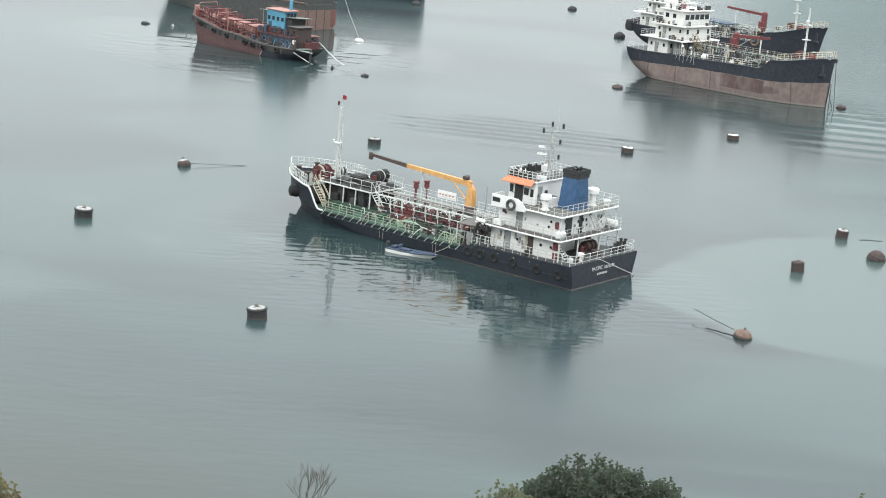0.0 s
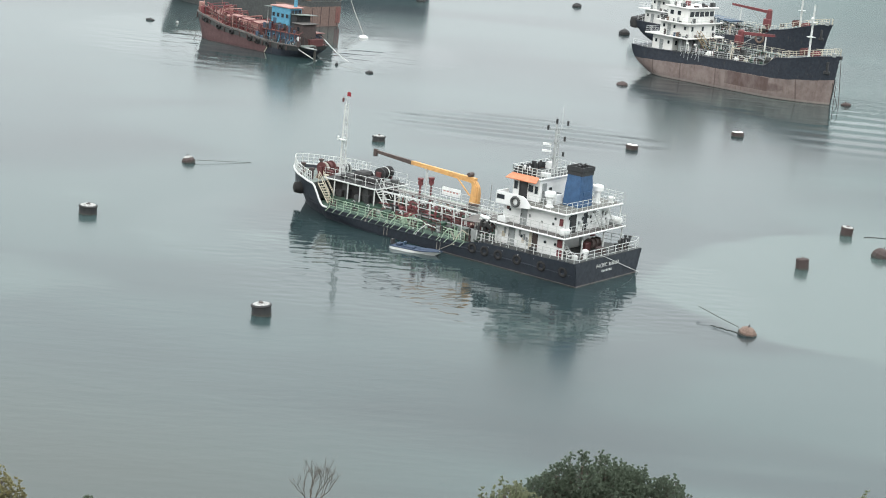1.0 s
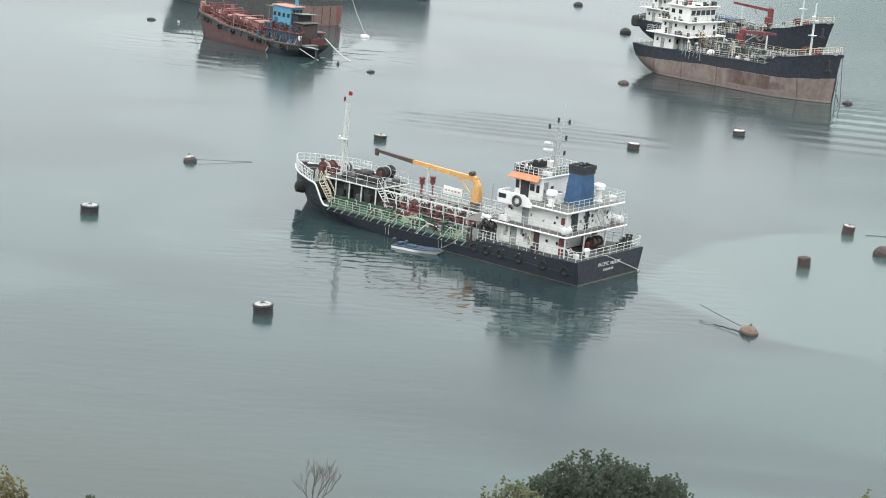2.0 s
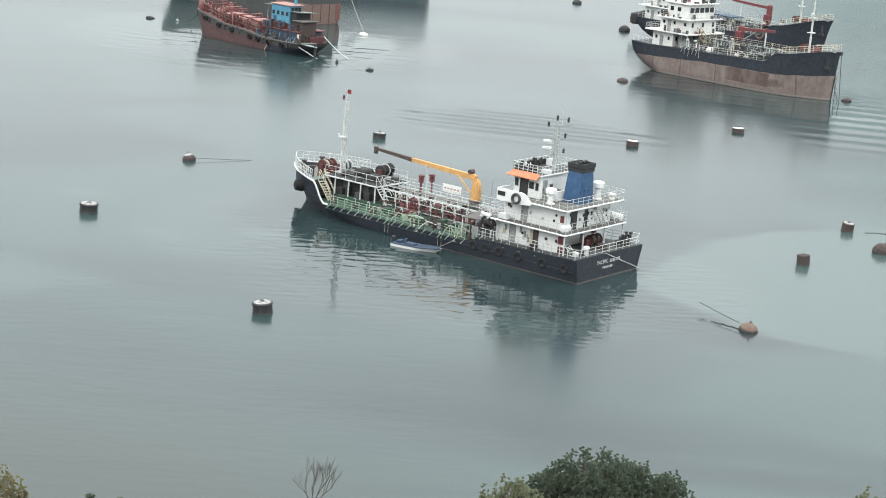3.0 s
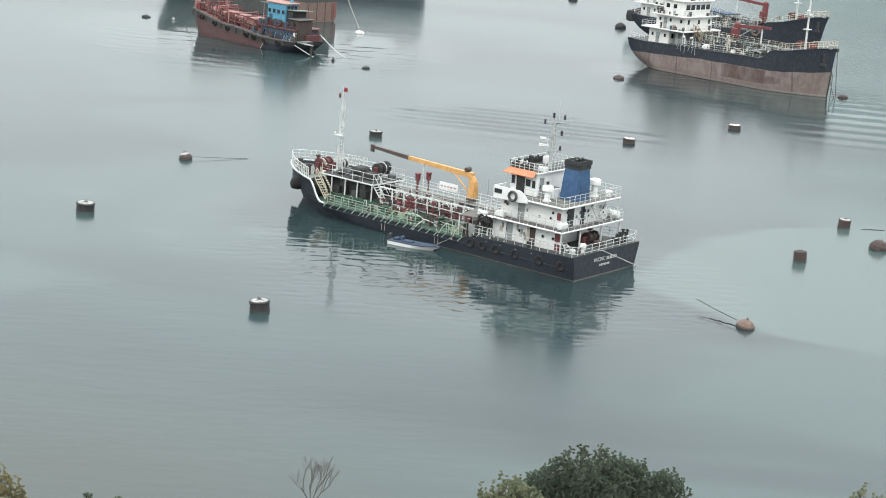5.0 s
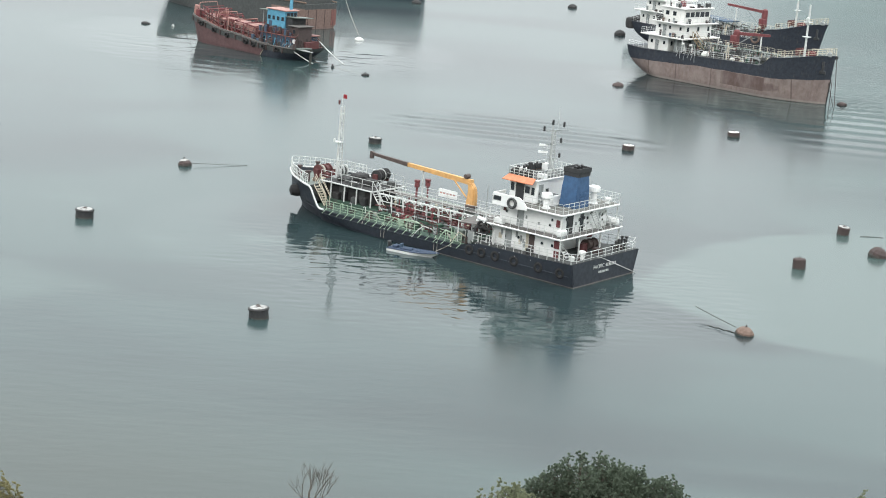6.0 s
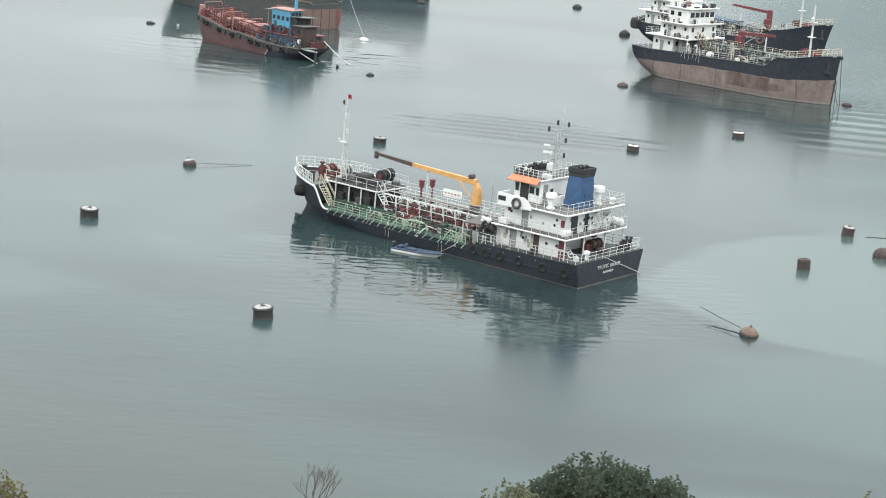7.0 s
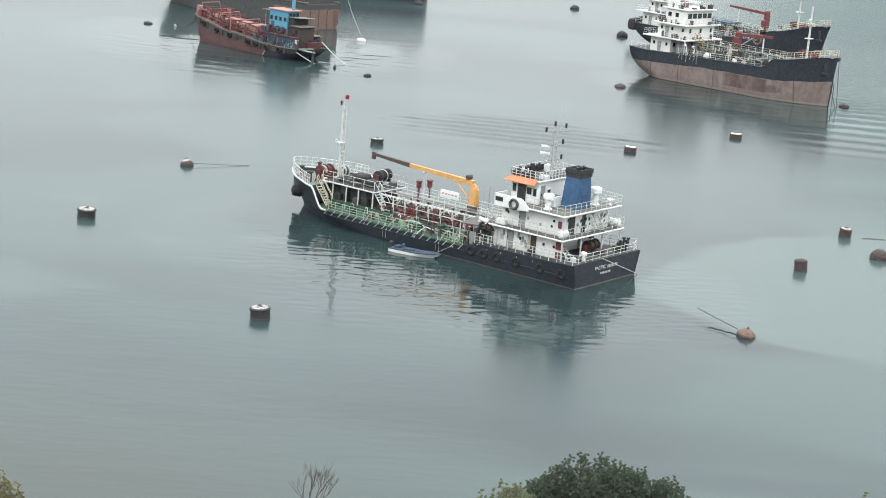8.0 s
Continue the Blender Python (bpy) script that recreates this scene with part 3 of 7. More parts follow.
def bollard(parent, x, y, z, material=None):
    b = part("bollard", box(B(), x - 0.45, x + 0.45, y - 0.16, y + 0.16, z, z + 0.08), material or M["rust"], parent)
    for k in (-0.27, 0.27):
        part("bitt", lathe(B(), [(0.11, z + 0.08), (0.11, z + 0.5), (0.14, z + 0.52), (0.14, z + 0.58)], 10, Matrix.Translation((x + k, y, 0))), material or M["rust"], b)


def valve(parent, x, y, z, h, material):
    v = part("valve", lathe(B(), [(0.14, z), (0.14, z + 0.04), (0.07, z + 0.05), (0.07, z + h * 0.55), (0.16, z + h * 0.56), (0.16, z + h * 0.72), (0.04, z + h * 0.74), (0.03, z + h)], 10, Matrix.Translation((x, y, 0))), material, parent)
    part("handwheel", ring(B(), Matrix.Translation((x, y, z + h)), 0.17, 0.03, 12, 5), material, v)


def tanker_hull():
    line = lambda s: 0.10 if s < 0.42 else max(-0.4, 0.10 - 6 * (s - 0.42))
    part("hull_bottom", TH.shell(lambda s: -1.2, line, 3), M["boot"], tanker, "scum-grey waterline band")
    hull = part("hull", TH.shell(line, TS, 6, cap=False), M["hull"], tanker, "black painted steel hull", True)
    part("main_deck", TH.deck(11.8, 33.2, 1.44), M["deck"], tanker, "green painted steel deck")
    part("poop_deck", TH.deck(0.02, 11.7, lambda s: TS(s) + 0.03), M["deck_dark"], tanker)
    part("forecastle_deck", TH.deck(33.15, 38.9, 3.28, 0.1), M["deck_grey"], tanker)
    part("forecastle_bulkhead", box(B(), 33.1, 33.2, -TH.side_at(33.1, 2.2) + 0.15, TH.side_at(33.1, 2.2) - 0.15, 1.44, 3.26), M["deck_dark"], tanker, "dark forecastle bulkhead")
    part("poop_bulkhead", box(B(), 11.62, 11.78, -5.1, 5.1, 1.38, 2.0), M["deck"], tanker)
    for side in (1, -1):
        edge = [TH.edge(s / 200, -0.02, 0.03, side) for s in range(153, 201)]
        part("sheer_strake", path(B(), edge, 0.10, 6), M["rail"], hull, "white painted bulwark edge")
        part("rubbing_strake", path(B(), [Vector((*TH.at(s / 100, 1.0), 1.0)) * 1 if side > 0 else Vector((TH.at(s / 100, 1.0)[0], -TH.at(s / 100, 1.0)[1], 1.0)) for s in range(1, 92, 2)], 0.07, 5), M["hull"], hull)
    for x in (1.4, 3.9, 6.7, 8.9, 10.5, 11.9):
        xx, w = TH.at(x / 39.4, 1.2)
        t = tyre(tanker, xx, w + 0.06, 1.20 if x < 12.5 else 0.85, big=0.36, small=0.075)
        part("tyre_rope", tube(B(), (xx, w + 0.12, 1.5 if x < 12.5 else 1.2), (xx, w - 0.1, 2.1 if x < 12.5 else 1.46), 0.02, n=5), M["darkrope"], tanker)
    part("bow_fender", lathe(B(), [(0.2, -0.75), (0.5, -0.62), (0.62, 0), (0.5, 0.62), (0.2, 0.75)], 14, pose(36.0, 2.8, 2.05, 90, 0, -35) @ Matrix.Scale(1.05, 4)), M["tyre"], tanker, "large black bow fender", True)
    part("anchor", box(box(B(), 37.75, 38.0, 1.0, 1.15, 1.1, 2.2), 37.5, 38.2, 0.95, 1.2, 1.0, 1.25), M["black"], tanker)
    for i, x in enumerate((22.2, 15.6)):
        part("pilot_ladder", path(path(B(), [(x, 5.25, 1.5), (x, 5.25, 0.2)], 0.025, 5), [(x + 0.4, 5.25, 1.5), (x + 0.4, 5.25, 0.2)], 0.025, 5), M["rope"], tanker)


tanker_hull()


def stern_name():
    """The name in white letters on the transom; what cannot be read is bars."""
    cu = bpy.data.curves.new("name_lettering", "FONT")
    cu.body, cu.size, cu.extrude, cu.align_x, cu.align_y = "PACIFIC", 0.52, 0.008, "LEFT", "CENTER"
    cu.materials.append(M["rail"])
    ob = new("name_lettering", cu)
    ob.parent = tanker
    ob.matrix_basis = pose(-0.03, 2.0, 1.52, 90, 0, -90)
    tagged(ob, "white painted lettering on the stern")
    for i in range(7):
        part("letter_bar", box(B(), -0.035, -0.005, -0.28 - 0.25 * i, -0.14 - 0.25 * i, 1.36, 1.66), M["rail"], tanker)
    for i in range(7):
        part("port_bar", box(B(), -0.035, 0.15, 0.86 - 0.25 * i, 0.99 - 0.25 * i, 0.88, 1.08), M["rail"], tanker)


stern_name()


def tanker_houses():
    lower = house(tanker, "deckhouse", 4.2, 10.2, -4.1, 4.1, 2.1, 4.05, M["white"], "white lower deckhouse")
    part("side_screen", box(B(), 2.5, 4.2, 3.95, 4.1, 2.1, 4.05), M["white"], tanker)
    slab = part("boat_deck", box(B(), 1.65, 11.4, -5.15, 5.15, 4.05, 4.2, 0.04), M["white"], tanker)
    part("deck_covering", box(B(), 1.75, 11.3, -5.05, 5.05, 4.2, 4.206), M["canvas"], slab)
    upper = house(tanker, "upper_deckhouse", 2.7, 9.7, -3.8, 3.8, 4.2, 6.2, M["white"], "white upper deckhouse")
    slab2 = part("bridge_deck", box(B(), 1.95, 9.9, -4.8, 4.8, 6.2, 6.36, 0.04), M["white"], tanker)
    part("deck_covering", box(B(), 2.05, 9.8, -4.7, 4.7, 6.36, 6.366), M["deckbrown"], slab2)
    wheel = house(tanker, "wheelhouse", 6.35, 9.4, -3.0, 3.0, 6.36, 8.5, M["white"], "white wheelhouse with dark windows")
    roof = part("wheelhouse_roof", box(B(), 6.15, 9.6, -3.25, 3.25, 8.5, 8.66, 0.04), M["white"], tanker)
    part("deck_covering", box(B(), 6.25, 9.5, -3.15, 3.15, 8.66, 8.67), M["deck_dark"], roof)
    # orange brow round the wheelhouse
    for name, pts in (("brow_port", ((6.4, 3.2), (9.45, 3.2), (9.8, 3.8), (6.3, 3.8))), ("brow_fore", ((9.45, 3.2), (9.45, -3.2), (9.8, -3.8), (9.8, 3.8)))):
        bm = B()
        vs = [bm.verts.new((x, y, (8.76 if i < 2 else 8.30) + dz)) for dz in (0, -0.07) for i, (x, y) in enumerate(pts)]
        for f in ((0, 1, 2, 3), (7, 6, 5, 4), (0, 4, 5, 1), (1, 5, 6, 2), (2, 6, 7, 3), (3, 7, 4, 0)):
            bm.faces.new([vs[i] for i in f])
        part("brow", bm, M["orange"], roof, "orange painted brow")
    # boat deck and aft pillars
    for x, y in ((1.9, 4.9), (1.9, -4.9), (1.9, 1.8), (1.9, -1.8), (11.1, 4.9), (11.1, -4.9), (11.1, 2.2)):
        part("pillar", tube(B(), (x, y, 2.05 if x < 11 else 1.45), (x, y, 4.06), 0.08), M["rail"], tanker)
    for x, y in ((2.1, 4.6), (2.1, -4.6)):
        part("pillar", tube(B(), (x, y, 4.2), (x, y, 6.2), 0.06), M["rail"], tanker)
    # lower deckhouse, port wall
    ship_door(lower, 8.25, 4.1, 2.15, material=M["grey"])
    ship_door(lower, 5.6, 4.1, 2.15, w=0.62, material=M["boomdark"])
    part("door_post", box(B(), 5.95, 6.25, 4.1, 4.16, 2.15, 3.95, 0.01), M["cream"], lower)
    ship_door(lower, 9.6, 4.1, 2.15, material=M["white"])
    for x in (4.45, 7.1):
        porthole(lower, x, 4.1, 3.2)
    porthole(lower, 3.3, 4.1, 3.2)
    for i, (x, z) in enumerate(((7.3, 3.4), (6.8, 3.1), (6.4, 2.6), (9.0, 3.3))):
        part("vent_pipe", box(B(), x - 0.09, x + 0.09, 4.08, 4.22, z - 0.2, z + 0.35, 0.02), M["grey"], lower)
    part("fire_box", box(B(), 2.45, 3.0, 4.1, 4.32, 3.05, 3.75, 0.02), M["red"], tanker, "red fire equipment cabinet")
    part("fire_box", box(B(), 2.5, 2.95, 4.1, 4.35, 2.15, 2.85, 0.02), M["red"], tanker)
    ship_door(lower, 4.2, 2.4, 2.15, "x", material=M["maroon"], sign=-1)
    ship_door(lower, 4.2, -1.6, 2.15, "x", material=M["grey"], sign=-1)
    part("fire_box", box(B(), 3.95, 4.2, -3.6, -3.0, 2.9, 3.7, 0.02), M["red"], tanker)
    ladder(tanker, (2.0, 3.2, 2.15), (3.9, 3.2, 4.1), 0.7, 9, M["rail"], (0, 1, 0))
    # upper deckhouse
    ship_door(upper, 7.3, 3.8, 4.22, material=M["grey"])
    for x, z in ((8.9, 5.35), (3.75, 5.5), (3.95, 4.95)):
        porthole(upper, x, 3.8, z, 0.15)
    ship_door(upper, 2.7, 2.4, 4.22, "x", w=0.85, material=M["black"], sign=-1)
    for y in (0.9, -0.4, -2.9):
        porthole(upper, 2.7, y, 5.4, 0.19, "x")
        porthole(upper, 2.7, y - 0.15, 4.9, 0.14, "x")
    ladder(tanker, (2.15, -1.9, 4.22), (2.15, -0.3, 6.2), 0.6, 9, M["rail"], (1, 0, 0))
    # wheelhouse: door and windows to port, windows fore and aft
    ship_door(wheel, 8.2, 3.0, 6.4, w=0.95, material=M["black"])
    window(wheel, 7.35, 3.0, 7.55, 0.55, 0.65)
    window(wheel, 6.72, 3.0, 7.5, 0.36, 0.7)
    window(wheel, 9.05, 3.0, 7.6, 0.4, 0.75)
    for y in (2.2, 1.1, 0, -1.1, -2.2):
        window(wheel, 9.4, y, 7.6, 0.8, 0.75, "x")
    ship_door(wheel, 6.35, 2.3, 6.4, "x", w=0.7, material=M["grey"], sign=-1)
    window(wheel, 6.35, 1.3, 7.4, 0.5, 0.55, "x", -0.05)
    # bridge wing bulwarks
    for s in (1, -1):
        wing = part("wing_bulwark", box(box(B(), 6.9, 9.85, s * 4.76, s * 4.86, 5.95, 7.1, 0.02), 9.8, 9.9, s * 3.0, s * 4.86, 5.95, 7.1), M["white"], tanker)
        window(wing, 9.35, s * 4.86, 6.62, 0.75, 0.32, "y", 0.03 * s, M["black"])
    part("wing_tyre", ring(B(), pose(7.6, 5.0, 6.45, 90, 0, 0), 0.42, 0.13, 18, 8), M["deck_dark"], tanker, "grey old tyre on the bridge wing", True)
    for s in (1, -1):
        bm = B()
        rows = [[bm.verts.new((x, s * y, z)) for x, z in ((6.92, 5.98), (6.92, 7.08), (6.55, 6.9), (6.0, 6.38), (6.0, 6.05))] for y in (4.76, 4.86)]
        bm.faces.new(rows[0])
        bm.faces.new(rows[1][::-1])
        for i in range(5):
            bm.faces.new((rows[0][i], rows[1][i], rows[1][(i + 1) % 5], rows[0][(i + 1) % 5]))
        part("wing_bracket", bm, M["white"], tanker)


tanker_houses()


def funnel():
    bm = B()
    z = [(6.36, 4.75, 2.9, 1.5, -0.75), (8.2, 4.68, 2.95, 1.4, -0.66), (9.6, 4.58, 3.05, 1.25, -0.55)]
    vs = [[bm.verts.new((x, y, h)) for x, y in ((a, c), (a, d), (b, d), (b, c))] for h, a, b, c, d in z]
    for lo, hi in zip(vs, vs[1:]):
        for i in range(4):
            bm.faces.new((lo[i], lo[(i + 1) % 4], hi[(i + 1) % 4], hi[i]))
    bm.faces.new(vs[-1])
    bm.faces.new(vs[0][::-1])
    bmesh.ops.bevel(bm, geom=[e for e in bm.edges], offset=0.05, segments=2, affect="EDGES")
    f = part("funnel", bm, M["blue"], tanker, "blue steel funnel with a black top")
    bm = B()
    rings = [[bm.verts.new((3.8 + sx * a, 0.34 + sy * b, z)) for sx, sy in ((1, 1), (-1, 1), (-1, -1), (1, -1))] for a, b, z in ((0.82, 0.98, 9.3), (0.82, 0.98, 9.62), (0.88, 1.03, 9.7), (0.88, 1.03, 10.1), (0.82, 0.97, 10.1), (0.78, 0.94, 9.9))]
    for lo, hi in zip(rings, rings[1:]):
        for i in range(4):
            bm.faces.new((lo[i], lo[(i + 1) % 4], hi[(i + 1) % 4], hi[i]))
    bm.faces.new(rings[-1])
    bm.faces.new(rings[0][::-1])
    part("funnel_cap", bm, M["black"], f, "flared black funnel top")
    for y in (-0.2, 0.35, 0.9):
        part("exhaust_pipe", tube(B(), (3.9, y, 9.75), (3.65, y, 10.25), 0.15, n=10), M["black"], f)
    for k in (7.0, 7.5):
        part("louvre", box(B(), 2.88, 2.95, -0.2, 0.9, k, k + 0.3), M["blue"], f)


funnel()


def bridge_fittings():
    mushroom(tanker, 4.75, 3.55, 6.36, 0.52, 1.5)
    mushroom(tanker, 5.2, 2.9, 6.36, 0.3, 0.6)
    mushroom(tanker, 3.5, -2.4, 6.36, 0.56, 1.75)
    mushroom(tanker, 2.7, -3.7, 6.36, 0.34, 0.6)
    hatch = part("skylight", box(B(), 4.9, 5.7, 1.2, 2.3, 6.36, 7.35, 0.05), M["white"], tanker)
    part("skylight_glass", box(B(), 4.98, 5.62, 1.3, 2.2, 7.35, 7.38), M["glass"], hatch)
    railing(tanker, [(6.4, 4.72, 6.37), (2.05, 4.72, 6.37), (2.05, -4.72, 6.37), (9.7, -4.72, 6.37)], 0.95, 0.85, M["rail"])
    railing(tanker, [(11.3, 5.08, 4.21), (1.75, 5.08, 4.21), (1.75, -5.08, 4.21), (11.3, -5.08, 4.21)], 0.95, 1.0, M["rail"])
    railing(tanker, [(11.3, 5.08, 4.21), (11.3, 1.2, 4.21)], 0.95, 0.9, M["rail"])
    railing(tanker, [(9.5, 3.1, 8.67), (6.25, 3.1, 8.67), (6.25, -3.1, 8.67), (9.5, -3.1, 8.67), (9.5, 3.1, 8.67)], 0.8, 0.5, M["rail"], r=0.034)
    part("rail_dodger", box(box(B(), 6.9, 9.4, 3.0, 3.03, 8.72, 9.25), 9.38, 9.41, -2.9, 3.0, 8.72, 9.25), M["black"], tanker, "black canvas dodger behind the roof rail")
    for x, y, w, d, h, mt in ((9.0, 1.6, 0.5, 0.5, 0.6, "white"), (8.3, 2.5, 0.25, 0.25, 1.0, "black"), (8.8, -1.8, 0.6, 0.5, 0.7, "white"), (6.6, 1.9, 0.8, 0.6, 0.4, "white"), (7.0, -2.0, 0.5, 0.9, 0.5, "grey"), (9.2, 0.2, 0.35, 0.35, 0.9, "black")):
        part("roof_box", box(B(), x - w / 2, x + w / 2, y - d / 2, y + d / 2, 8.67, 8.67 + h, 0.04), M[mt], tanker)
    for i, y in enumerate((2.0, 0.9, -0.5, -1.7)):
        part("signal_lamp", lathe(B(), [(0.05, 8.67), (0.05, 9.1), (0.14, 9.12), (0.14, 9.4), (0.05, 9.45)], 8, Matrix.Translation((9.3 - 0.1 * i, y, 0))), M["black"], tanker)
    # life rafts and boat deck clutter
    for x, y, a in ((2.2, 4.45, 0), (2.3, -4.4, 90), (2.9, -4.5, 90)):
        raft = part("life_raft", lathe(B(), [(0.2, -0.55), (0.33, -0.48), (0.34, -0.04), (0.37, -0.03), (0.37, 0.03), (0.34, 0.04), (0.33, 0.48), (0.2, 0.55)], 14, pose(x, y, 4.68, 90, 0, a)), M["white"], tanker, "white life raft canister", True)
        part("cradle", box(B(), x - 0.3, x + 0.3, y - 0.25, y + 0.25, 4.21, 4.4), M["grey"], raft)
    # boat davit over the port rail, with its dark covered boat fender
    part("davit", path(path(B(), [(10.3, 4.7, 2.1), (10.3, 4.7, 3.5), (10.3, 5.35, 4.15)], 0.09), [(9.5, 4.7, 2.1), (9.5, 4.7, 3.5), (9.5, 5.35, 4.15)], 0.09), M["rail"], tanker)
    for i, (x, z) in enumerate(((10.45, 3.3), (10.75, 3.75), (11.05, 3.25), (10.15, 3.8))):
        part("stowed_tyre", ring(B(), pose(x, 5.0, z, 70 + 12 * i, 10 * i, 25 * i), 0.36, 0.14, 16, 7), M["rubber"], tanker, "old black tyre hung by the davit", True)
    part("davit_roller", lathe(B(), [(0.18, -0.5), (0.2, 0), (0.18, 0.5)], 10, pose(10.7, 5.1, 4.35, 0, 85, 0)), M["white"], tanker)
    part("box_locker", box(B(), 8.6, 9.6, 4.25, 4.75, 4.21, 4.75, 0.05), M["white"], tanker)
    part("awning", boxm(pose(12.6, 3.3, 3.62, -6, 4, 0), -1.6, 1.2, -1.2, 1.3, -0.04, 0.04), M["canvas"], tanker, "grey-brown sloping canvas awning")
    for x, y in ((13.9, 4.4), (13.9, 2.2)):
        part("awning_post", tube(B(), (x, y, 1.45), (x, y, 3.5), 0.06), M["rail"], tanker)


bridge_fittings()


def aft_mast():
    x = 7.2
    mast = part("aft_mast", tube(B(), (x, 0.0, 8.66), (x, 0, 13.4), 0.12, 0.08), M["mast"], tanker, "pale grey lattice radar mast")
    for dx, dy in ((-0.35, 0.28), (-0.35, -0.28), (0.1, -0.5)):
        part("mast_leg", tube(B(), (x + dx, dy, 8.66), (x + dx * 0.6, dy * 0.6, 12.9), 0.065, 0.05), M["mast"], mast)
    for i in range(9):
        z = 9.1 + i * 0.42
        part("rung", tube(B(), (x - 0.3, 0.24, z), (x - 0.3, -0.24, z), 0.02, n=5), M["rail"], mast)
    for z, w in ((12.9, 1.7), (11.6, 1.2), (10.2, 1.0)):
        part("crossarm", tube(B(), (x + 0.2 * w, w * 0.5, z), (x - 0.5 * w, -w * 0.8, z + 0.1), 0.04, n=6), M["grey"], mast)
    for xx, yy, z in ((x, 0, 13.65), (x + 0.3, 0.95, 13.1), (x - 0.5, -1.1, 13.45), (x - 0.4, -0.95, 11.95), (x - 0.4, -0.9, 10.5), (x + 0.9, 0.7, 9.6)):
        part("mast_lamp", lathe(B(), [(0.07, z - 0.22), (0.11, z - 0.2), (0.11, z + 0.2), (0.06, z + 0.26)], 8, Matrix.Translation((xx, yy, 0))), M["black"], mast)
    for z, l in ((11.45, 0.8), (10.8, 0.9)):
        part("radar_platform", box(B(), x + 0.1, x + 0.7, 0.0, 0.5, z - 0.3, z - 0.26), M["grey"], mast)
        part("radar_scanner", boxm(pose(x + 0.6, 0.4, z, 0, 0, 35), -l / 2, l / 2, -0.09, 0.09, -0.08, 0.1), M["white"], mast, "white radar scanner bar")
    part("whip_aerial", tube(B(), (x - 0.3, -0.4, 12.9), (x - 0.3, -0.4, 15.2), 0.015, n=5), M["rail"], mast)
    part("whip_aerial", tube(B(), (9.4, -2.6, 8.7), (9.4, -2.6, 11.0), 0.015, n=5), M["rail"], tanker)


aft_mast()


def crane():
    cx, cy = 16.45, -0.8
    c = part("crane", lathe(B(), [(0.8, 1.9), (0.8, 2.1), (0.52, 2.2), (0.5, 3.0), (0.66, 3.02), (0.66, 3.35), (0.5, 3.4), (0.44, 3.8)], 16, Matrix.Translation((cx, cy, 0))), M["grey"], tanker, "yellow knuckle-boom deck crane")
    bm = B()
    secs = [(cx, 3.75, 0.46, 0.42), (cx - 0.05, 4.4, 0.44, 0.38), (cx - 0.08, 5.2, 0.40, 0.34), (cx + 0.02, 5.75, 0.40, 0.30), (cx + 0.4, 6.2, 0.40, 0.27)]
    rows = [[bm.verts.new((x + sx * w, cy + sy * d, z + (0.12 * sx if i > 1 else 0))) for sx, sy in ((1, 1), (-1, 1), (-1, -1), (1, -1))] for i, (x, z, w, d) in enumerate(secs)]
    for a, b in zip(rows, rows[1:]):
        for i in range(4):
            bm.faces.new((a[i], a[(i + 1) % 4], b[(i + 1) % 4], b[i]))
    bm.faces.new(rows[0][::-1])
    bm.faces.new(rows[-1])
    bmesh.ops.bevel(bm, geom=[e for e in bm.edges], offset=0.09, segments=2, affect="EDGES")
    part("crane_column", bm, M["yellow"], c)
    boom = part("boom", boom_box((16.5, cy, 6.08), (24.9, cy, 6.45), 0.25, 0.2), M["yellow"], c)
    part("jib", boom_box((24.6, cy, 6.43), (29.5, cy, 6.72), 0.19, 0.16), M["boomdark"], boom, "dark brown inner boom section")
    part("jib_head", box(B(), 29.2, 29.6, cy - 0.15, cy + 0.15, 6.2, 6.95, 0.04), M["boomdark"], boom)
    part("ram", tube(B(), (16.9, cy + 0.3, 4.6), (18.6, cy + 0.15, 5.95), 0.08, n=8), M["yellow"], c)
    part("winch_motor", lathe(B(), [(0.22, -0.3), (0.25, 0.3)], 10, pose(17.2, cy, 6.6, 90, 0, 0)), M["boomdark"], c)
    part("base_ring", lathe(B(), [(0.62, 3.62), (0.66, 3.66), (0.66, 3.86), (0.6, 3.9)], 16, Matrix.Translation((cx, cy, 0))), M["boomdark"], c)
    part("boom_rest", path(path(B(), [(22.6, cy, 1.95), (22.6, cy, 6.15)], 0.08), [(22.6, cy - 0.4, 6.15), (22.6, cy + 0.4, 6.15)], 0.06), M["rail"], tanker)
    part("lamp_post", tube(B(), (15.0, -1.4, 1.95), (15.0, -1.4, 6.0), 0.04, n=6), M["grey"], tanker)


def boom_box(a, b, h, w):
    a, b = Vector(a), Vector(b)
    bm = B()
    rows = [[bm.verts.new(p + Vector((0, sy * w * k, sz * h * k))) for sy, sz in ((1, 1), (-1, 1), (-1, -1), (1, -1))] for p, k in ((a, 1.1), (a.lerp(b, 0.12), 1.0), (b, 0.72))]
    for r, q in zip(rows, rows[1:]):
        for i in range(4):
            bm.faces.new((r[i], r[(i + 1) % 4], q[(i + 1) % 4], q[i]))
    bm.faces.new(rows[0][::-1])
    bm.faces.new(rows[-1])
    return bm


crane()


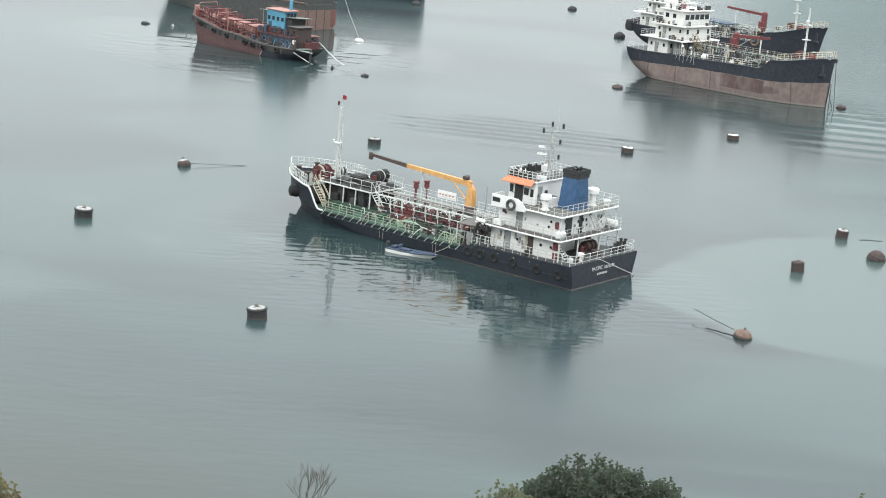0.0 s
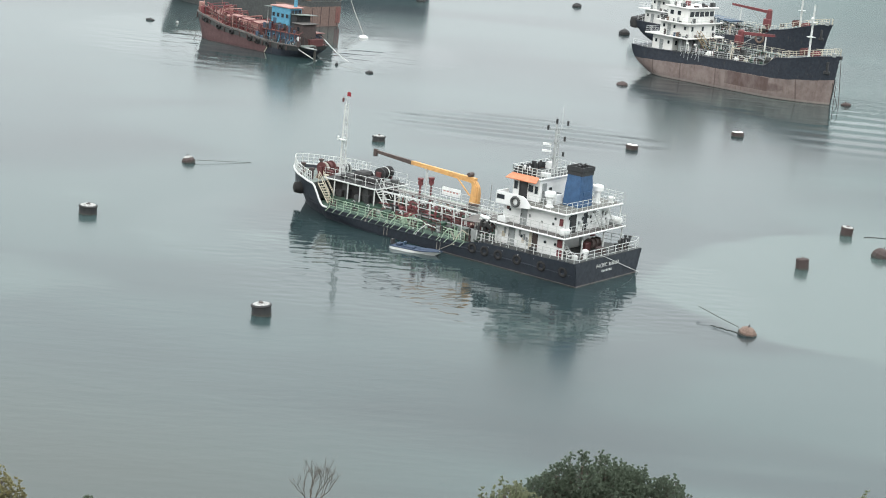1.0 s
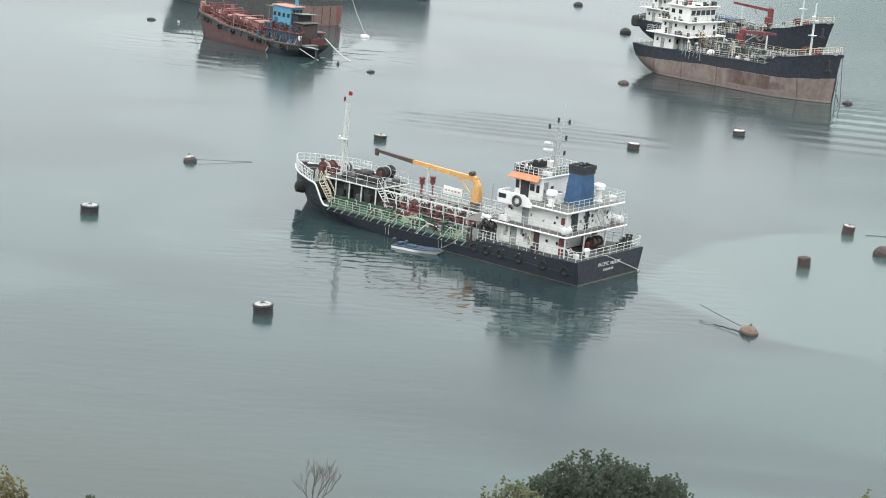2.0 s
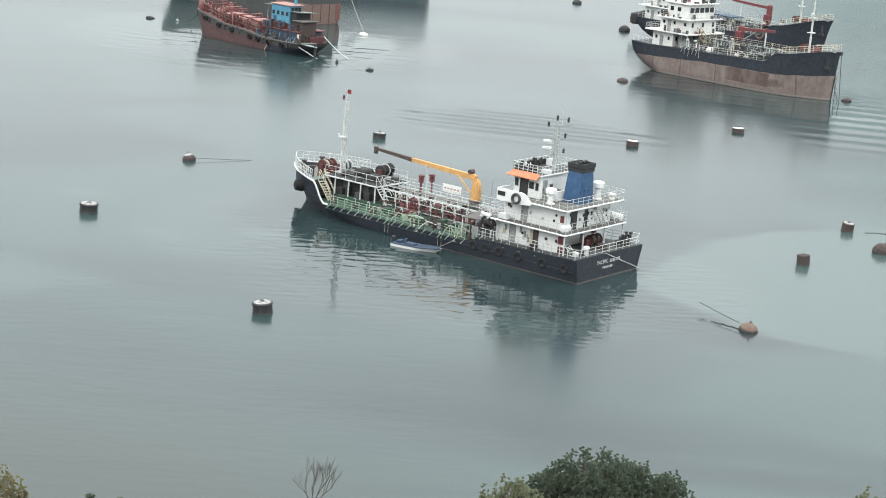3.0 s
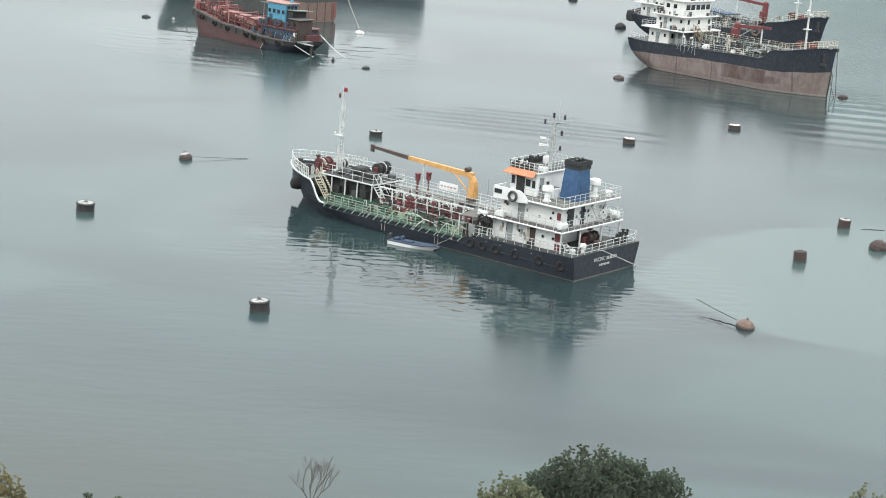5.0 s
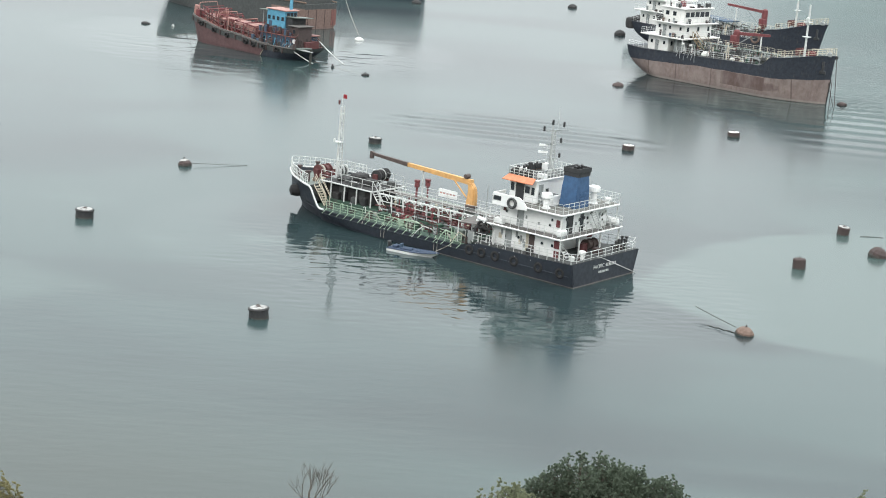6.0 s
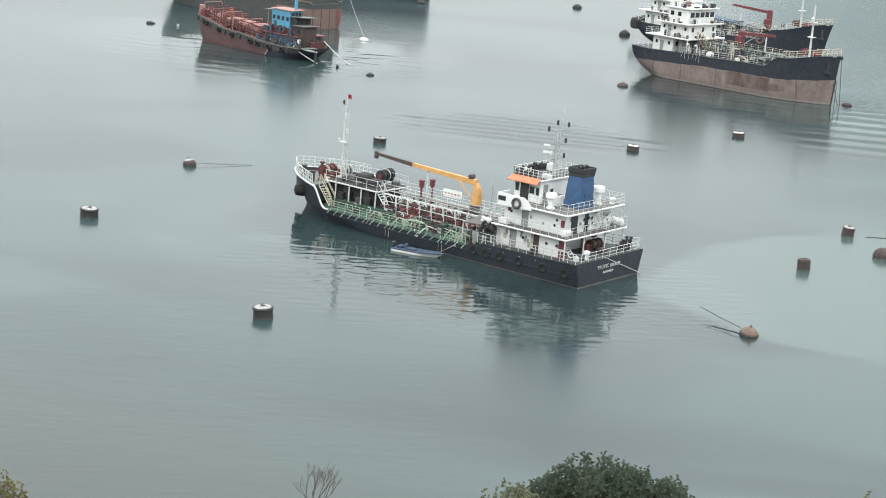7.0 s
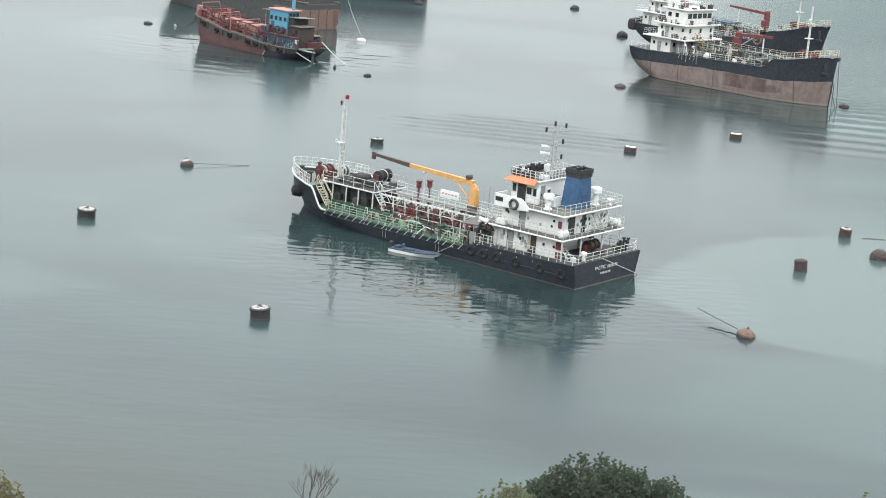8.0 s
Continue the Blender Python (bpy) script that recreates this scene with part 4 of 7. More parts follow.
def cargo_deck():
    part("trunk", box(B(), 12.2, 33.4, -2.5, 2.5, 1.4, 1.95, 0.05), M["deck"], tanker, "green raised cargo trunk")
    # catwalk over the trunk
    walkway = part("catwalk", box(B(), 11.4, 26.3, -0.35, 0.4, 3.45, 3.5), M["canvas"], tanker, "raised catwalk between bridge and forecastle")
    for x in along([(12.6, 0, 0), (26.0, 0, 0)], 1.5):
        for y in (1.6, -0.95):
            part("catwalk_post", tube(B(), (x[0], y, 1.9), (x[0], y, 3.45), 0.075), M["rail"], walkway)
    for y in (1.5, -0.95):
        part("catwalk_beam", box(B(), 11.5, 26.2, y - 0.08, y + 0.08, 3.36, 3.5), M["rail"], walkway)
    railing(tanker, [(11.5, 1.5, 3.5), (26.2, 1.5, 3.5)], 0.95, 1.35, M["rail"])
    railing(tanker, [(11.5, -0.98, 3.5), (26.2, -0.98, 3.5)], 0.95, 1.35, M["rail"])
    sign = part("name_board", box(B(), 18.4, 20.7, -1.06, -1.0, 3.95, 4.75, 0.01), M["white"], tanker, "white board with faded red marks")
    for i in range(5):
        part("mark_bar", box(B(), 18.65 + 0.4 * i, 18.9 + 0.4 * i, -1.0, -0.985, 4.28, 4.46), M["faded_red"], sign)
    # pipes: long lines, crossovers and valves
    for i, (y, z, r, mt) in enumerate(((1.2, 2.2, 0.11, "maroon"), (0.85, 2.2, 0.1, "red"), (0.3, 2.3, 0.12, "maroon"), (-0.4, 2.25, 0.1, "deck"), (-1.6, 2.25, 0.12, "maroon"), (2.25, 2.15, 0.07, "grey"))):
        part("cargo_pipe", tube(B(), (12.8, y, z), (25.4, y, z), r), M[mt], tanker)
    for x in (18.6, 19.2, 21.3, 21.9):
        part("crossover_pipe", path(B(), [(x, -3.9, 2.1), (x, -2.2, 2.28), (x, 1.2, 2.28), (x, 2.2 if x < 21 else 3.2, 2.1), (x, 2.5 if x < 21 else 3.9, 2.05)], 0.11, 8), M["maroon" if x < 20 else "red"], tanker)
    rng = random.Random(5)
    for i in range(46):
        x, y = rng.uniform(12.8, 25.6), rng.choice((2.2, 1.9, 1.1, 0.6, -1.5, -2.2)) + rng.uniform(-0.15, 0.15)
        valve(tanker, x, y, 1.94, rng.uniform(0.4, 0.8) if y > 1.4 else rng.uniform(0.7, 1.2), M[rng.choice(("red", "maroon", "maroon", "black", "deck", "deck_dark", "cream"))])
    for x, y in ((21.7, 2.0), (22.3, 1.7), (22.0, 2.3), (21.2, 2.2), (18.8, 2.2)):
        valve(tanker, x, y, 1.94, 1.25, M["red"])
    for x, y, h in ((23.1, -0.55, 5.15), (22.3, -1.25, 5.3)):
        part("vent_riser", lathe(B(), [(0.12, 1.95), (0.12, h - 0.75), (0.26, h - 0.7), (0.26, h - 0.3), (0.16, h - 0.28), (0.3, h - 0.2), (0.3, h)], 10, Matrix.Translation((x, y, 0))), M["red"], tanker, "tall red tank vent")
    for x, y, w, d, h, mt in ((14.6, 3.0, 1.0, 0.7, 0.9, "deck_grey"), (16.2, 3.1, 0.8, 0.6, 0.7, "black"), (24.2, 3.0, 0.8, 0.6, 0.6, "deck"), (13.1, 1.8, 0.8, 0.8, 1.3, "maroon"), (17.4, 2.9, 0.6, 0.9, 0.8, "deck"), (12.6, 3.9, 0.7, 0.6, 1.2, "grey")):
        part("deck_locker", box(B(), x - w / 2, x + w / 2, y - d / 2, y + d / 2, 1.42, 1.44 + h, 0.05), M[mt], tanker)
    for i in range(30):
        x, y, w, d, h = rng.uniform(12.4, 26.0), rng.uniform(2.5, 4.2), rng.uniform(0.15, 0.6), rng.uniform(0.15, 0.5), rng.uniform(0.15, 0.75)
        part("deck_fitting", box(B(), x - w / 2, x + w / 2, y - d / 2, y + d / 2, 1.43, 1.45 + h, 0.03), M[rng.choice(("deck", "deck_dark", "maroon", "black", "grey", "rail_green"))], tanker)
    # crowded small piping along the port edge of the trunk
    for i in range(75):
        x, y = rng.uniform(12.6, 25.4), rng.uniform(1.5, 3.1)
        z = 1.94 if y < 2.5 else 1.42
        h, l = rng.uniform(0.12, 0.5), rng.uniform(0.3, 1.1)
        mt = M[rng.choice(("maroon", "maroon", "red", "black", "deck_dark", "rust"))]
        if i % 3:
            part("pipe_elbow", path(B(), [(x, y, z), (x, y, z + h), (x + 0.08, y, z + h + 0.08), (x + l, y + rng.uniform(-0.3, 0.3), z + h + 0.08)], rng.uniform(0.05, 0.1), 6), mt, tanker)
        else:
            part("deck_fitting", box(B(), x - 0.2, x + 0.2, y - 0.16, y + 0.16, z, z + h, 0.04), mt, tanker)
    for i, x in enumerate((14.0, 17.0, 20.2, 23.5)):
        h = part("tank_hatch", lathe(B(), [(0.45, 1.95), (0.45, 2.45), (0.5, 2.46), (0.5, 2.55), (0.2, 2.62)], 14, Matrix.Translation((x, -0.1 if i % 2 else 0.6, 0))), M["deck"], tanker)
    for x in (13.2, 19.8, 25.0, 30.2):
        bollard(tanker, x, 4.3, 1.44)
        bollard(tanker, x, -4.3, 1.44)
    # bracing under the catwalk, standing pipes, draped hoses and coils along the port side
    for i in range(9):
        x = 12.6 + 1.49 * i
        part("catwalk_brace", path(B(), [(x, 1.6, 2.75), (x + 1.49, 1.6, 2.75)], 0.045, 5), M["rail"], walkway)
        part("catwalk_stay", path(B(), [(x + 0.7, 1.6, 3.4), (x + 0.7, 2.45, 3.3), (x + 0.7, 2.45, 1.95)], 0.035, 5), M["rail"], walkway)
    for i in range(34):
        x, y = rng.uniform(12.6, 29.5), rng.uniform(2.7, 4.7)
        h = rng.uniform(0.35, 1.05)
        part("standpipe", path(B(), [(x, y, 1.43), (x, y, 1.43 + h), (x + 0.1, y + 0.05, 1.5 + h), (x + 0.22, y + 0.1, 1.36 + h)], rng.uniform(0.03, 0.06), 5), M[rng.choice(("rail_green", "rail", "deck", "deck_dark", "maroon", "grey", "black"))], tanker)
    for i in range(12):
        x = 13.2 + 1.05 * i
        part("red_standpipe", tube(B(), (x, 1.3, 1.95), (x, 1.3, 3.1 + 0.15 * (i % 3)), 0.07, n=7), M["maroon" if i % 2 else "red"], tanker)
        part("post_bracket", path(B(), [(x, 1.6, 3.1), (x + 0.12, 1.6, 3.3), (x + 0.4, 1.6, 3.42)], 0.04, 5), M["rail"], walkway)
    for x, w, h, mt in ((15.2, 0.9, 0.9, "rail_green"), (13.6, 0.7, 1.0, "cream"), (21.6, 1.1, 0.8, "rail_green"), (24.6, 0.8, 0.85, "rope"), (18.0, 1.3, 0.7, "rail")):
        part("draped_hose", path(B(), [(x - w, 4.0, 1.5), (x - w * 0.8, 4.5, 1.5 + h * 0.7), (x - w * 0.3, 4.95, 1.55 + h), (x + w * 0.1, 5.25, 1.4 + h * 0.5), (x + w * 0.5, 5.3, 1.05), (x + w * 0.8, 5.2, 1.2), (x + w, 4.9, 1.6)], 0.055, 6), M[mt], tanker, "pale hose draped over the rail")
    for x, y in ((20.4, 3.7), (23.2, 3.6), (27.6, 3.8)):
        for k in range(3):
            part("rope_coil", ring(B(), Matrix.Translation((x + 0.03 * k, y, 1.5 + 0.09 * k)), 0.34 - 0.04 * k, 0.05, 14, 5), M["rope" if x < 22 else "darkrope"], tanker)
    # guard rails with outboard stays
    for side in (1, -1):
        pts = [TH.edge(s / 1000, 0.08, 0.03, side) for s in range(325, 760, 24)]
        if side > 0:
            gate0, gate1 = Vector((15.6, 5.05, 1.44)), Vector((18.0, 5.05, 1.44))
            fore = [p for p in pts if p.x > 18.0]
            aft = [p for p in pts if p.x < 15.6]
            railing(tanker, aft + [gate0], 1.0, 1.2, M["rail_green"], bars=3, r=0.03)
            railing(tanker, [gate1] + fore, 1.0, 1.2, M["rail_green"], bars=3, r=0.03)
            railing(tanker, [gate0, gate1], 1.0, 1.2, M["black"], r=0.045, name="gangway_gate")
        else:
            railing(tanker, pts, 1.0, 1.2, M["rail_green"])
        me = mesh_of("rail_stay", tube(B(), (0, 0, 0.12), (0.30, 0.26 * side, -0.34), 0.034, n=5), M["rail_green"])
        repeat("rail_stay", me, tanker, [Matrix.Translation(p) for p in along([p for p in pts], 2.9)])
    part("cargo_hose", path(B(), [Vector((19.6 - 0.0 + 1.6 * math.cos(a), 4.6 + 0.3 * math.sin(2 * a), 1.62 + 0.75 * abs(math.sin(a)))) for a in [i * 0.2617 for i in range(13)]], 0.07, 6), M["rail_green"], tanker, "pale green cargo hose in a loop")
    part("cargo_hose", path(B(), [Vector((14.6 + 0.5 * math.cos(a), 4.0 + 0.9 * math.sin(a), 1.6 + 0.5 * math.sin(a * 1.5))) for a in [i * 0.25 for i in range(16)]], 0.06, 6), M["rope"], tanker)
    stay = mesh_of("rail_stay", tube(B(), (0, 0, 0.1), (0.32, 0.26, -0.38), 0.042, n=5), M["rail"])
    repeat("rail_stay", stay, tanker, [Matrix.Translation((x, 5.05, 2.05)) for x in (1.7, 4.4, 6.2, 8.0, 9.6, 11.0)])


cargo_deck()


def forecastle():
    plat = part("foredeck_platform", box(B(), 26.3, 33.2, -2.6, 2.45, 3.55, 3.68, 0.02), M["rubber"], tanker, "dark raised fore platform on white posts")
    part("platform_edge", path(B(), [(33.2, 2.47, 3.62), (26.3, 2.47, 3.62), (26.3, -2.6, 3.62)], 0.08, 6), M["rail"], plat)
    for x in (26.5, 28.4, 30.0, 31.8):
        for y in (2.4, -2.4):
            part("platform_post", tube(B(), (x, y, 1.9), (x, y, 3.6), 0.075), M["rail"], plat)
    # Near-black block gives the shaded space under the platform its darkness.
    part("dark_infill", box(B(), 27.0, 33.05, -2.4, 1.75, 1.94, 3.54, 0.06), M["rubber"], tanker, "near-black infill for the shaded space under the fore platform")
    for i, (x, w, h, mt) in enumerate(((27.6, 0.5, 0.8, "black"), (28.9, 0.7, 0.6, "deck_dark"), (30.2, 0.45, 1.0, "black"), (31.3, 0.8, 0.7, "rubber"))):
        part("stored_gear", box(B(), x - w / 2, x + w / 2, 1.8, 2.3, 1.94, 1.96 + h, 0.06), M[mt], tanker)
    for x in (28.2, 30.9):
        part("infill_panel", box(B(), x - 0.35, x + 0.35, 1.75, 1.8, 1.98, 3.4, 0.02), M["deck_dark"], tanker)
    railing(tanker, [(33.2, 2.4, 3.68), (26.4, 2.4, 3.68), (26.4, 1.1, 3.68)], 1.0, 1.3, M["rail"], bars=1)
    railing(tanker, [(33.2, -2.5, 3.68), (26.4, -2.5, 3.68)], 1.0, 1.3, M["rail"], bars=1)
    # bow guard rail
    pts = [TH.edge(s / 100, 0.06, 0.05, 1) for s in range(84, 101)] + [TH.edge(s / 100, 0.06, 0.05, -1) for s in range(99, 83, -1)]
    railing(tanker, pts, 1.05, 1.25, M["rail"], r=0.034)
    # winches, drums and bollards
    winch(tanker, 34.85, 0.3, 3.28, 0.66, 1.5, M["maroon"])
    part("rope_turns", lathe(B(), [(0.60, -0.12), (0.62, 0.0), (0.60, 0.12)], 16, pose(34.85, 0.3, 3.28, 0, 0, 90) @ pose(0.35, 0, 0.81, 0, 90, 0)), M["rope"], tanker)
    winch(tanker, 33.9, -1.3, 3.28, 0.62, 1.2, M["black"], flange=M["rail"])
    winch(tanker, 29.0, -2.0, 3.68, 0.60, 1.9, M["rubber"], "hose_reel", 100, M["black"])
    part("reel_band", ring(B(), pose(29.0, -2.0, 3.68, 0, 0, 100) @ pose(0, 0, 0.75, 0, 90, 0), 0.60, 0.05, 18, 5), M["rail"], tanker)
    for i in range(5):
        part("hose_turn", ring(B(), pose(29.0, -2.0, 3.68, 0, 0, 100) @ pose(-0.75 + 0.36 * i, 0, 0.75, 0, 90, 0), 0.47, 0.12, 16, 6), M["rubber"], tanker, smooth=True)
    for i, (x, y, w, h, mt) in enumerate(((34.1, 0.6, 0.8, 0.75, "maroon"), (33.8, 0.0, 0.5, 0.95, "maroon"), (36.3, -1.1, 0.5, 0.5, "cream"), (35.6, 2.2, 0.4, 0.45, "black"))):
        part("winch_gear", box(B(), x - w / 2, x + w / 2, y - w * 0.3, y + w * 0.3, 3.1, 3.25 + h, 0.08), M[mt], tanker)
    for x, y, w, d, h in ((30.6, -0.6, 1.5, 1.6, 0.75), (28.2, 0.6, 1.3, 1.2, 0.7), (31.6, 1.2, 0.8, 0.8, 0.4)):
        part("covered_gear", box(B(), x - w / 2, x + w / 2, y - d / 2, y + d / 2, 3.68, 3.68 + h, 0.18), M["rubber"], tanker, "gear under black tarpaulin")
    rng = random.Random(21)
    for i in range(16):
        x, y = rng.uniform(33.4, 37.2), rng.uniform(-2.0, 2.3)
        w, h = rng.uniform(0.12, 0.4), rng.uniform(0.15, 0.55)
        part("deck_gear", box(B(), x - w / 2, x + w / 2, y - w / 2, y + w / 2, 3.1, 3.2 + h, 0.04), M[rng.choice(("maroon", "black", "rust", "cream", "deck_dark", "cream", "rustlight"))], tanker)
    for i in range(12):
        x, y = rng.uniform(26.8, 32.8), rng.uniform(-2.2, 2.0)
        w, h = rng.uniform(0.2, 0.8), rng.uniform(0.15, 0.6)
        part("deck_gear", box(B(), x - w / 2, x + w / 2, y - w / 2, y + w / 2, 3.67, 3.68 + h, 0.05), M[rng.choice(("black", "rubber", "deck_dark", "grey"))], tanker)
    for x, y in ((36.9, 1.6), (37.2, -1.5), (34.4, 3.0)):
        part("samson_post", lathe(B(), [(0.2, 3.1), (0.16, 3.2), (0.16, 4.2), (0.28, 4.25), (0.28, 4.4)], 10, Matrix.Translation((x, y, 0))), M["rust"], tanker)
    part("fairlead_box", box(B(), 36.2, 36.8, 2.2, 2.6, 3.2, 3.6, 0.05), M["rust"], tanker)
    for x, y, w in ((31.2, 3.55, 0.7), (31.9, 2.7, 0.6)):
        ladder(tanker, (x, y, 1.46), (x + 1.6, y - 0.1, 3.25), w, 8, M["cream"], (0.1, 1, 0))
        for k in (-w / 2, w / 2):
            part("stair_rail", path(B(), [(x, y + k, 1.46), (x, y + k, 2.4), (x + 1.6, y + k - 0.1, 4.2), (x + 1.6, y + k - 0.1, 3.2)], 0.035), M["cream"], tanker)
    ladder(tanker, (25.0, 2.0, 1.96), (26.5, 2.0, 3.7), 0.7, 8, M["rail"], (0, 1, 0))
    ladder(tanker, (25.4, -1.6, 1.96), (26.6, -1.6, 3.7), 0.7, 8, M["rail"], (0, 1, 0))
    for y in (1.65, 2.35):
        part("stair_rail", path(B(), [(24.9, y, 2.9), (26.4, y, 4.65)], 0.03), M["rail"], tanker)
    # ladder mast with a cross platform
    mast = part("foremast", tube(B(), (33.1, 0.22, 3.3), (33.1, 0.1, 11.0), 0.12, 0.09), M["rail"], tanker, "white ladder mast on the forecastle")
    part("mast_leg", tube(B(), (33.05, -0.5, 3.3), (33.1, -0.35, 11.0), 0.07, 0.06), M["rail"], mast)
    part("mast_leg", tube(B(), (33.1, -0.18, 3.3), (33.1, -0.12, 11.0), 0.035), M["rail"], mast)
    for i in range(18):
        z = 4.0 + 0.39 * i
        part("rung", tube(B(), (33.1, 0.2, z), (33.1, -0.45, z), 0.018, n=5), M["rail"], mast)
    part("mast_arm", box(B(), 32.7, 33.6, -0.1, 0.5, 7.3, 7.38), M["rail"], mast)
    part("mast_lamp", lathe(B(), [(0.1, 7.38), (0.12, 7.6), (0.05, 7.68)], 10, Matrix.Translation((33.5, 0.4, 0))), M["rail"], mast)
    part("flag_staff", tube(B(), (33.1, 0, 10.9), (33.1, 0, 12.3), 0.025, n=6), M["rail"], mast)
    part("mast_lamp", lathe(B(), [(0.1, 11.2), (0.12, 11.6), (0.06, 11.65)], 8, Matrix.Translation((33.3, 0.25, 0))), M["maroon"], mast)


forecastle()


def aft_details():
    """Doors, lockers and fittings round the after end of the houses."""
    # Thin dark panels paint the shade inside two open doorways.
    part("doorway_panel", box(B(), 2.66, 2.70, 2.3, 3.0, 4.25, 6.0), M["glass"], tanker, "dark panel for the shade in an open doorway")
    part("doorway_panel", box(B(), 2.66, 2.70, 0.2, 0.8, 4.25, 5.9), M["glass"], tanker)
    rng = random.Random(31)
    for i in range(14):
        y, z = rng.uniform(-3.4, 3.4), rng.uniform(4.5, 5.9)
        part("wall_fitting", box(B(), 2.56, 2.70, y - 0.12, y + 0.12, z - 0.14, z + 0.14, 0.02), M[rng.choice(("grey", "black", "deck_dark", "rail"))], tanker)
    for x, y, z, w, h, mt in ((9.15, 4.1, 3.0, 0.35, 0.5, "cream"), (6.9, 4.1, 2.85, 0.25, 0.45, "cream"), (6.5, 4.1, 3.0, 0.18, 0.4, "grey"), (9.1, 3.8, 5.5, 0.3, 0.3, "maroon"), (6.6, 3.8, 5.2, 0.16, 0.3, "grey"), (5.2, 3.8, 4.9, 0.2, 0.25, "grey")):
        part("wall_fitting", box(B(), x - w / 2, x + w / 2, y, y + 0.1, z - h / 2, z + h / 2, 0.02), M[mt], tanker)
    part("fire_locker", box(B(), 2.85, 3.2, 3.8, 3.98, 4.95, 5.6, 0.03), M["red"], tanker, "red fire hose locker")
    for y, h in ((-3.2, 1.2), (-3.7, 1.45), (-4.2, 1.1), (-4.5, 1.3)):
        part("stern_post", lathe(B(), [(0.1, 2.12), (0.1, 2.0 + h), (0.17, 2.05 + h), (0.17, 2.2 + h)], 8, Matrix.Translation((0.7, y, 0))), M["black"], tanker)
    part("hose_davit", tube(B(), (2.1, -2.3, 6.2), (1.85, -3.4, 4.25), 0.06, n=6), M["rail"], tanker)


aft_details()


def poop():
    pts = [TH.edge(s / 1000, 0.06, 0.04, 1) for s in range(290, 0, -24)] + [Vector((0.1, 4.7, 2.16))] + [Vector((0.1, -4.7, 2.16))] + [TH.edge(s / 1000, 0.06, 0.04, -1) for s in range(10, 300, 24)]
    railing(tanker, pts, 0.95, 1.15, M["rail"], r=0.03)
    winch(tanker, 2.7, -1.3, 2.12, 0.52, 1.4, M["boomdark"], flange=M["boomdark"])
    mushroom(tanker, 0.75, 2.9, 2.12, 0.3, 1.0)
    for y in (3.6, -3.6):
        bollard(tanker, 0.9, y, 2.12)
    for x, y, w, d, h, mt in ((1.2, -0.4, 0.8, 0.7, 0.7, "rust"), (1.3, -4.0, 0.5, 0.5, 0.9, "deck_dark"), (2.6, 0.2, 0.6, 0.6, 0.9, "maroon"), (1.0, 4.2, 0.5, 0.4, 0.6, "rail")):
        part("deck_gear", box(B(), x - w / 2, x + w / 2, y - d / 2, y + d / 2, 2.1, 2.12 + h, 0.08), M[mt], tanker)
    part("capstan", lathe(B(), [(0.3, 2.1), (0.2, 2.4), (0.2, 2.7), (0.3, 2.9), (0.1, 2.95)], 12, Matrix.Translation((0.9, -2.6, 0))), M["black"], tanker)
    part("net_fender", box(B(), 4.9, 5.5, 4.7, 5.2, 2.1, 2.7, 0.1), M["black"], tanker)
    part("stern_line", path(B(), [(0.3, 0.9, 2.25), (-0.06, 0.8, 2.34), (-0.12, -2.0, 1.28), (-0.16, -4.7, 0.27), (-0.17, -5.2, 0.08), (-0.18, -5.4, -0.2)], 0.036, 6), M["rail"], tanker, "pale mooring line over the stern")


poop()


def flag_thing():
    f = thing("flag", tanker.matrix_basis @ pose(33.1, 0, 12.25), "small red flag at the foremast head of the tanker", "flag")
    bm = B()
    cols = [[bm.verts.new((x, 0.07 * math.sin(x * 8) + dy, z - 0.12 * x)) for z in (0, -0.42) for dy in (-0.006, 0.006)] for x in [0.0, 0.08, 0.16, 0.25, 0.33, 0.42]]
    for a, b in zip(cols, cols[1:]):
        for i, j in ((0, 1), (1, 3), (3, 2), (2, 0)):
            bm.faces.new((a[i], a[j], b[j], b[i]))
    part("cloth", bm, M["flag"], f)
    part("hoist_cord", tube(B(), (0, 0, 0.03), (0, 0, -0.55), 0.014, n=5), M["rope"], f)
    return f


flag = flag_thing()


# ---- the launch alongside ----
def launch():
    p = tanker.matrix_basis
    b = thing("motor_launch", p @ pose(14.15, 6.7, 0, 0, 0, 11), "small white launch with a blue cover moored alongside the tanker", "boat")
    h = Hull(5.3, 1.55, steps_fn([(0, 0.30), (0.5, 0.30), (1, 0.46)]), rake=0.8, full=0.5)
    return b, h


boat, BH = launch()


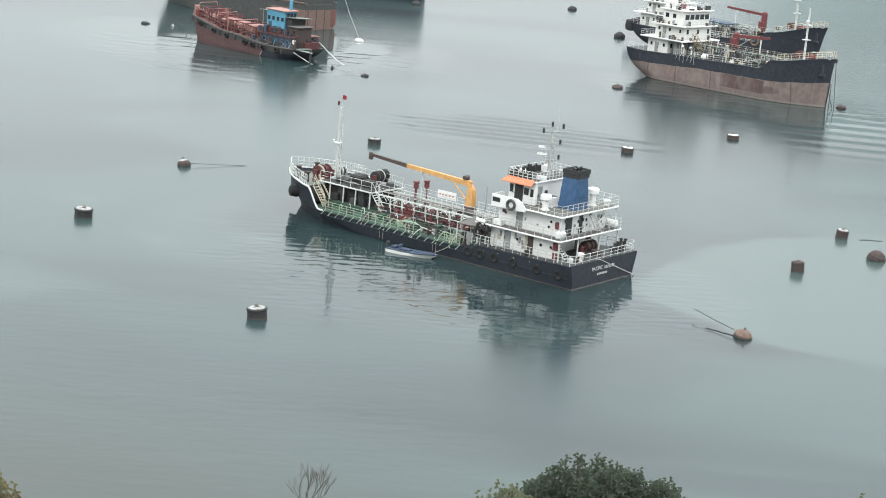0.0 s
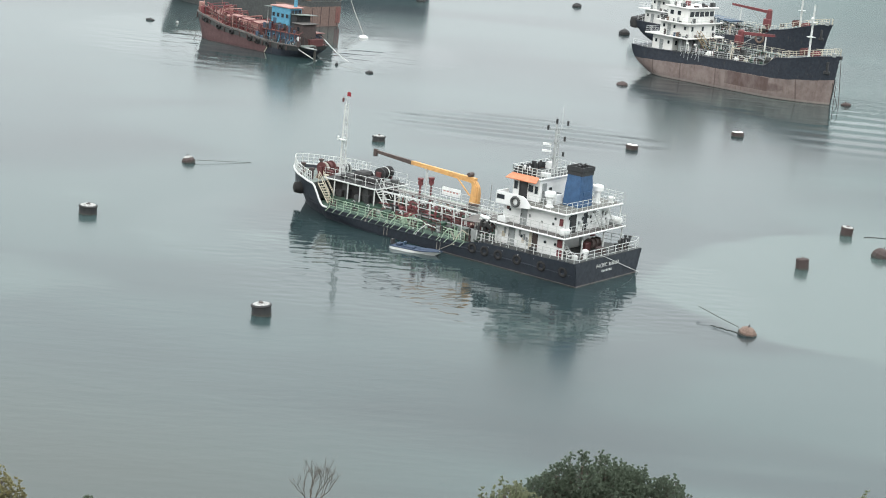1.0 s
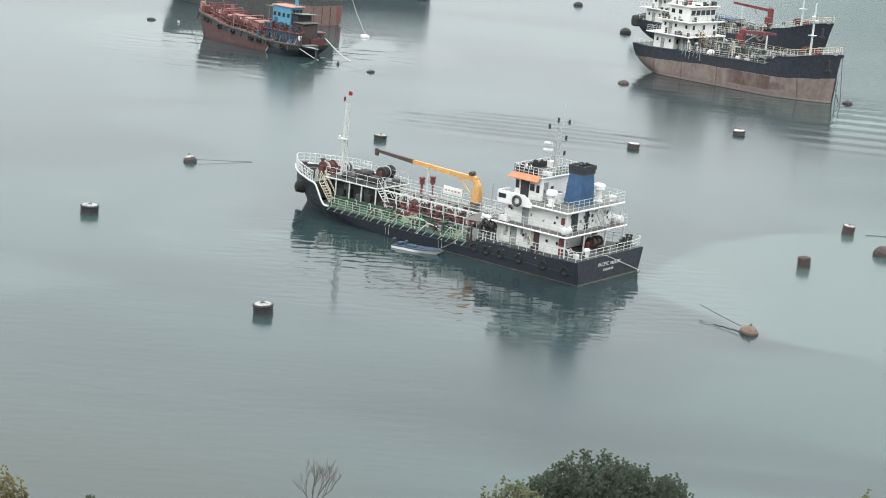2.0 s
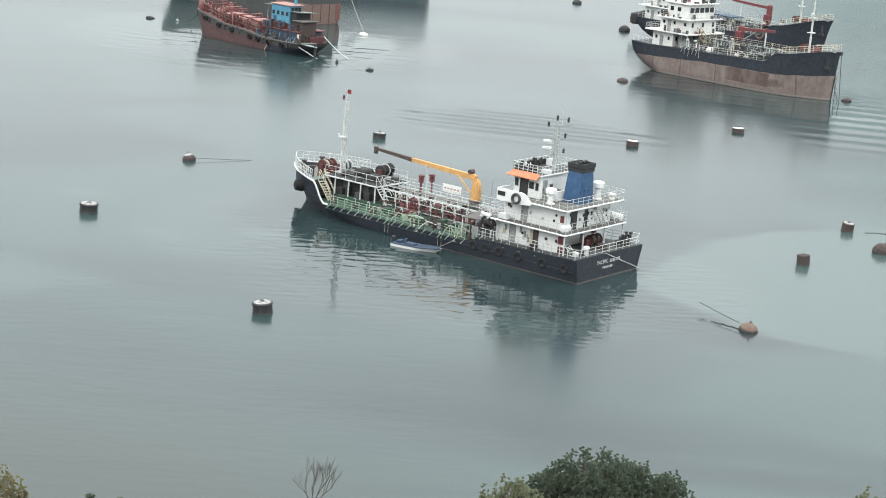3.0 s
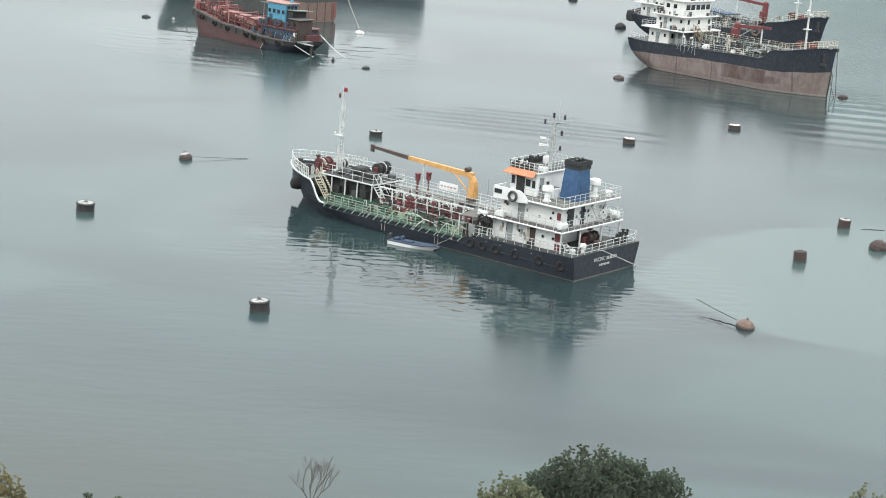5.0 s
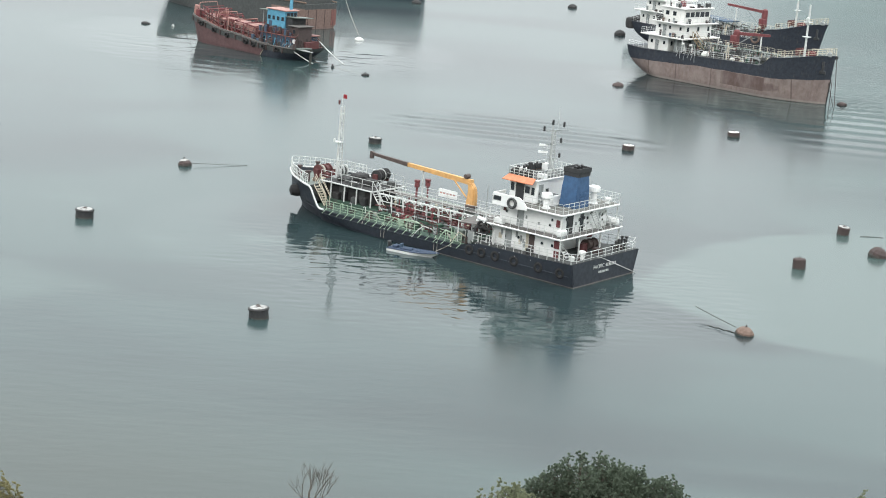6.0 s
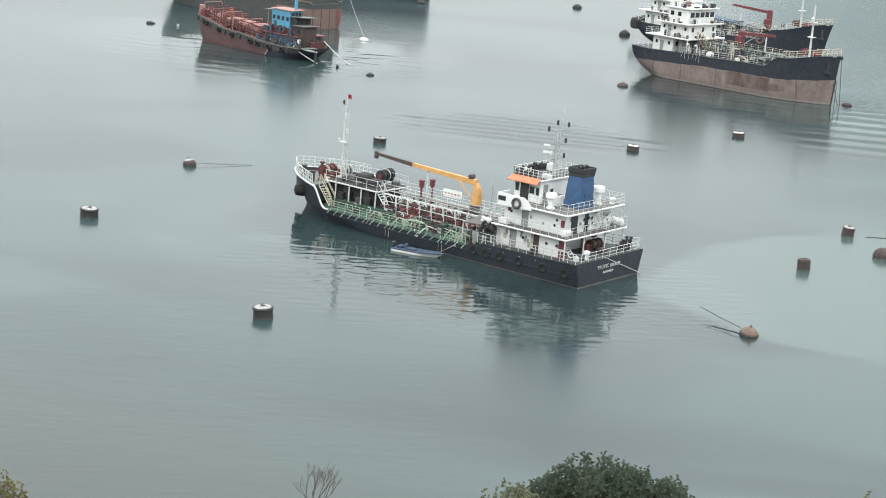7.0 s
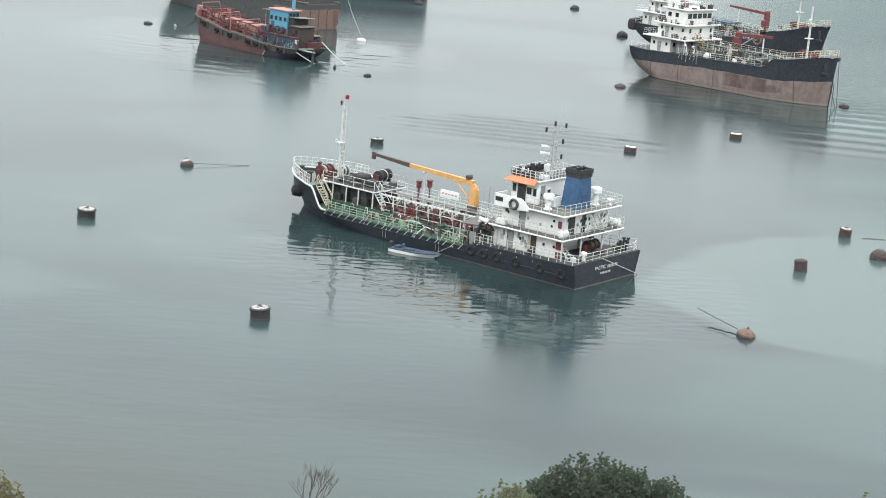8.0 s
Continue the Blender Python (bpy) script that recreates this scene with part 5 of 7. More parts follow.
def launch_parts():
    flip = Matrix.Rotation(radians(180), 4, "Z") @ Matrix.Translation((-5.3, 0, 0))
    def turned(bm):
        bmesh.ops.transform(bm, matrix=flip, verts=bm.verts)
        return bm
    part("hull", turned(BH.shell(lambda s: -0.25, BH.sheer, 5)), M["white"], boat, "white hull", True)
    part("gunwale", turned(path(path(B(), [BH.edge(s / 20, 0, 0.02) for s in range(21)], 0.05, 6), [BH.edge(s / 20, 0, 0.02, -1) for s in range(21)], 0.05, 6)), M["cover"], boat)
    part("cover", turned(BH.deck(0.1, 4.9, lambda s: BH.sheer(s) + 0.05, 0.06)), M["cover"], boat, "blue canvas cover")
    for x, y, w, d, hh in ((3.4, 0.1, 1.1, 0.7, 0.16), (4.6, 0.0, 0.5, 0.8, 0.25), (2.2, 0.1, 0.5, 0.5, 0.1)):
        part("covered_seat", box(B(), x - w / 2, x + w / 2, y - d / 2, y + d / 2, 0.25, 0.33 + hh, 0.06), M["cover"], boat)
    part("console", box(B(), 3.95, 4.15, -0.25, 0.25, 0.3, 0.8, 0.05), M["slate"], boat)
    motor = part("outboard_motor", box(B(), 5.2, 5.55, -0.2, 0.2, 0.3, 0.85, 0.08), M["black"], boat, "black outboard motor")
    part("motor_leg", box(B(), 5.32, 5.44, -0.06, 0.06, -0.4, 0.35), M["black"], motor)
    part("mooring_line", path(B(), [(0.5, 0.0, 0.6), (-0.3, -0.9, 1.1), (-0.6, -1.5, 1.5)], 0.02, 5), M["rope"], boat)


launch_parts()


# ---- two tankers lying behind, high in the water, bows towards the shore ----
def far_tanker(m, length, beam, sheer, split, label, lower, upper, house_at, crane_dir, crane_x, mast_x, deck_mat, bow_rake=2.0):
    ship = thing("tanker_ship", m, label, "ship", "moored tankers behind")
    H2 = Hull(length, beam, sheer, rake=bow_rake, full=0.73, stern_rake=4.2, stern_taper=0.10, flare=1.2, bow_power=0.8, stern_power=2.6)
    part("hull_bottom", H2.shell(lambda s: -1.0, split, 4), lower, ship, "faded antifouling paint with rust", True)
    hull = part("hull", H2.shell(split, sheer, 5), upper, ship, "blue-black painted upper hull", True)
    part("main_deck", H2.deck(1.5, length * 0.735, lambda s: sheer(s) + 0.03), deck_mat, ship)
    part("forecastle_deck", H2.deck(length * 0.80, length - 0.8, lambda s: sheer(s) + 0.03), M["deck_grey"], ship)
    for side in (1, -1):
        part("bulwark_edge", path(B(), [H2.edge(s / 100, -0.02, 0.02, side) for s in range(0, 101, 2)], 0.08, 5), upper, hull)
        railing(ship, [H2.edge(s / 100, 0.08, 0.03, side) for s in range(28, 73, 5)], 1.05, 1.4, M["rail"], r=0.034)
        railing(ship, [H2.edge(s / 100, 0.08, 0.03, side) for s in list(range(80, 100, 3)) + [99]], 1.1, 1.2, M["cream"], r=0.045)
        railing(ship, [H2.edge(s / 100, 0.08, 0.03, side) for s in range(1, 12, 3)], 1.0, 1.2, M["rail"])
    # deckhouse in three tiers with slabs
    x0, z0 = house_at, sheer(0.1)
    hw = beam / 2 - 1.05
    tiers = [(x0 + 1.6, x0 + 5.8, hw, 2.5, x0 + 0.6, x0 + 9.6, hw + 1.1), (x0 + 2.6, x0 + 8.6, hw - 0.4, 2.2, x0 + 2.4, x0 + 9.2, hw + 0.8), (x0 + 3.8, x0 + 8.1, hw - 0.5, 2.35, x0 + 3.4, x0 + 8.6, hw - 0.1)]
    z = z0
    for i, (a, b, w, h, e, f, g) in enumerate(tiers):
        t = house(ship, ("deckhouse", "upper_deckhouse", "wheelhouse")[i], a, b, -w, w, z, z + h, M["white_old"])
        part("deck_slab", box(B(), e, f, -g, g, z + h, z + h + 0.22, 0.04), M["white_old"], ship)
        if i < 2:
            zz = z + h + 0.22
            railing(ship, [(e + 0.1, -g + 0.1, zz), (f - 0.1, -g + 0.1, zz), (f - 0.1, g - 0.1, zz), (e + 0.1, g - 0.1, zz), (e + 0.1, -g + 0.1, zz)], 0.95, 1.3, M["rail"], r=0.02)
        if i == 2:
            part("window_band", box(B(), b, b + 0.03, -w + 0.25, w - 0.25, z + 1.0, z + 1.85), M["glass"], t)
            for k in range(6):
                y = -w + 0.3 + k * (2 * w - 0.6) / 5
                part("mullion", box(B(), b, b + 0.07, y - 0.09, y + 0.09, z + 0.98, z + 1.87), M["white_old"], t)
            for k in range(2):
                window(t, a + 0.9 + 1.5 * k, -w, z + 1.45, 0.7, 0.7, "y", -0.05, M["rail"])
        else:
            for k in range(3):
                window(t, b, -w + 1.0 + k * (2 * w - 2.0) / 2, z + 1.4, 0.6, 0.75, "x", 0.05, M["rail"])
            for k in range(3):
                window(t, a + 0.8 + (b - a - 1.6) / 2 * k, -w, z + 1.45, 0.42, 0.55, "y", -0.05, M["rail"])
            ship_door(t, a + 1.9, -w, z + 0.05, "y", material=M["grey"], sign=-1)
        z += h + 0.22
    for y in (-hw - 0.9, 0.0, hw + 0.9):
        part("pillar", tube(B(), (x0 + 9.4, y, z0 - 0.1), (x0 + 9.4, y, z0 + 2.5), 0.1), M["rail"], ship)
    for y, d, h in ((-3.2, 1.2, 1.9), (-1.2, 1.4, 1.5), (1.0, 1.6, 2.0), (3.2, 1.2, 1.6)):
        part("deck_store", box(B(), x0 + 6.6, x0 + 7.3, y - d / 2, y + d / 2, z0 - 0.1, z0 + h + 0.4, 0.03), M["grey"], ship)
    # top hamper
    railing(ship, [(x0 + 3.8, -hw + 0.4, z), (x0 + 7.7, -hw + 0.4, z), (x0 + 7.7, hw - 0.4, z), (x0 + 3.8, hw - 0.4, z), (x0 + 3.8, -hw + 0.4, z)], 0.95, 1.0, M["rail"])
    part("funnel", box(B(), x0 + 1.9, x0 + 3.2, -1.0, 1.0, z - 2.4, z + 1.4, 0.12), M["white_old"], ship)
    part("radar_mast", tube(B(), (x0 + 5.4, 0, z), (x0 + 5.4, 0, z + 4.2), 0.14, 0.08), M["rail"], ship)
    part("search_lamp", box(B(), x0 + 5.7, x0 + 6.5, -1.9, -1.1, z, z + 0.9, 0.08), M["red"], ship)
    part("life_raft", lathe(B(), [(0.3, -0.6), (0.42, -0.5), (0.42, 0.5), (0.3, 0.6)], 12, pose(x0 + 3.6, -hw - 0.2, z0 + 5.9, 0, 90, 0)), M["black"], ship, "dark life raft canister", True)
    ladder(ship, (x0 + 11.9, 1.4, z0 - 0.1), (x0 + 9.7, 1.4, z0 + 2.75), 0.8, 9, M["rustlight"], (0, 1, 0))
    lad = ladder(ship, (x0 + 12.0, -2.0, z0 + 0.3), (x0 + 9.3, -2.0, z0 + 3.0), 1.0, 10, M["timber"], (0, 1, 0), "gangway")
    for k in (-2.5, -1.5):
        part("gangway_rail", path(B(), [(x0 + 12.0, k, z0 + 0.3), (x0 + 12.0, k, z0 + 1.2), (x0 + 9.3, k, z0 + 3.9), (x0 + 9.3, k, z0 + 3.0)], 0.05), M["timber"], lad)
    # gear along the slab edges
    rg = random.Random(int(beam * 10))
    for e, f, g, zz in ((x0 + 1.2, x0 + 9.3, hw + 1.0, z0 + 2.72), (x0 + 2.8, x0 + 9.0, hw + 0.7, z0 + 5.14), (x0 + 3.6, x0 + 8.4, hw - 0.3, z0 + 7.7)):
        for i in range(13):
            if i % 2:
                x, y = rg.uniform(e, f), -g + rg.uniform(0.25, 0.5)
            else:
                x, y = f - rg.uniform(0.2, 0.45), rg.uniform(-g + 0.3, g - 0.3)
            w, h = rg.uniform(0.18, 0.5), rg.uniform(0.25, 1.0)
            part("deck_gear", box(B(), x - w / 2, x + w / 2, y - w / 2, y + w / 2, zz, zz + h, 0.04), M[rg.choice(("black", "grey", "rust", "rustlight", "deck_dark", "slate"))], ship)
    # hanging stage and poles over the side by the davits
    for i in range(6):
        x = x0 + 8.6 + 0.75 * i
        part("side_pole", tube(B(), (x, -beam / 2 - 0.15, z0 - 0.3 - 0.25 * (i % 3)), (x + (0.5, -0.4, 0.1, 0.7)[i % 4], -beam / 2 + 0.1, z0 + 1.5 + 0.5 * (i % 2)), 0.05, n=6), M["grey"], ship)
    # boat davits over the rail abreast of the house
    for x in (x0 + 9.6, x0 + 11.2):
        for side in (-1, 1):
            y = side * (beam / 2 - 0.5)
            part("davit", path(B(), [(x, y, z0 - 0.1), (x, y, z0 + 1.5), (x + 0.1, y + side * 0.35, z0 + 2.0), (x + 0.1, y + side * 0.9, z0 + 1.9)], 0.13, 6), M["white_old"], ship)
    for i in range(5):
        part("rail_tyre", ring(B(), pose(x0 + 9.0 + 0.8 * i, -beam / 2 + 0.25, z0 + 0.25, 90, 0, 10 * i), 0.34, 0.12, 14, 6), M["rubber"], ship)
    # foredeck: crane, pipes, lockers, mast
    zd = sheer(0.5)
    part("trunk", box(B(), x0 + 9.0, length * 0.74, -2.6, 2.6, zd - 0.2, zd + 0.75, 0.06), deck_mat, ship)
    cw = part("catwalk", box(B(), x0 + 8.0, length * 0.78, -0.7, 0.7, zd + 1.7, zd + 1.8), M["deck_grey"], ship)
    railing(ship, [(x0 + 8.0, -0.7, zd + 1.8), (length * 0.78, -0.7, zd + 1.8)], 0.95, 1.4, M["cream"])
    for k in range(8):
        part("catwalk_post", tube(B(), (x0 + 8.5 + k * 2.4, -0.65, zd + 0.7), (x0 + 8.5 + k * 2.4, -0.65, zd + 1.75), 0.1), M["rail"], cw)
    top = zd + (4.5 if crane_dir > 0 else 5.4)
    c = part("crane", lathe(B(), [(0.6, zd), (0.45, zd + 0.4), (0.4, zd + 2.2), (0.6, zd + 2.3), (0.55, top), (0.3, top + 0.25)], 14, Matrix.Translation((crane_x, 0.3, 0))), M["red"], ship, "dull red deck crane")
    part("boom", boom_box((crane_x, 0.3, top - 0.35), (crane_x + crane_dir, 0.3, top + 0.1), 0.27, 0.22), M["red"], c)
    part("boom_ram", tube(B(), (crane_x + 0.12 * crane_dir, 0.3, zd + 2.6), (crane_x + 0.5 * crane_dir, 0.3, top - 0.2), 0.09, n=7), M["grey"], c)
    part("crane_cab", box(B(), crane_x - 0.6, crane_x + 0.6, -0.7, 0.3, zd + 2.5, zd + 3.8, 0.08), M["red"], c)
    rng = random.Random(int(length * 10))
    for i in range(60):
        x, y = rng.uniform(x0 + 9.8, length * 0.73), rng.uniform(-4.3, 2.4)
        valve(ship, x, y, zd + (0.7 if abs(y) < 2.6 else 0.0), rng.uniform(0.8, 1.6), M[rng.choice(("deck", "black", "grey", "maroon", "rust", "deck_dark", "cream"))])
    for i in range(64):
        x, y = rng.uniform(x0 + 9.8, length * 0.73), rng.uniform(-4.2, 2.4)
        w, d, h = rng.uniform(0.3, 1.0), rng.uniform(0.3, 0.9), rng.uniform(0.3, 1.1)
        base = zd + (0.7 if abs(y) < 2.6 else 0.0)
        part("deck_locker", box(B(), x - w / 2, x + w / 2, y - d / 2, y + d / 2, base, base + h, 0.07), M[rng.choice(("deck_dark", "deck_dark", "rust", "black", "black", "cream", "deck", "grey"))], ship)
    # hoses, small derrick posts and rails that crowd the cargo deck
    for i in range(46):
        x, y, h, l = rng.uniform(x0 + 9.8, length * 0.76), rng.uniform(-4.6, 2.6), rng.uniform(0.7, 2.2), rng.uniform(0.5, 1.8)
        pts = [(x, y, zd), (x, y, zd + h), (x + 0.15, y, zd + h + 0.12), (x + l, y + rng.uniform(-0.4, 0.4), zd + h + rng.uniform(-0.3, 0.15)), (x + l + 0.1, y, zd + 0.3)]
        part("pipe_bend", path(B(), pts[: 3 + i % 3], rng.uniform(0.05, 0.11), 5), M[rng.choice(("cream", "grey", "deck", "deck_dark", "black", "deck_dark", "rust", "black"))], ship)
    for i in range(4):
        x = x0 + 11.5 + 4.2 * i
        railing(ship, [(x, -2.7, zd + 0.75), (x + 2.6, -2.7, zd + 0.75)], 1.0, 0.9, M["grey"], r=0.035)
    for x, y, h in ((x0 + 13.0, -3.3, 0.75), (x0 + 18.6, -3.0, 0.6)):
        part("white_tarpaulin", lathe(B(), [(0.85, zd), (0.8, zd + h * 0.5), (0.45, zd + h * 0.9), (0.1, zd + h)], 9, Matrix.Translation((x, y, 0))), M["white_old"], ship, "bundle under a white tarpaulin")
    part("boom_crutch", tube(B(), (crane_x + 0.75 * crane_dir, 0.3, zd), (crane_x + 0.75 * crane_dir, 0.3, top - 0.3), 0.13, n=8), M["rail"], ship)
    for y in (-2.0, -1.2, 0.0, 1.4):
        part("cargo_pipe", tube(B(), (x0 + 9.5, y, zd + 1.0), (length * 0.73, y, zd + 1.0), 0.13), M["deck" if y < -1.5 else "grey"], ship)
    zf = sheer(0.85) + 0.03
    mast = part("foremast", tube(B(), (mast_x, 0, zf), (mast_x, 0, zf + 8.5), 0.2, 0.14), M["rail"], ship, "white foremast with crosstrees")
    for z in (3.2, 5.6):
        part("crosstree", box(B(), mast_x - 0.5, mast_x + 0.5, -0.6, 0.6, zf + z, zf + z + 0.12), M["rail"], mast)
    part("mast_lamp", lathe(B(), [(0.22, zf + 5.7), (0.3, zf + 6.3), (0.1, zf + 6.5)], 10, Matrix.Translation((mast_x, -0.3, 0))), M["rail"], mast)
    winch(ship, mast_x + 1.8, -0.9, zf, 0.55, 1.4, M["red"])
    winch(ship, mast_x - 1.4, 0.9, zf, 0.55, 1.4, M["maroon"])
    for x, y in ((mast_x + 3.2, -1.3), (mast_x + 3.0, 1.3), (mast_x - 2.0, -3.0)):
        bollard(ship, x, y, zf)
    tip = H2.edge(0.985, 0, 0, -1)
    part("bow_fairlead", box(B(), tip.x - 0.4, tip.x + 0.4, tip.y - 0.3, tip.y + 0.1, tip.z - 0.1, tip.z + 0.6, 0.1), M["grey"], ship)
    part("anchor", box(box(B(), tip.x - 0.6, tip.x - 0.2, tip.y - 1.1, tip.y - 0.8, tip.z - 2.6, tip.z - 0.9, 0.05), tip.x - 1.0, tip.x + 0.2, tip.y - 1.1, tip.y - 0.8, tip.z - 2.9, tip.z - 2.4, 0.1), M["black"], ship)
    return ship, H2


RS_M = pose(33.45, 318.38, 0, 0, 0, -42) @ pose(-1.2, 0.55, 0)
S1 = steps_fn([(0, 4.65), (0.10, 4.55), (0.3, 4.75), (0.72, 5.1), (0.78, 6.8), (1, 8.0)])
near_tanker, NH = far_tanker(RS_M, 38.3, 10.9, S1, lambda s: 2.45 + 0.85 * min(1, s * 2.2) + 0.8 * max(0, (s - 0.72) / 0.28) ** 1.4 + 0.16 * noise.noise(Vector((s * 31, 2.7, 0))),
                             "black and faded pink tanker with white house, high in water", M["pink"], M["hull_far"], 2.4, 6.6, 18.7, 32.4, M["deck_dark"], 0.8)


def near_tanker_marks():
    """Stem bar, chains and roller of the nearer of the two."""
    part("stem_bar", path(B(), [Vector((NH.at(1.0, z)[0] + 0.03, 0, z)) for z in (-0.5, 0.5, 1.5, 2.5, 3.5, 4.2)], 0.11, 6), M["black"], near_tanker)
    tip = NH.edge(0.99, 0, 0, -1)
    for a, b in (((-0.25, -0.3, 3.6), (0.7, 0.5, -0.1)), ((0.15, 0.1, 3.9), (0.0, 0.4, -0.1)), ((0.35, 0.35, 7.6), (1.0, 0.4, -0.1))):
        p, q = Vector((tip.x + a[0], a[1], a[2])), Vector((tip.x + b[0], b[1], b[2]))
        part("anchor_chain", path(B(), [p, p.lerp(q, 0.5) - Vector((0, 0, 0.15)), q], 0.05, 5), M["rust"], near_tanker)
    part("bow_roller", box(B(), tip.x - 0.1, tip.x + 0.5, -0.1, 0.6, 7.5, 8.1, 0.08), M["black"], near_tanker)


near_tanker_marks()

S2 = steps_fn([(0, 3.9), (0.10, 3.8), (0.3, 3.9), (0.70, 4.3), (0.77, 6.6), (1, 8.6)])
behind_tanker, FH = far_tanker(pose(33.01, 318.38, 0, 0, 0, -42) @ pose(-29.9, 40.0, 0), 42.0, 9.8, S2, lambda s: 1.2 + 1.6 * s,
                               "dark-hulled tanker with a white house and red crane, moored further off", M["hull_far"], M["hull_far"], 0.0, -8.6, 27.8, 35.0, M["deck_dark"])
for k, y in enumerate((-3.6, -2.2, -0.8)):
    part("stern_fender", lathe(B(), [(0.6, -1.1), (1.0, -0.9), (1.15, 0), (1.0, 0.9), (0.6, 1.1)], 14, pose(-0.7, y, 3.4 + 0.15 * k, 6 * k, 0, 0)), M["rubber"], behind_tanker, "big black stern fender", True)
shed = part("deck_shelter", boxm(pose(18.2, -1.2, 6.7, 0, 2, 0), -3.6, 3.6, -2.2, 2.4, -0.1, 0.1), M["slate"], behind_tanker, "dark blue-grey shelter roof on posts")
for x in (15.0, 17.2, 19.4, 21.4):
    for y in (-3.2, 1.0):
        part("shelter_post", tube(B(), (x, y, 4.2), (x, y, 6.65), 0.09, n=6), M["grey"], shed)
part("hose_reel", ring(B(), pose(29.6, -4.9, 4.6, 90, 0, 0), 0.85, 0.22, 18, 7), M["rustlight"], behind_tanker, "rust-brown hose coil at the rail", True)


# ---- the red barge with the blue deckhouse ----
barge = thing("barge", pose(-25.73, 297.23, 0, 0, 0, 140), "rust-red wooden-fendered oil barge with a light blue deckhouse", "barge")
BS = steps_fn([(0, 1.9), (0.25, 1.85), (0.55, 2.6), (1, 4.4)])
RB = Hull(26.7, 8.2, BS, rake=0.2, full=0.84, stern_rake=1.6, stern_taper=0.14, flare=1.2)


def barge_parts():
    shift = Matrix.Translation((-2.6, 0, 0))
    rng0 = random.Random(44)
    def sh(bm):
        bmesh.ops.transform(bm, matrix=shift, verts=bm.verts)
        return bm
    hull = part("hull", sh(RB.shell(lambda s: -0.8, lambda s: BS(s) - 0.75, 6, 0.23, 1.0)), M["oxide"], barge, "rust-red painted hull", True)
    part("stern_hull", sh(RB.shell(lambda s: -0.8, lambda s: BS(s) - 0.75, 6, 0.0, 0.23)), M["hull_far"], barge, "dark tarred stern planking", True)
    part("upper_strake", sh(RB.shell(lambda s: BS(s) - 0.75, BS, 3)), M["deck_dark"], barge, "dark weathered upper planking", True)
    part("main_deck", sh(RB.deck(0.6, 26.4, lambda s: BS(s) + 0.04)), M["deck_red"], barge)
    for side in (1, -1):
        part("gunwale", sh(path(B(), [RB.edge(s / 100, 0.02, 0.25, side) for s in range(20, 100, 3)], 0.14, 6)), M["drift"], barge, "worn grey timber gunwale")
        part("bulwark", sh(path(B(), [RB.edge(s / 100, 0.02, 0.1, side) for s in range(0, 101, 4)], 0.15, 6)), M["drift"], barge)
    for s in range(8, 97, 7):
        e = RB.edge(s / 100, -0.10, -0.45, 1) + Vector((-2.6, 0, 0))
        part("rubbing_timber", box(B(), e.x - 0.12, e.x + 0.12, e.y - 0.1, e.y + 0.1, e.z - 0.35, e.z + 0.55, 0.03), M["rust"], barge)
    for s in (12, 24, 33, 40, 57, 69, 81):
        e = RB.edge(s / 100, -0.22, -0.35 - 0.1 * (s % 3), 1) + Vector((-2.6, 0, 0))
        tyre(barge, e.x, e.y, e.z, 90 + (18 if s > 80 else 0), big=0.32, small=0.22)
    part("end_post", sh(path(B(), [(RB.at(0.235, z)[0], RB.at(0.235, z)[1] + 0.05, z) for z in (0.1, 0.5, 0.9, 1.2)], 0.08, 6)), M["cream"], barge, "pale rubbing post")
    # stern cabin, overhung planks and piles
    cabin = part("stern_cabin", box(B(), -2.3, -0.3, -0.6, 2.5, 2.0, 5.4, 0.05), M["rust"], barge, "dull brown stern cabin")
    part("cabin_roof", box(B(), -2.6, 0.0, -0.9, 2.8, 5.4, 5.52, 0.03), M["drift"], cabin)
    window(cabin, -1.3, 2.5, 4.6, 0.6, 0.6, "y", 0.05, M["rust"])
    for k, y in enumerate((3.1, 2.75, 2.4)):
        part("gang_plank", box(B(), -6.4 + 0.5 * k, -1.8, y - 0.15, y + 0.15, 1.9, 1.98, 0.02), M["grey"], barge)
    part("stern_pile", tube(B(), (-5.6, 2.7, -0.6), (-5.6, 2.7, 2.3), 0.2, n=9), M["darkrope"], barge)
    for i in range(26):
        x, y = rng0.uniform(-2.6, 6.0), rng0.uniform(3.0, 3.7)
        zb = BS(max(0, (x + 2.6) / 27.2))
        tall, lean = rng0.uniform(0.6, 2.0), rng0.uniform(-0.7, 0.7)
        part("leaning_pole", tube(B(), (x, y, zb), (x + lean, y - 0.2, zb + tall), rng0.uniform(0.03, 0.07), n=5), M[rng0.choice(("drift", "slate", "grey", "maroon", "skyblue", "black"))], barge)
    # cargo gear: pink tank top, red pipes and frames
    z1 = BS(0.5)
    box_ = part("tank_top", box(B(), 9.2, 15.8, -2.2, 1.6, z1, z1 + 1.6, 0.08), M["deck_pink"], barge, "faded pink tank top")
    part("tank_top", box(B(), 16.0, 20.5, -2.4, 1.2, BS(0.75) - 0.1, BS(0.75) + 0.9, 0.08), M["deck_pink"], barge)
    rng = random.Random(12)
    for i in range(44):
        x, y = rng.uniform(7.0, 22.5), rng.choice((2.6, 2.2, 1.9, -2.6, 2.9))
        zb = BS((x + 2.6) / 27.2)
        h = rng.uniform(0.7, 2.3)
        part("pipe_stand", tube(B(), (x, y, zb), (x, y, zb + h), 0.09, n=6), M[rng.choice(("red", "maroon", "deck_pink", "maroon"))], barge)
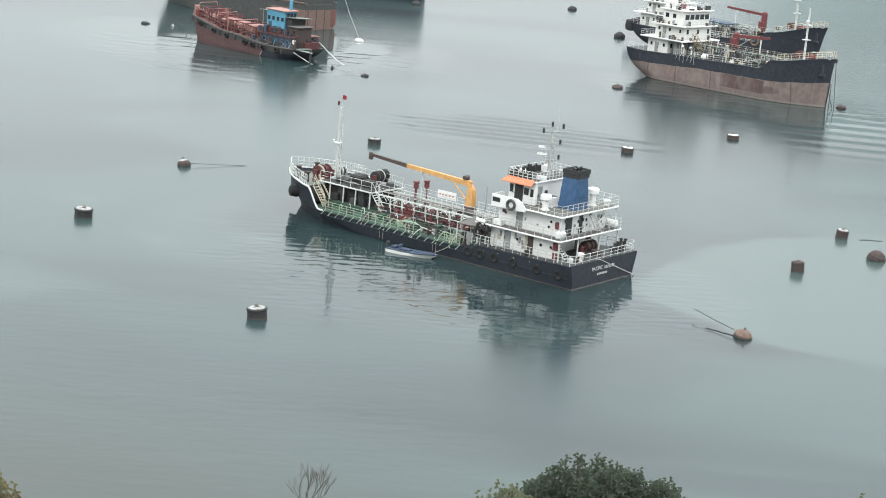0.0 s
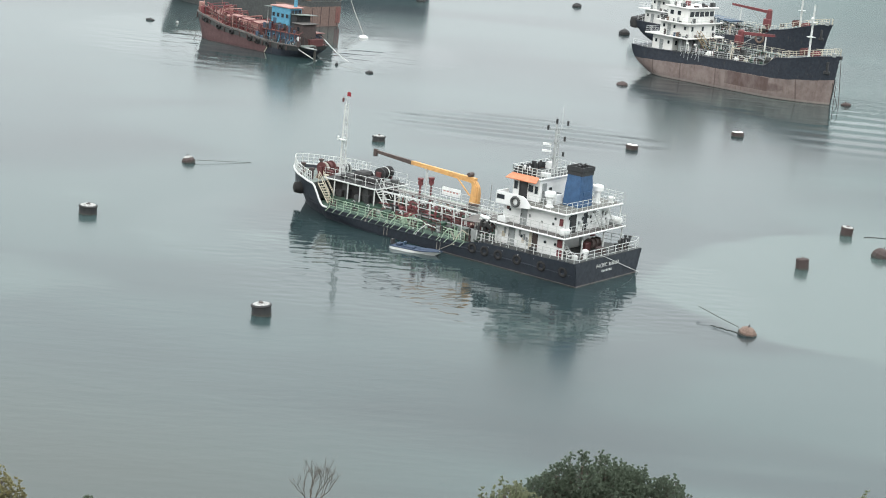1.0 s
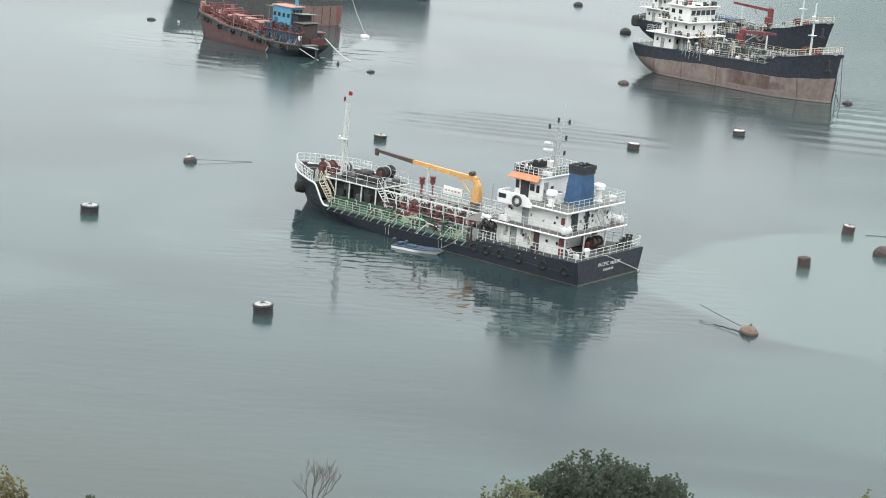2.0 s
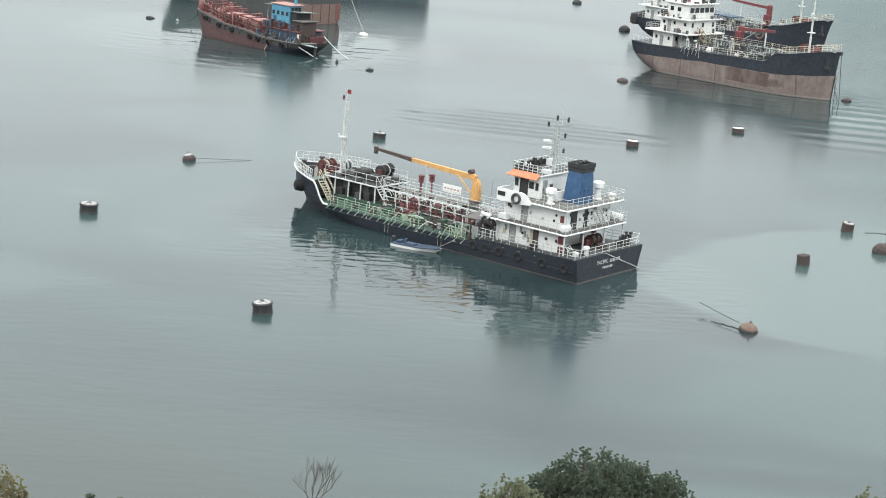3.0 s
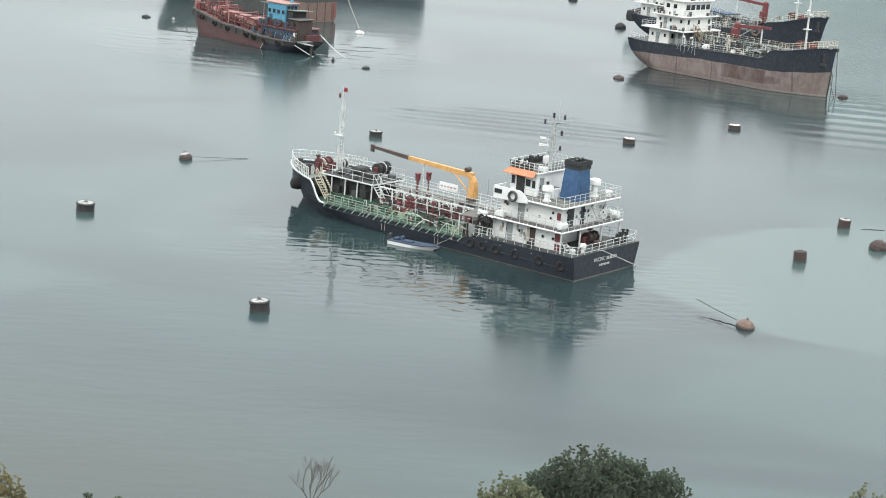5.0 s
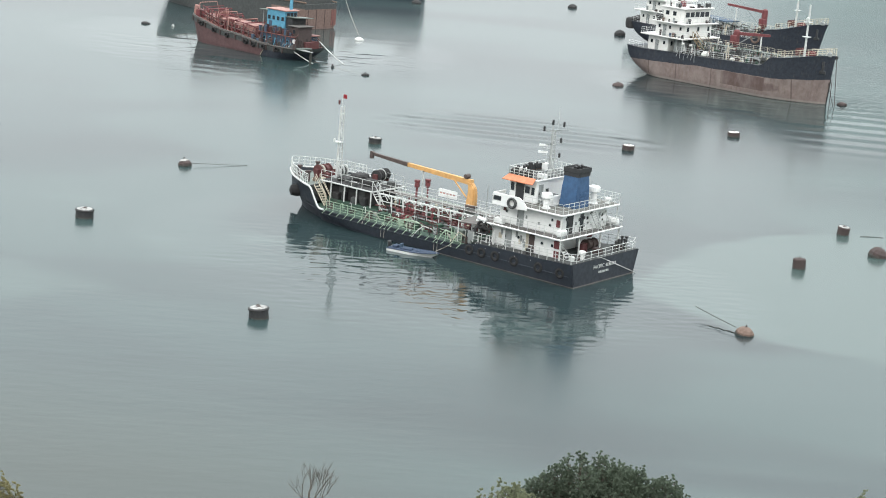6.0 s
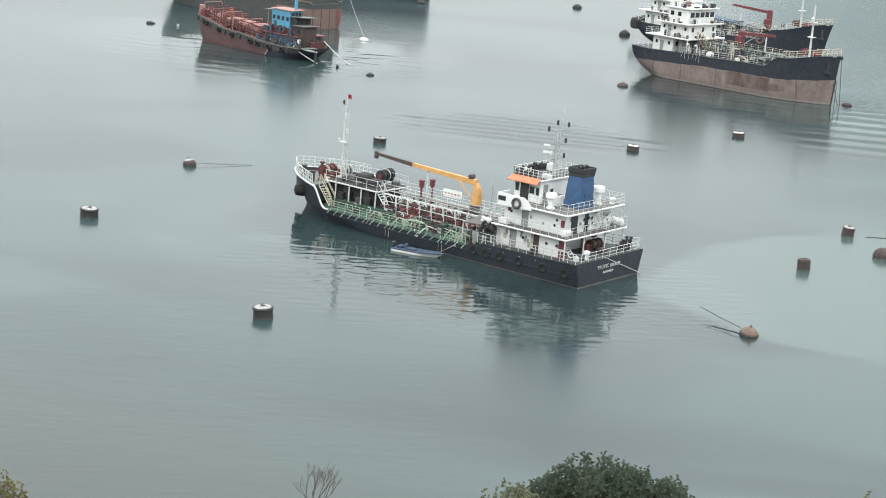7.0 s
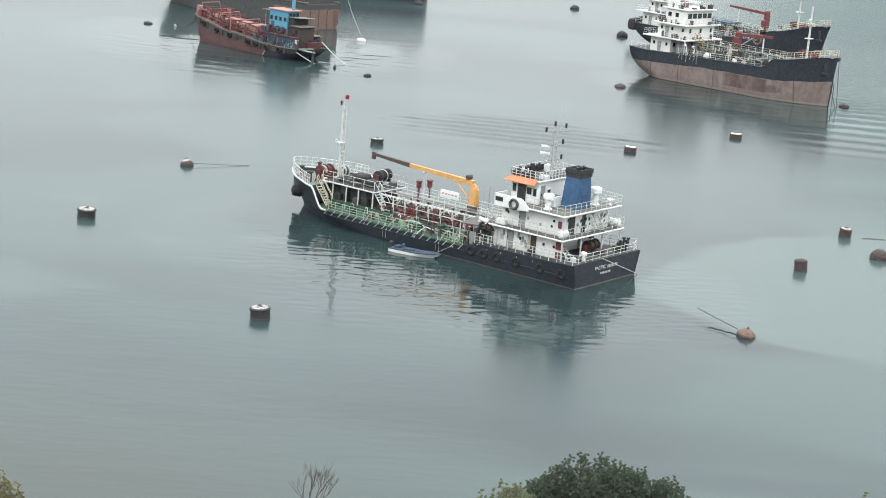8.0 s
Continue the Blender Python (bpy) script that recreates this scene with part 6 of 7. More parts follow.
    for y, dz in ((2.7, 0.6), (2.2, 0.9), (1.9, 1.8), (-2.5, 1.0)):
        part("cargo_pipe", path(B(), [(x, y, BS((x + 2.6) / 27.2) + dz) for x in (7.5, 11, 15, 18, 21.5)], 0.11, 6), M["maroon" if dz < 1 else "red"], barge)
    for x in (10.2, 13.0, 16.4, 19.2):
        zb = BS((x + 2.6) / 27.2)
        part("portal_frame", path(B(), [(x, 2.9, zb), (x, 2.9, zb + 2.0), (x, -2.6, zb + 2.0), (x, -2.6, zb)], 0.1, 6), M["red"], barge)
    for i in range(46):
        x, y = rng.uniform(7.0, 22.5), rng.uniform(-2.8, 3.0)
        zb = BS((x + 2.6) / 27.2)
        w = rng.uniform(0.4, 1.0)
        part("deck_gear", box(B(), x - w / 2, x + w / 2, y - 0.3, y + 0.3, zb, zb + rng.uniform(0.4, 2.0), 0.06), M[rng.choice(("red", "maroon", "deck_pink", "deck_red", "rust"))], barge)
    for i in range(9):
        x = 8.2 + 1.7 * i
        zb = BS((x + 2.6) / 27.2)
        part("cross_pipe", path(B(), [(x, 2.7, zb + 0.9), (x, 2.3, zb + 1.9 + 0.2 * (i % 3)), (x + 0.3, -1.8, zb + 1.9 + 0.2 * (i % 3)), (x + 0.3, -2.4, zb + 0.6)], 0.075, 5), M[("maroon", "red", "deck_pink")[i % 3]], barge)
        part("hand_post", tube(B(), (x + 0.7, 2.95, zb), (x + 0.7, 2.95, zb + 1.5), 0.05, n=5), M["drift"], barge)
    for dz in (0.8, 1.45):
        part("hand_line", path(B(), [(x, 2.95, BS((x + 2.6) / 27.2) + dz) for x in (7.5, 11, 15, 18, 22)], 0.035, 5), M["drift"], barge)
    drum = part("chain_drum", lathe(B(), [(0.4, 0), (0.4, 0.9), (0.3, 1.0)], 12, Matrix.Translation((20.9, 1.9, BS(0.9)))), M["deck_pink"], barge)
    # lower blue deckhouse and the light blue wheelhouse
    lower = house(barge, "deckhouse", -1.4, 6.0, -2.9, 3.0, 1.7, 3.7, M["slate"], "dull blue lower deckhouse")
    for k in range(5):
        window(lower, -0.4 + 1.35 * k, 3.0, 2.9, 0.45, 0.5, "y", 0.05, M["skyblue"])
    part("deck_slab", box(B(), -1.8, 6.4, -3.2, 3.3, 3.7, 3.85, 0.03), M["deck_red"], barge)
    wheel = house(barge, "wheelhouse", 1.6, 5.8, -0.9, 1.9, 3.85, 7.5, M["skyblue"], "light blue wheelhouse")
    for k in range(4):
        window(wheel, 2.1 + 1.05 * k, 1.9, 6.2, 0.5, 0.55, "y", 0.05, M["slate"])
    for k in range(3):
        window(wheel, 1.6, -0.4 + 0.8 * k, 6.9, 0.6, 0.6, "x", -0.05, M["slate"])
    ship_door(wheel, 4.9, 1.9, 3.9, material=M["slate"])
    part("wheelhouse_roof", box(B(), 1.3, 6.0, -1.1, 2.1, 7.5, 7.68, 0.04), M["deck_pink"], barge, "salmon pink wheelhouse roof")
    part("funnel", lathe(B(), [(0.3, 7.6), (0.3, 9.2), (0.35, 9.3)], 12, Matrix.Translation((2.4, -0.2, 0))), M["skyblue"], barge)
    part("dark_annex", box(B(), 0.2, 1.6, -1.6, 1.6, 3.85, 6.5, 0.05), M["black"], barge)
    part("awning", boxm(pose(0.6, -0.4, 6.6, 3, 2, 0), -1.6, 1.2, -1.8, 2.2, -0.05, 0.05), M["deck_grey"], barge, "grey stern awning")
    part("awning", boxm(pose(7.4, -1.0, 7.0, 3, 2, 0), -1.4, 1.6, -1.6, 1.6, -0.05, 0.05), M["deck_grey"], barge)
    for x, y in ((8.6, 0.0), (8.6, -2.6)):
        part("awning_post", tube(B(), (x, y, 1.9), (x, y, 6.9), 0.06), M["grey"], barge)
    part("stern_box", box(B(), -2.6, -1.5, -2.2, 1.0, 1.8, 3.0, 0.06), M["maroon"], barge)
    for i in range(9):
        y = -2.6 + 0.62 * i
        part("stern_rack", path(B(), [(-2.5, y, 1.9), (-2.4, y, 3.0 + 0.2 * (i % 3)), (-1.6, y, 3.5)], 0.08, 5), M[("maroon", "rust", "black")[i % 3]], barge)
    part("stern_platform", box(B(), -3.6, -2.2, 0.4, 3.4, 2.0, 2.12, 0.03), M["deck_grey"], barge)
    part("fridge", box(B(), -1.95, -1.5, 2.5, 3.0, 2.0, 3.4, 0.03), M["white"], barge, "white cabinet on deck")
    for i in range(30):
        x, y = rng.uniform(-2.9, 7.5), rng.uniform(3.1, 3.6)
        zb = BS(max(0, (x + 2.6) / 27.2))
        h = rng.uniform(0.3, 1.1)
        part("deck_gear", box(B(), x - 0.3, x + 0.3, y - 0.15, y + 0.15, zb, zb + h, 0.04), M[rng.choice(("slate", "black", "slate", "rust", "deck_dark"))], barge)
    for i in range(9):
        x = -2.7 + 1.1 * i
        part("stern_frame", path(B(), [(x, 3.4, 1.9), (x + 0.2, 3.4, 3.9), (x + 0.2, 2.6, 4.3)], 0.07, 5), M["maroon"], barge)
    railing(barge, [(-1.7, 3.2, 3.85), (6.3, 3.2, 3.85)], 0.9, 1.0, M["maroon"])
    railing(barge, [(-2.3, 2.6, 1.95), (-2.3, -2.6, 1.95)], 1.0, 0.9, M["rust"])
    for i in range(48):
        x, y = rng.uniform(-1.6, 6.2), rng.uniform(1.9, 3.2)
        part("deck_clutter", box(B(), x - 0.2, x + 0.2, y - 0.2, y + 0.2, 3.85, 3.85 + rng.uniform(0.3, 1.2), 0.04), M[rng.choice(("maroon", "rust", "slate", "black", "slate", "deck_dark"))], barge)
    part("stern_line", path(B(), [(-1.2, 3.5, 2.3), (-2.6, 3.2, 1.4), (-4.6, 2.4, 0.4), (-5.4, 1.8, -0.05)], 0.085, 5), M["rail"], barge)
    part("stern_line", path(B(), [(-2.4, -2.4, 3.0), (-4.0, -2.6, 1.9), (-6.0, -3.0, 0.6), (-7.6, -3.2, -0.05)], 0.085, 5), M["rail"], barge)


barge_parts()


# ---- the brown ship behind the barge, and the dark hull beyond ----
def plain_ship(m, length, beam, sheer, lower, upper, label, stern_part=1.0, name="cargo_ship"):
    ship = thing(name, m, label, "ship")
    h = Hull(length, beam, sheer, rake=3.0, full=0.75, stern_taper=0.03)
    part("hull_bottom", h.shell(lambda s: -1.0, lambda s: sheer(s) * 0.8, 5, 0.0, stern_part), lower, ship)
    if stern_part < 1:
        part("bow_hull", h.shell(lambda s: -1.0, lambda s: sheer(s) * 0.8, 5, stern_part, 1.0), upper, ship, "dark painted forward hull")
    part("hull", h.shell(lambda s: sheer(s) * 0.8, sheer, 2), upper, ship)
    part("main_deck", h.deck(0.3, length - 1.0, lambda s: sheer(s) + 0.03), M["deck_dark"], ship)
    for side in (1, -1):
        part("bulwark", path(B(), [h.edge(s / 50, 0.05, 0.3, side) for s in range(0, 51)], 0.16, 5), M["rustlight"], ship)
        railing(ship, [h.edge(s / 50, 0.15, 0.3, side) for s in range(1, 48, 3)], 1.0, 1.6, M["rust"])
    return ship, h


back_ship, BK = plain_ship(pose(-25.6, 340.1, 0, 0, 0, 140), 46.0, 8.4, steps_fn([(0, 4.6), (0.5, 4.2), (1, 6.5)]), M["brown"], M["deck_dark"], "brown weathered ship hull lying behind the barge", 0.2)
for k, y in enumerate((-3.2, -1.0, 1.2, 3.4)):
    part("plate_seam", box(B(), -0.05, 0.0, y - 0.05, y + 0.05, 0.1, 3.6), M["rustpatch"], back_ship)
part("stern_panel", box(B(), -0.05, 0.0, -4.0, -2.7, 0.6, 3.5), M["deck_red"], back_ship)
house(back_ship, "deckhouse", 0.8, 11.0, -3.5, 3.5, 4.3, 8.6, M["deck_dark"])
for k in range(4):
    window(back_ship, 2.4 + 2.2 * k, 3.5, 6.2, 0.6, 0.6)
far_ship, FS = plain_ship(pose(-8.4, 418.0, 0, 0, 0, 176), 60.0, 11.0, steps_fn([(0, 9.6), (1, 10.0)]), M["hull_far"], M["hull_far"], "long dark hull moored far off")


# ---- buoys ----
def drum_buoy(x, y, r, h, look_mat, top_mat, tilt, turn, label, pad=True):
    b = thing("mooring_buoy", pose(x, y, 0, tilt * math.cos(turn), tilt * math.sin(turn), math.degrees(turn)), label, "buoy", "mooring buoys")
    n = 24
    part("drum", lathe(B(), [(r * 0.9, -0.7), (r, -0.6), (r, h * 0.30), (r * 1.01, h * 0.32), (r * 1.01, h * 0.38), (r, h * 0.40), (r, h - 0.1), (r * 0.96, h)], n), look_mat, b, smooth=False)
    part("fender_band", ring(B(), Matrix.Translation((0, 0, h - 0.10)), r + 0.01, 0.07 if pad else 0.03, n, 6), M["rubber"] if pad else look_mat, b)
    part("weed_band", lathe(B(), [(r + 0.012, -0.5), (r + 0.02, 0.0), (r + 0.012, 0.16)], n), M["darkrope"], b, "dark wet weed band")
    part("top_plate", lathe(B(), [(r * 0.86, h), (r * 0.86, h + 0.03), (r * 0.2, h + 0.09)], n), top_mat, b, "bleached top plate")
    eye = part("mooring_eye", ring(B(), pose(0.05, 0, h + 0.12, 90, 0, 40), 0.12, 0.04, 12, 6), M["rust"], b)
    part("eye_base", box(B(), -0.2, 0.2, -0.12, 0.12, h + 0.05, h + 0.12), M["rust"], b)
    return b


DARK, RUSTY, WHITE = ("dark rubber-clad drum mooring buoy with a bleached top", "rusty steel drum mooring buoy standing upright in the water", "drum mooring buoy with white top and rusty sides")
drums = [
    drum_buoy(-14.05, 141.4, 0.80, 0.86, M["black"], M["birds"], 5, 2.4, DARK),
    drum_buoy(-34.48, 171.4, 0.86, 0.84, M["black"], M["birds"], 2, 0.4, DARK),
    drum_buoy(-9.11, 224.9, 0.80, 0.66, M["black"], M["birds"], 2, 1.4, DARK),
    drum_buoy(23.64, 235.3, 0.80, 0.64, M["rust"], M["white_old"], 2, 0.9, WHITE, False),
    drum_buoy(40.12, 253.9, 0.86, 0.62, M["rust"], M["white_old"], 2, 2.1, WHITE, False),
    drum_buoy(35.63, 175.0, 0.64, 0.98, M["rust"], M["rust"], -4, 0.6, RUSTY, False),
    drum_buoy(43.52, 192.9, 0.66, 0.90, M["rust"], M["birds"], 5, 3.6, RUSTY, False),
]


def cone_buoy(x, y, r, mat, top, label, tilt=8, turn=0.0, h=0.75):
    b = thing("mooring_buoy", pose(x, y, 0, tilt * math.cos(turn), tilt * math.sin(turn), math.degrees(turn)), label, "buoy", "mooring buoys")
    part("float_body", lathe(B(), [(r * 0.5, -0.6), (r * 0.95, -0.1), (r, 0.1), (r * 0.98, h * 0.45), (r * 0.72, h * 0.82), (r * 0.42, h)], 8), mat, b)
    part("weed_band", lathe(B(), [(r * 0.9, -0.3), (r * 1.03, -0.02), (r * 1.02, 0.14)], 8), M["darkrope"], b, "dark wet weed band")
    part("cap", lathe(B(), [(r * 0.74, h * 0.81), (r * 0.45, h + 0.01), (r * 0.15, h + 0.07)], 9), top, b)
    part("mooring_eye", ring(B(), pose(0, 0, h + 0.16, 90, 0, 30), 0.12, 0.035, 10, 5), M["rust"], b)
    return b


OLD = "old rust-orange barrel buoy with a mooring rope on the water"
cones = [
    cone_buoy(26.38, 148.5, 0.80, M["rustlight"], M["rustlight"], OLD, 8, 0.5, 0.62),
    cone_buoy(-29.27, 200.7, 0.78, M["rust"], M["birds"], OLD, 12, 2.2, 0.68),
    cone_buoy(45.15, 183.2, 0.98, M["rust"], M["rust"], "rusty can buoy lying tilted in the water", 16, 3.9, 0.95),
]


def rope(name, pts, r, mat, label):
    ob = new(name, mesh_of(name, path(B(), pts, r, 6), mat))
    return tagged(ob, label, "rope")


rope("mooring_rope", [(25.7, 149.0, 0.45), (24.25, 151.40, 0.56), (22.8, 153.8, 0.75)], 0.032, M["darkrope"], "dark taut mooring rope running from an old buoy")
# Thin strand laid where the taut rope's broken reflection shows.
rope("mooring_rope", [(25.6, 148.7, 0.03), (25.1, 149.3, 0.04), (24.8, 149.3, 0.02), (24.4, 149.9, 0.04), (24.1, 149.9, 0.02), (23.7, 150.4, 0.03), (23.4, 150.5, -0.02)], 0.032, M["darkrope"], "dark wavy strand drawn for the taut mooring rope's reflection")
rope("mooring_rope", [(-28.6, 200.8, 0.30), (-26.6, 201.7, 0.20), (-24.6, 202.6, 0.10), (-22.6, 203.6, 0.03)], 0.026, M["darkrope"], "dark rope floating from a small rusty buoy")
rope("mooring_rope", [(45.4, 192.6, 0.03), (46.4, 192.9, 0.04), (47.9, 192.9, 0.03)], 0.03, M["darkrope"], "dark rope floating beside a drum buoy")


def small_float(x, y, w, h, mat, label, name="mooring_float"):
    b = thing(name, pose(x, y, 0, 6, 4, 37 * x), label, "buoy", "small floats")
    part("float_body", lathe(B(), [(w * 0.35, -0.4), (w * 0.5, -0.05), (w * 0.5, h * 0.4), (w * 0.36, h * 0.75), (w * 0.15, h)], 9), mat, b)
    part("float_eye", ring(B(), pose(0, 0, h + 0.08, 90, 0, 20), 0.1, 0.03, 8, 5), M["rust"], b)
    return b


floats = [
    small_float(-13.82, 284.0, 1.3, 0.34, M["rubber"], "small black mooring float"),
    small_float(-17.49, 328.0, 1.7, 0.5, M["white_old"], "aged white mooring float on a long rope"),
    small_float(-55.83, 326.0, 1.7, 0.38, M["rubber"], "small dark mooring float"),
    small_float(-50.82, 325.2, 0.55, 0.45, M["birds"], "small white round mooring float"),
    small_float(-19.43, 289.7, 0.5, 0.4, M["rubber"], "small black mooring float"),
    small_float(26.98, 296.3, 1.9, 0.55, M["rust"], "small dark rusty mooring float"),
    small_float(33.18, 372.0, 2.3, 1.1, M["rubber"], "dark weedy mooring float"),
    small_float(63.63, 295.5, 1.7, 0.5, M["rust"], "small dark rusty mooring float"),
    small_float(26.03, 421.0, 2.2, 0.9, M["rubber"], "dark mooring float far out"),
    small_float(55.0, 430.0, 2.2, 0.9, M["rubber"], "dark mooring float far out"),
    small_float(-9.4, 402.0, 2.2, 0.8, M["rubber"], "dark mooring float far out"),
]
rope("mooring_rope", [(-17.6, 328.6, 0.6), (-20.5, 345.0, 2.8), (-23.5, 362.0, 6.0), (-26.0, 410.0, 8.0)], 0.045, M["rope"], "long pale mooring rope up from a float")
rope("mooring_rope", [(-45.0, 312.9, 4.1), (-46.6, 318.5, 1.9), (-48.5, 323.2, 0.3), (-50.0, 325.0, 0.02)], 0.04, M["darkrope"], "thin dark rope from a barge bow to a float")
rope("mooring_rope", [(-14.3, 284.0, 0.2), (-19.0, 289.5, 0.06), (-21.4, 293.0, 0.05)], 0.014, M["rope"], "dark floating rope between small floats")


# ---- trees on the hillside ----
def ground_z(y):
    prof = [(-900, 60), (-60, 44), (-8, 39.2), (4, 38.7), (9, 33), (20, 25), (35, 17), (55, 9), (75, 2), (88, -2)]
    for (a, za), (b, zb) in zip(prof, prof[1:]):
        if a <= y <= b:
            return za + (zb - za) * (y - a) / (b - a)
    return 0.0


def leaf_quads(verts, faces, rng, c, out, size, n):
    """A tuft of leaves about c that open round the way out."""
    out = out.normalized()
    side = out.orthogonal().normalized()
    for i in range(n):
        a = rng.uniform(0, 6.283)
        lean = rng.uniform(0.15, 1.0)
        d = (out * math.cos(lean) + (side * math.cos(a) + out.cross(side) * math.sin(a)) * math.sin(lean)).normalized()
        w = d.cross(Vector((rng.uniform(-1, 1), rng.uniform(-1, 1), rng.uniform(-1, 1)))).normalized()
        s = size * rng.uniform(0.6, 1.25)
        p = c + d * s * 0.15
        k = len(verts)
        nrm = d.cross(w)
        verts += [p, p + d * s * 0.5 + w * s * 0.27 + nrm * s * 0.05, p + d * s, p + d * s * 0.5 - w * s * 0.27 + nrm * s * 0.05]
        faces.append((k, k + 1, k + 2, k + 3))


def leafy_tree(x, y, top, lobes, size, leaf, label, per=9, density=1.0, seed=1, category="tree"):
    """Trunk, limbs to each lobe of the crown, and leaf tufts on twigs over the lobes."""
    rng = random.Random(seed)
    z0 = ground_z(y) - 0.3
    tree = thing("tree", pose(x, y, z0), label, category)
    hh = top - z0
    bm = B()
    tube(bm, (0, 0, 0), (0.1, 0, hh * 0.35), 0.26, 0.2, 9)
    tube(bm, (0.1, 0, hh * 0.35), (0.0, 0.1, hh * 0.62), 0.2, 0.13, 9)
    part("trunk", bm, M["bark"], tree)
    verts, faces = [], []
    for lx, ly, dz, rx, rz in lobes:
        c = Vector((lx, ly, hh - dz))
        limbs = B()
        tube(limbs, (0.05, 0.05, hh * 0.45), c - Vector((0, 0, rz * 0.6)), 0.1, 0.04, 6)
        count = int(95 * rx * rx * density)
        for i in range(count):
            v = Vector((rng.gauss(0, 1), rng.gauss(0, 1), rng.gauss(0, 1) + 0.35)).normalized()
            k = rng.uniform(0.62, 1.0) if rng.random() < 0.75 else rng.uniform(0.3, 0.7)
            bump = 1 + 0.16 * noise.noise(Vector((v.x * 2.5 + lx, v.y * 2.5, v.z * 2.5 + seed)))
            p = c + Vector((v.x * rx, v.y * rx, v.z * rz)) * k * bump
            if i % 6 == 0:
                tube(limbs, c + (p - c) * 0.35, p, 0.018, 0.006, 4)
            leaf_quads(verts, faces, rng, p, v + Vector((0, 0, 0.9)), size, per)
            if rx > 0.25 and k > 0.85 and rng.random() < 0.2:
                for q in range(3):
                    leaf_quads(verts, faces, rng, p + Vector((rng.uniform(-0.04, 0.04), rng.uniform(-0.04, 0.04), size * (0.8 + q))), Vector((0, 0, 1)), size, per)
        part("limb", limbs, M["bark"], tree)
    me = bpy.data.meshes.new("crown")
    me.from_pydata([tuple(v) for v in verts], [], faces)
    me.materials.append(leaf)
    crown = new("crown", me)
    crown.parent = tree
    return tree


leafy_tree(5.68, 56.0, 20.70, [(0.05, 0, 1.2, 1.35, 0.95), (0.65, 0.1, 1.2, 1.1, 0.95), (-1.3, 0.2, 1.85, 1.1, 0.95), (1.3, 0.1, 1.5, 1.1, 0.95), (2.4, 0, 1.7, 0.9, 0.85), (0.4, -0.6, 2.0, 1.5, 1.1), (-2.0, 0, 2.3, 0.9, 0.8), (0.3, 0.3, 2.9, 2.6, 1.4), (0.2, -0.3, 1.9, 1.2, 1.0), (2.3, 0.1, 1.2, 0.62, 0.62), (1.35, 0.1, 0.95, 0.55, 0.5), (-1.5, 0.1, 1.35, 0.5, 0.5), (-1.1, 0.0, 0.85, 0.45, 0.5)] + [(tx - 5.68, 0.1 * (i % 3), 20.70 - tz + 0.38, 0.20, 0.36) for i, (tx, tz) in enumerate(((4.79, 20.77), (5.2, 20.87), (5.80, 20.87), (5.97, 20.8), (4.36, 20.4), (6.58, 20.51), (6.9, 20.35), (7.15, 20.41), (8.26, 20.26), (7.7, 20.2), (4.0, 19.95), (3.67, 19.6)))], 0.078, M["leaf"], "dense dark green broadleaf tree on the slope", per=14, density=6.2, seed=3)
leafy_tree(2.80, 53.0, 20.84, [(0.0, 0, 0.75, 0.6, 0.55), (-0.6, 0, 1.15, 0.55, 0.5), (0.45, 0, 1.0, 0.65, 0.6), (-0.1, 0, 1.5, 1.0, 0.6)], 0.09, M["leaf_light"], "small yellow-green bush-like tree beside a dark one", per=9, density=4.5, seed=5)
leafy_tree(-10.9, 45.0, 22.62, [(-0.3, 0, 0.65, 0.75, 0.6), (0.3, 0, 1.0, 0.5, 0.5), (-0.8, 0, 1.2, 0.8, 0.7)], 0.07, M["leaf_olive"], "olive-yellow feathery tree at the slope's edge", per=10, density=6.0, seed=8)
leafy_tree(13.0, 50.0, 22.35, [(-0.05, 0, 0.55, 0.42, 0.45), (0.45, 0, 0.6, 0.4, 0.45), (-0.35, 0, 0.75, 0.3, 0.35)], 0.11, M["leaf_light"], "small pale green tree with a few top shoots", per=6, density=2.4, seed=9)


def conifer(x, y, top, label, r=0.5, seed=2):
    rng = random.Random(seed)
    z0 = ground_z(y) - 0.3
    t = thing("tree", pose(x, y, z0), label, "tree")
    hh = top - z0
    part("trunk", tube(B(), (0, 0, 0), (0, 0, hh), 0.16, 0.012, 7), M["bark"], t)
    verts, faces = [], []
    for k in range(14):
        zz = hh - 0.1 - k * 0.28
        for a in range(7):
            ang = a * 0.9 + k * 0.5
            ll = min(1.6, 0.12 + r * 0.28 * k)
            for j in range(6):
                p = Vector((math.cos(ang) * ll * j / 6, math.sin(ang) * ll * j / 6, zz + 0.05 * j / 6))
                leaf_quads(verts, faces, rng, p, Vector((math.cos(ang), math.sin(ang), 0.3)), 0.11, 4)
    me = bpy.data.meshes.new("crown")
    me.from_pydata([tuple(v) for v in verts], [], faces)
    me.materials.append(M["leaf"])
    c = new("crown", me)
    c.parent = t
    return t


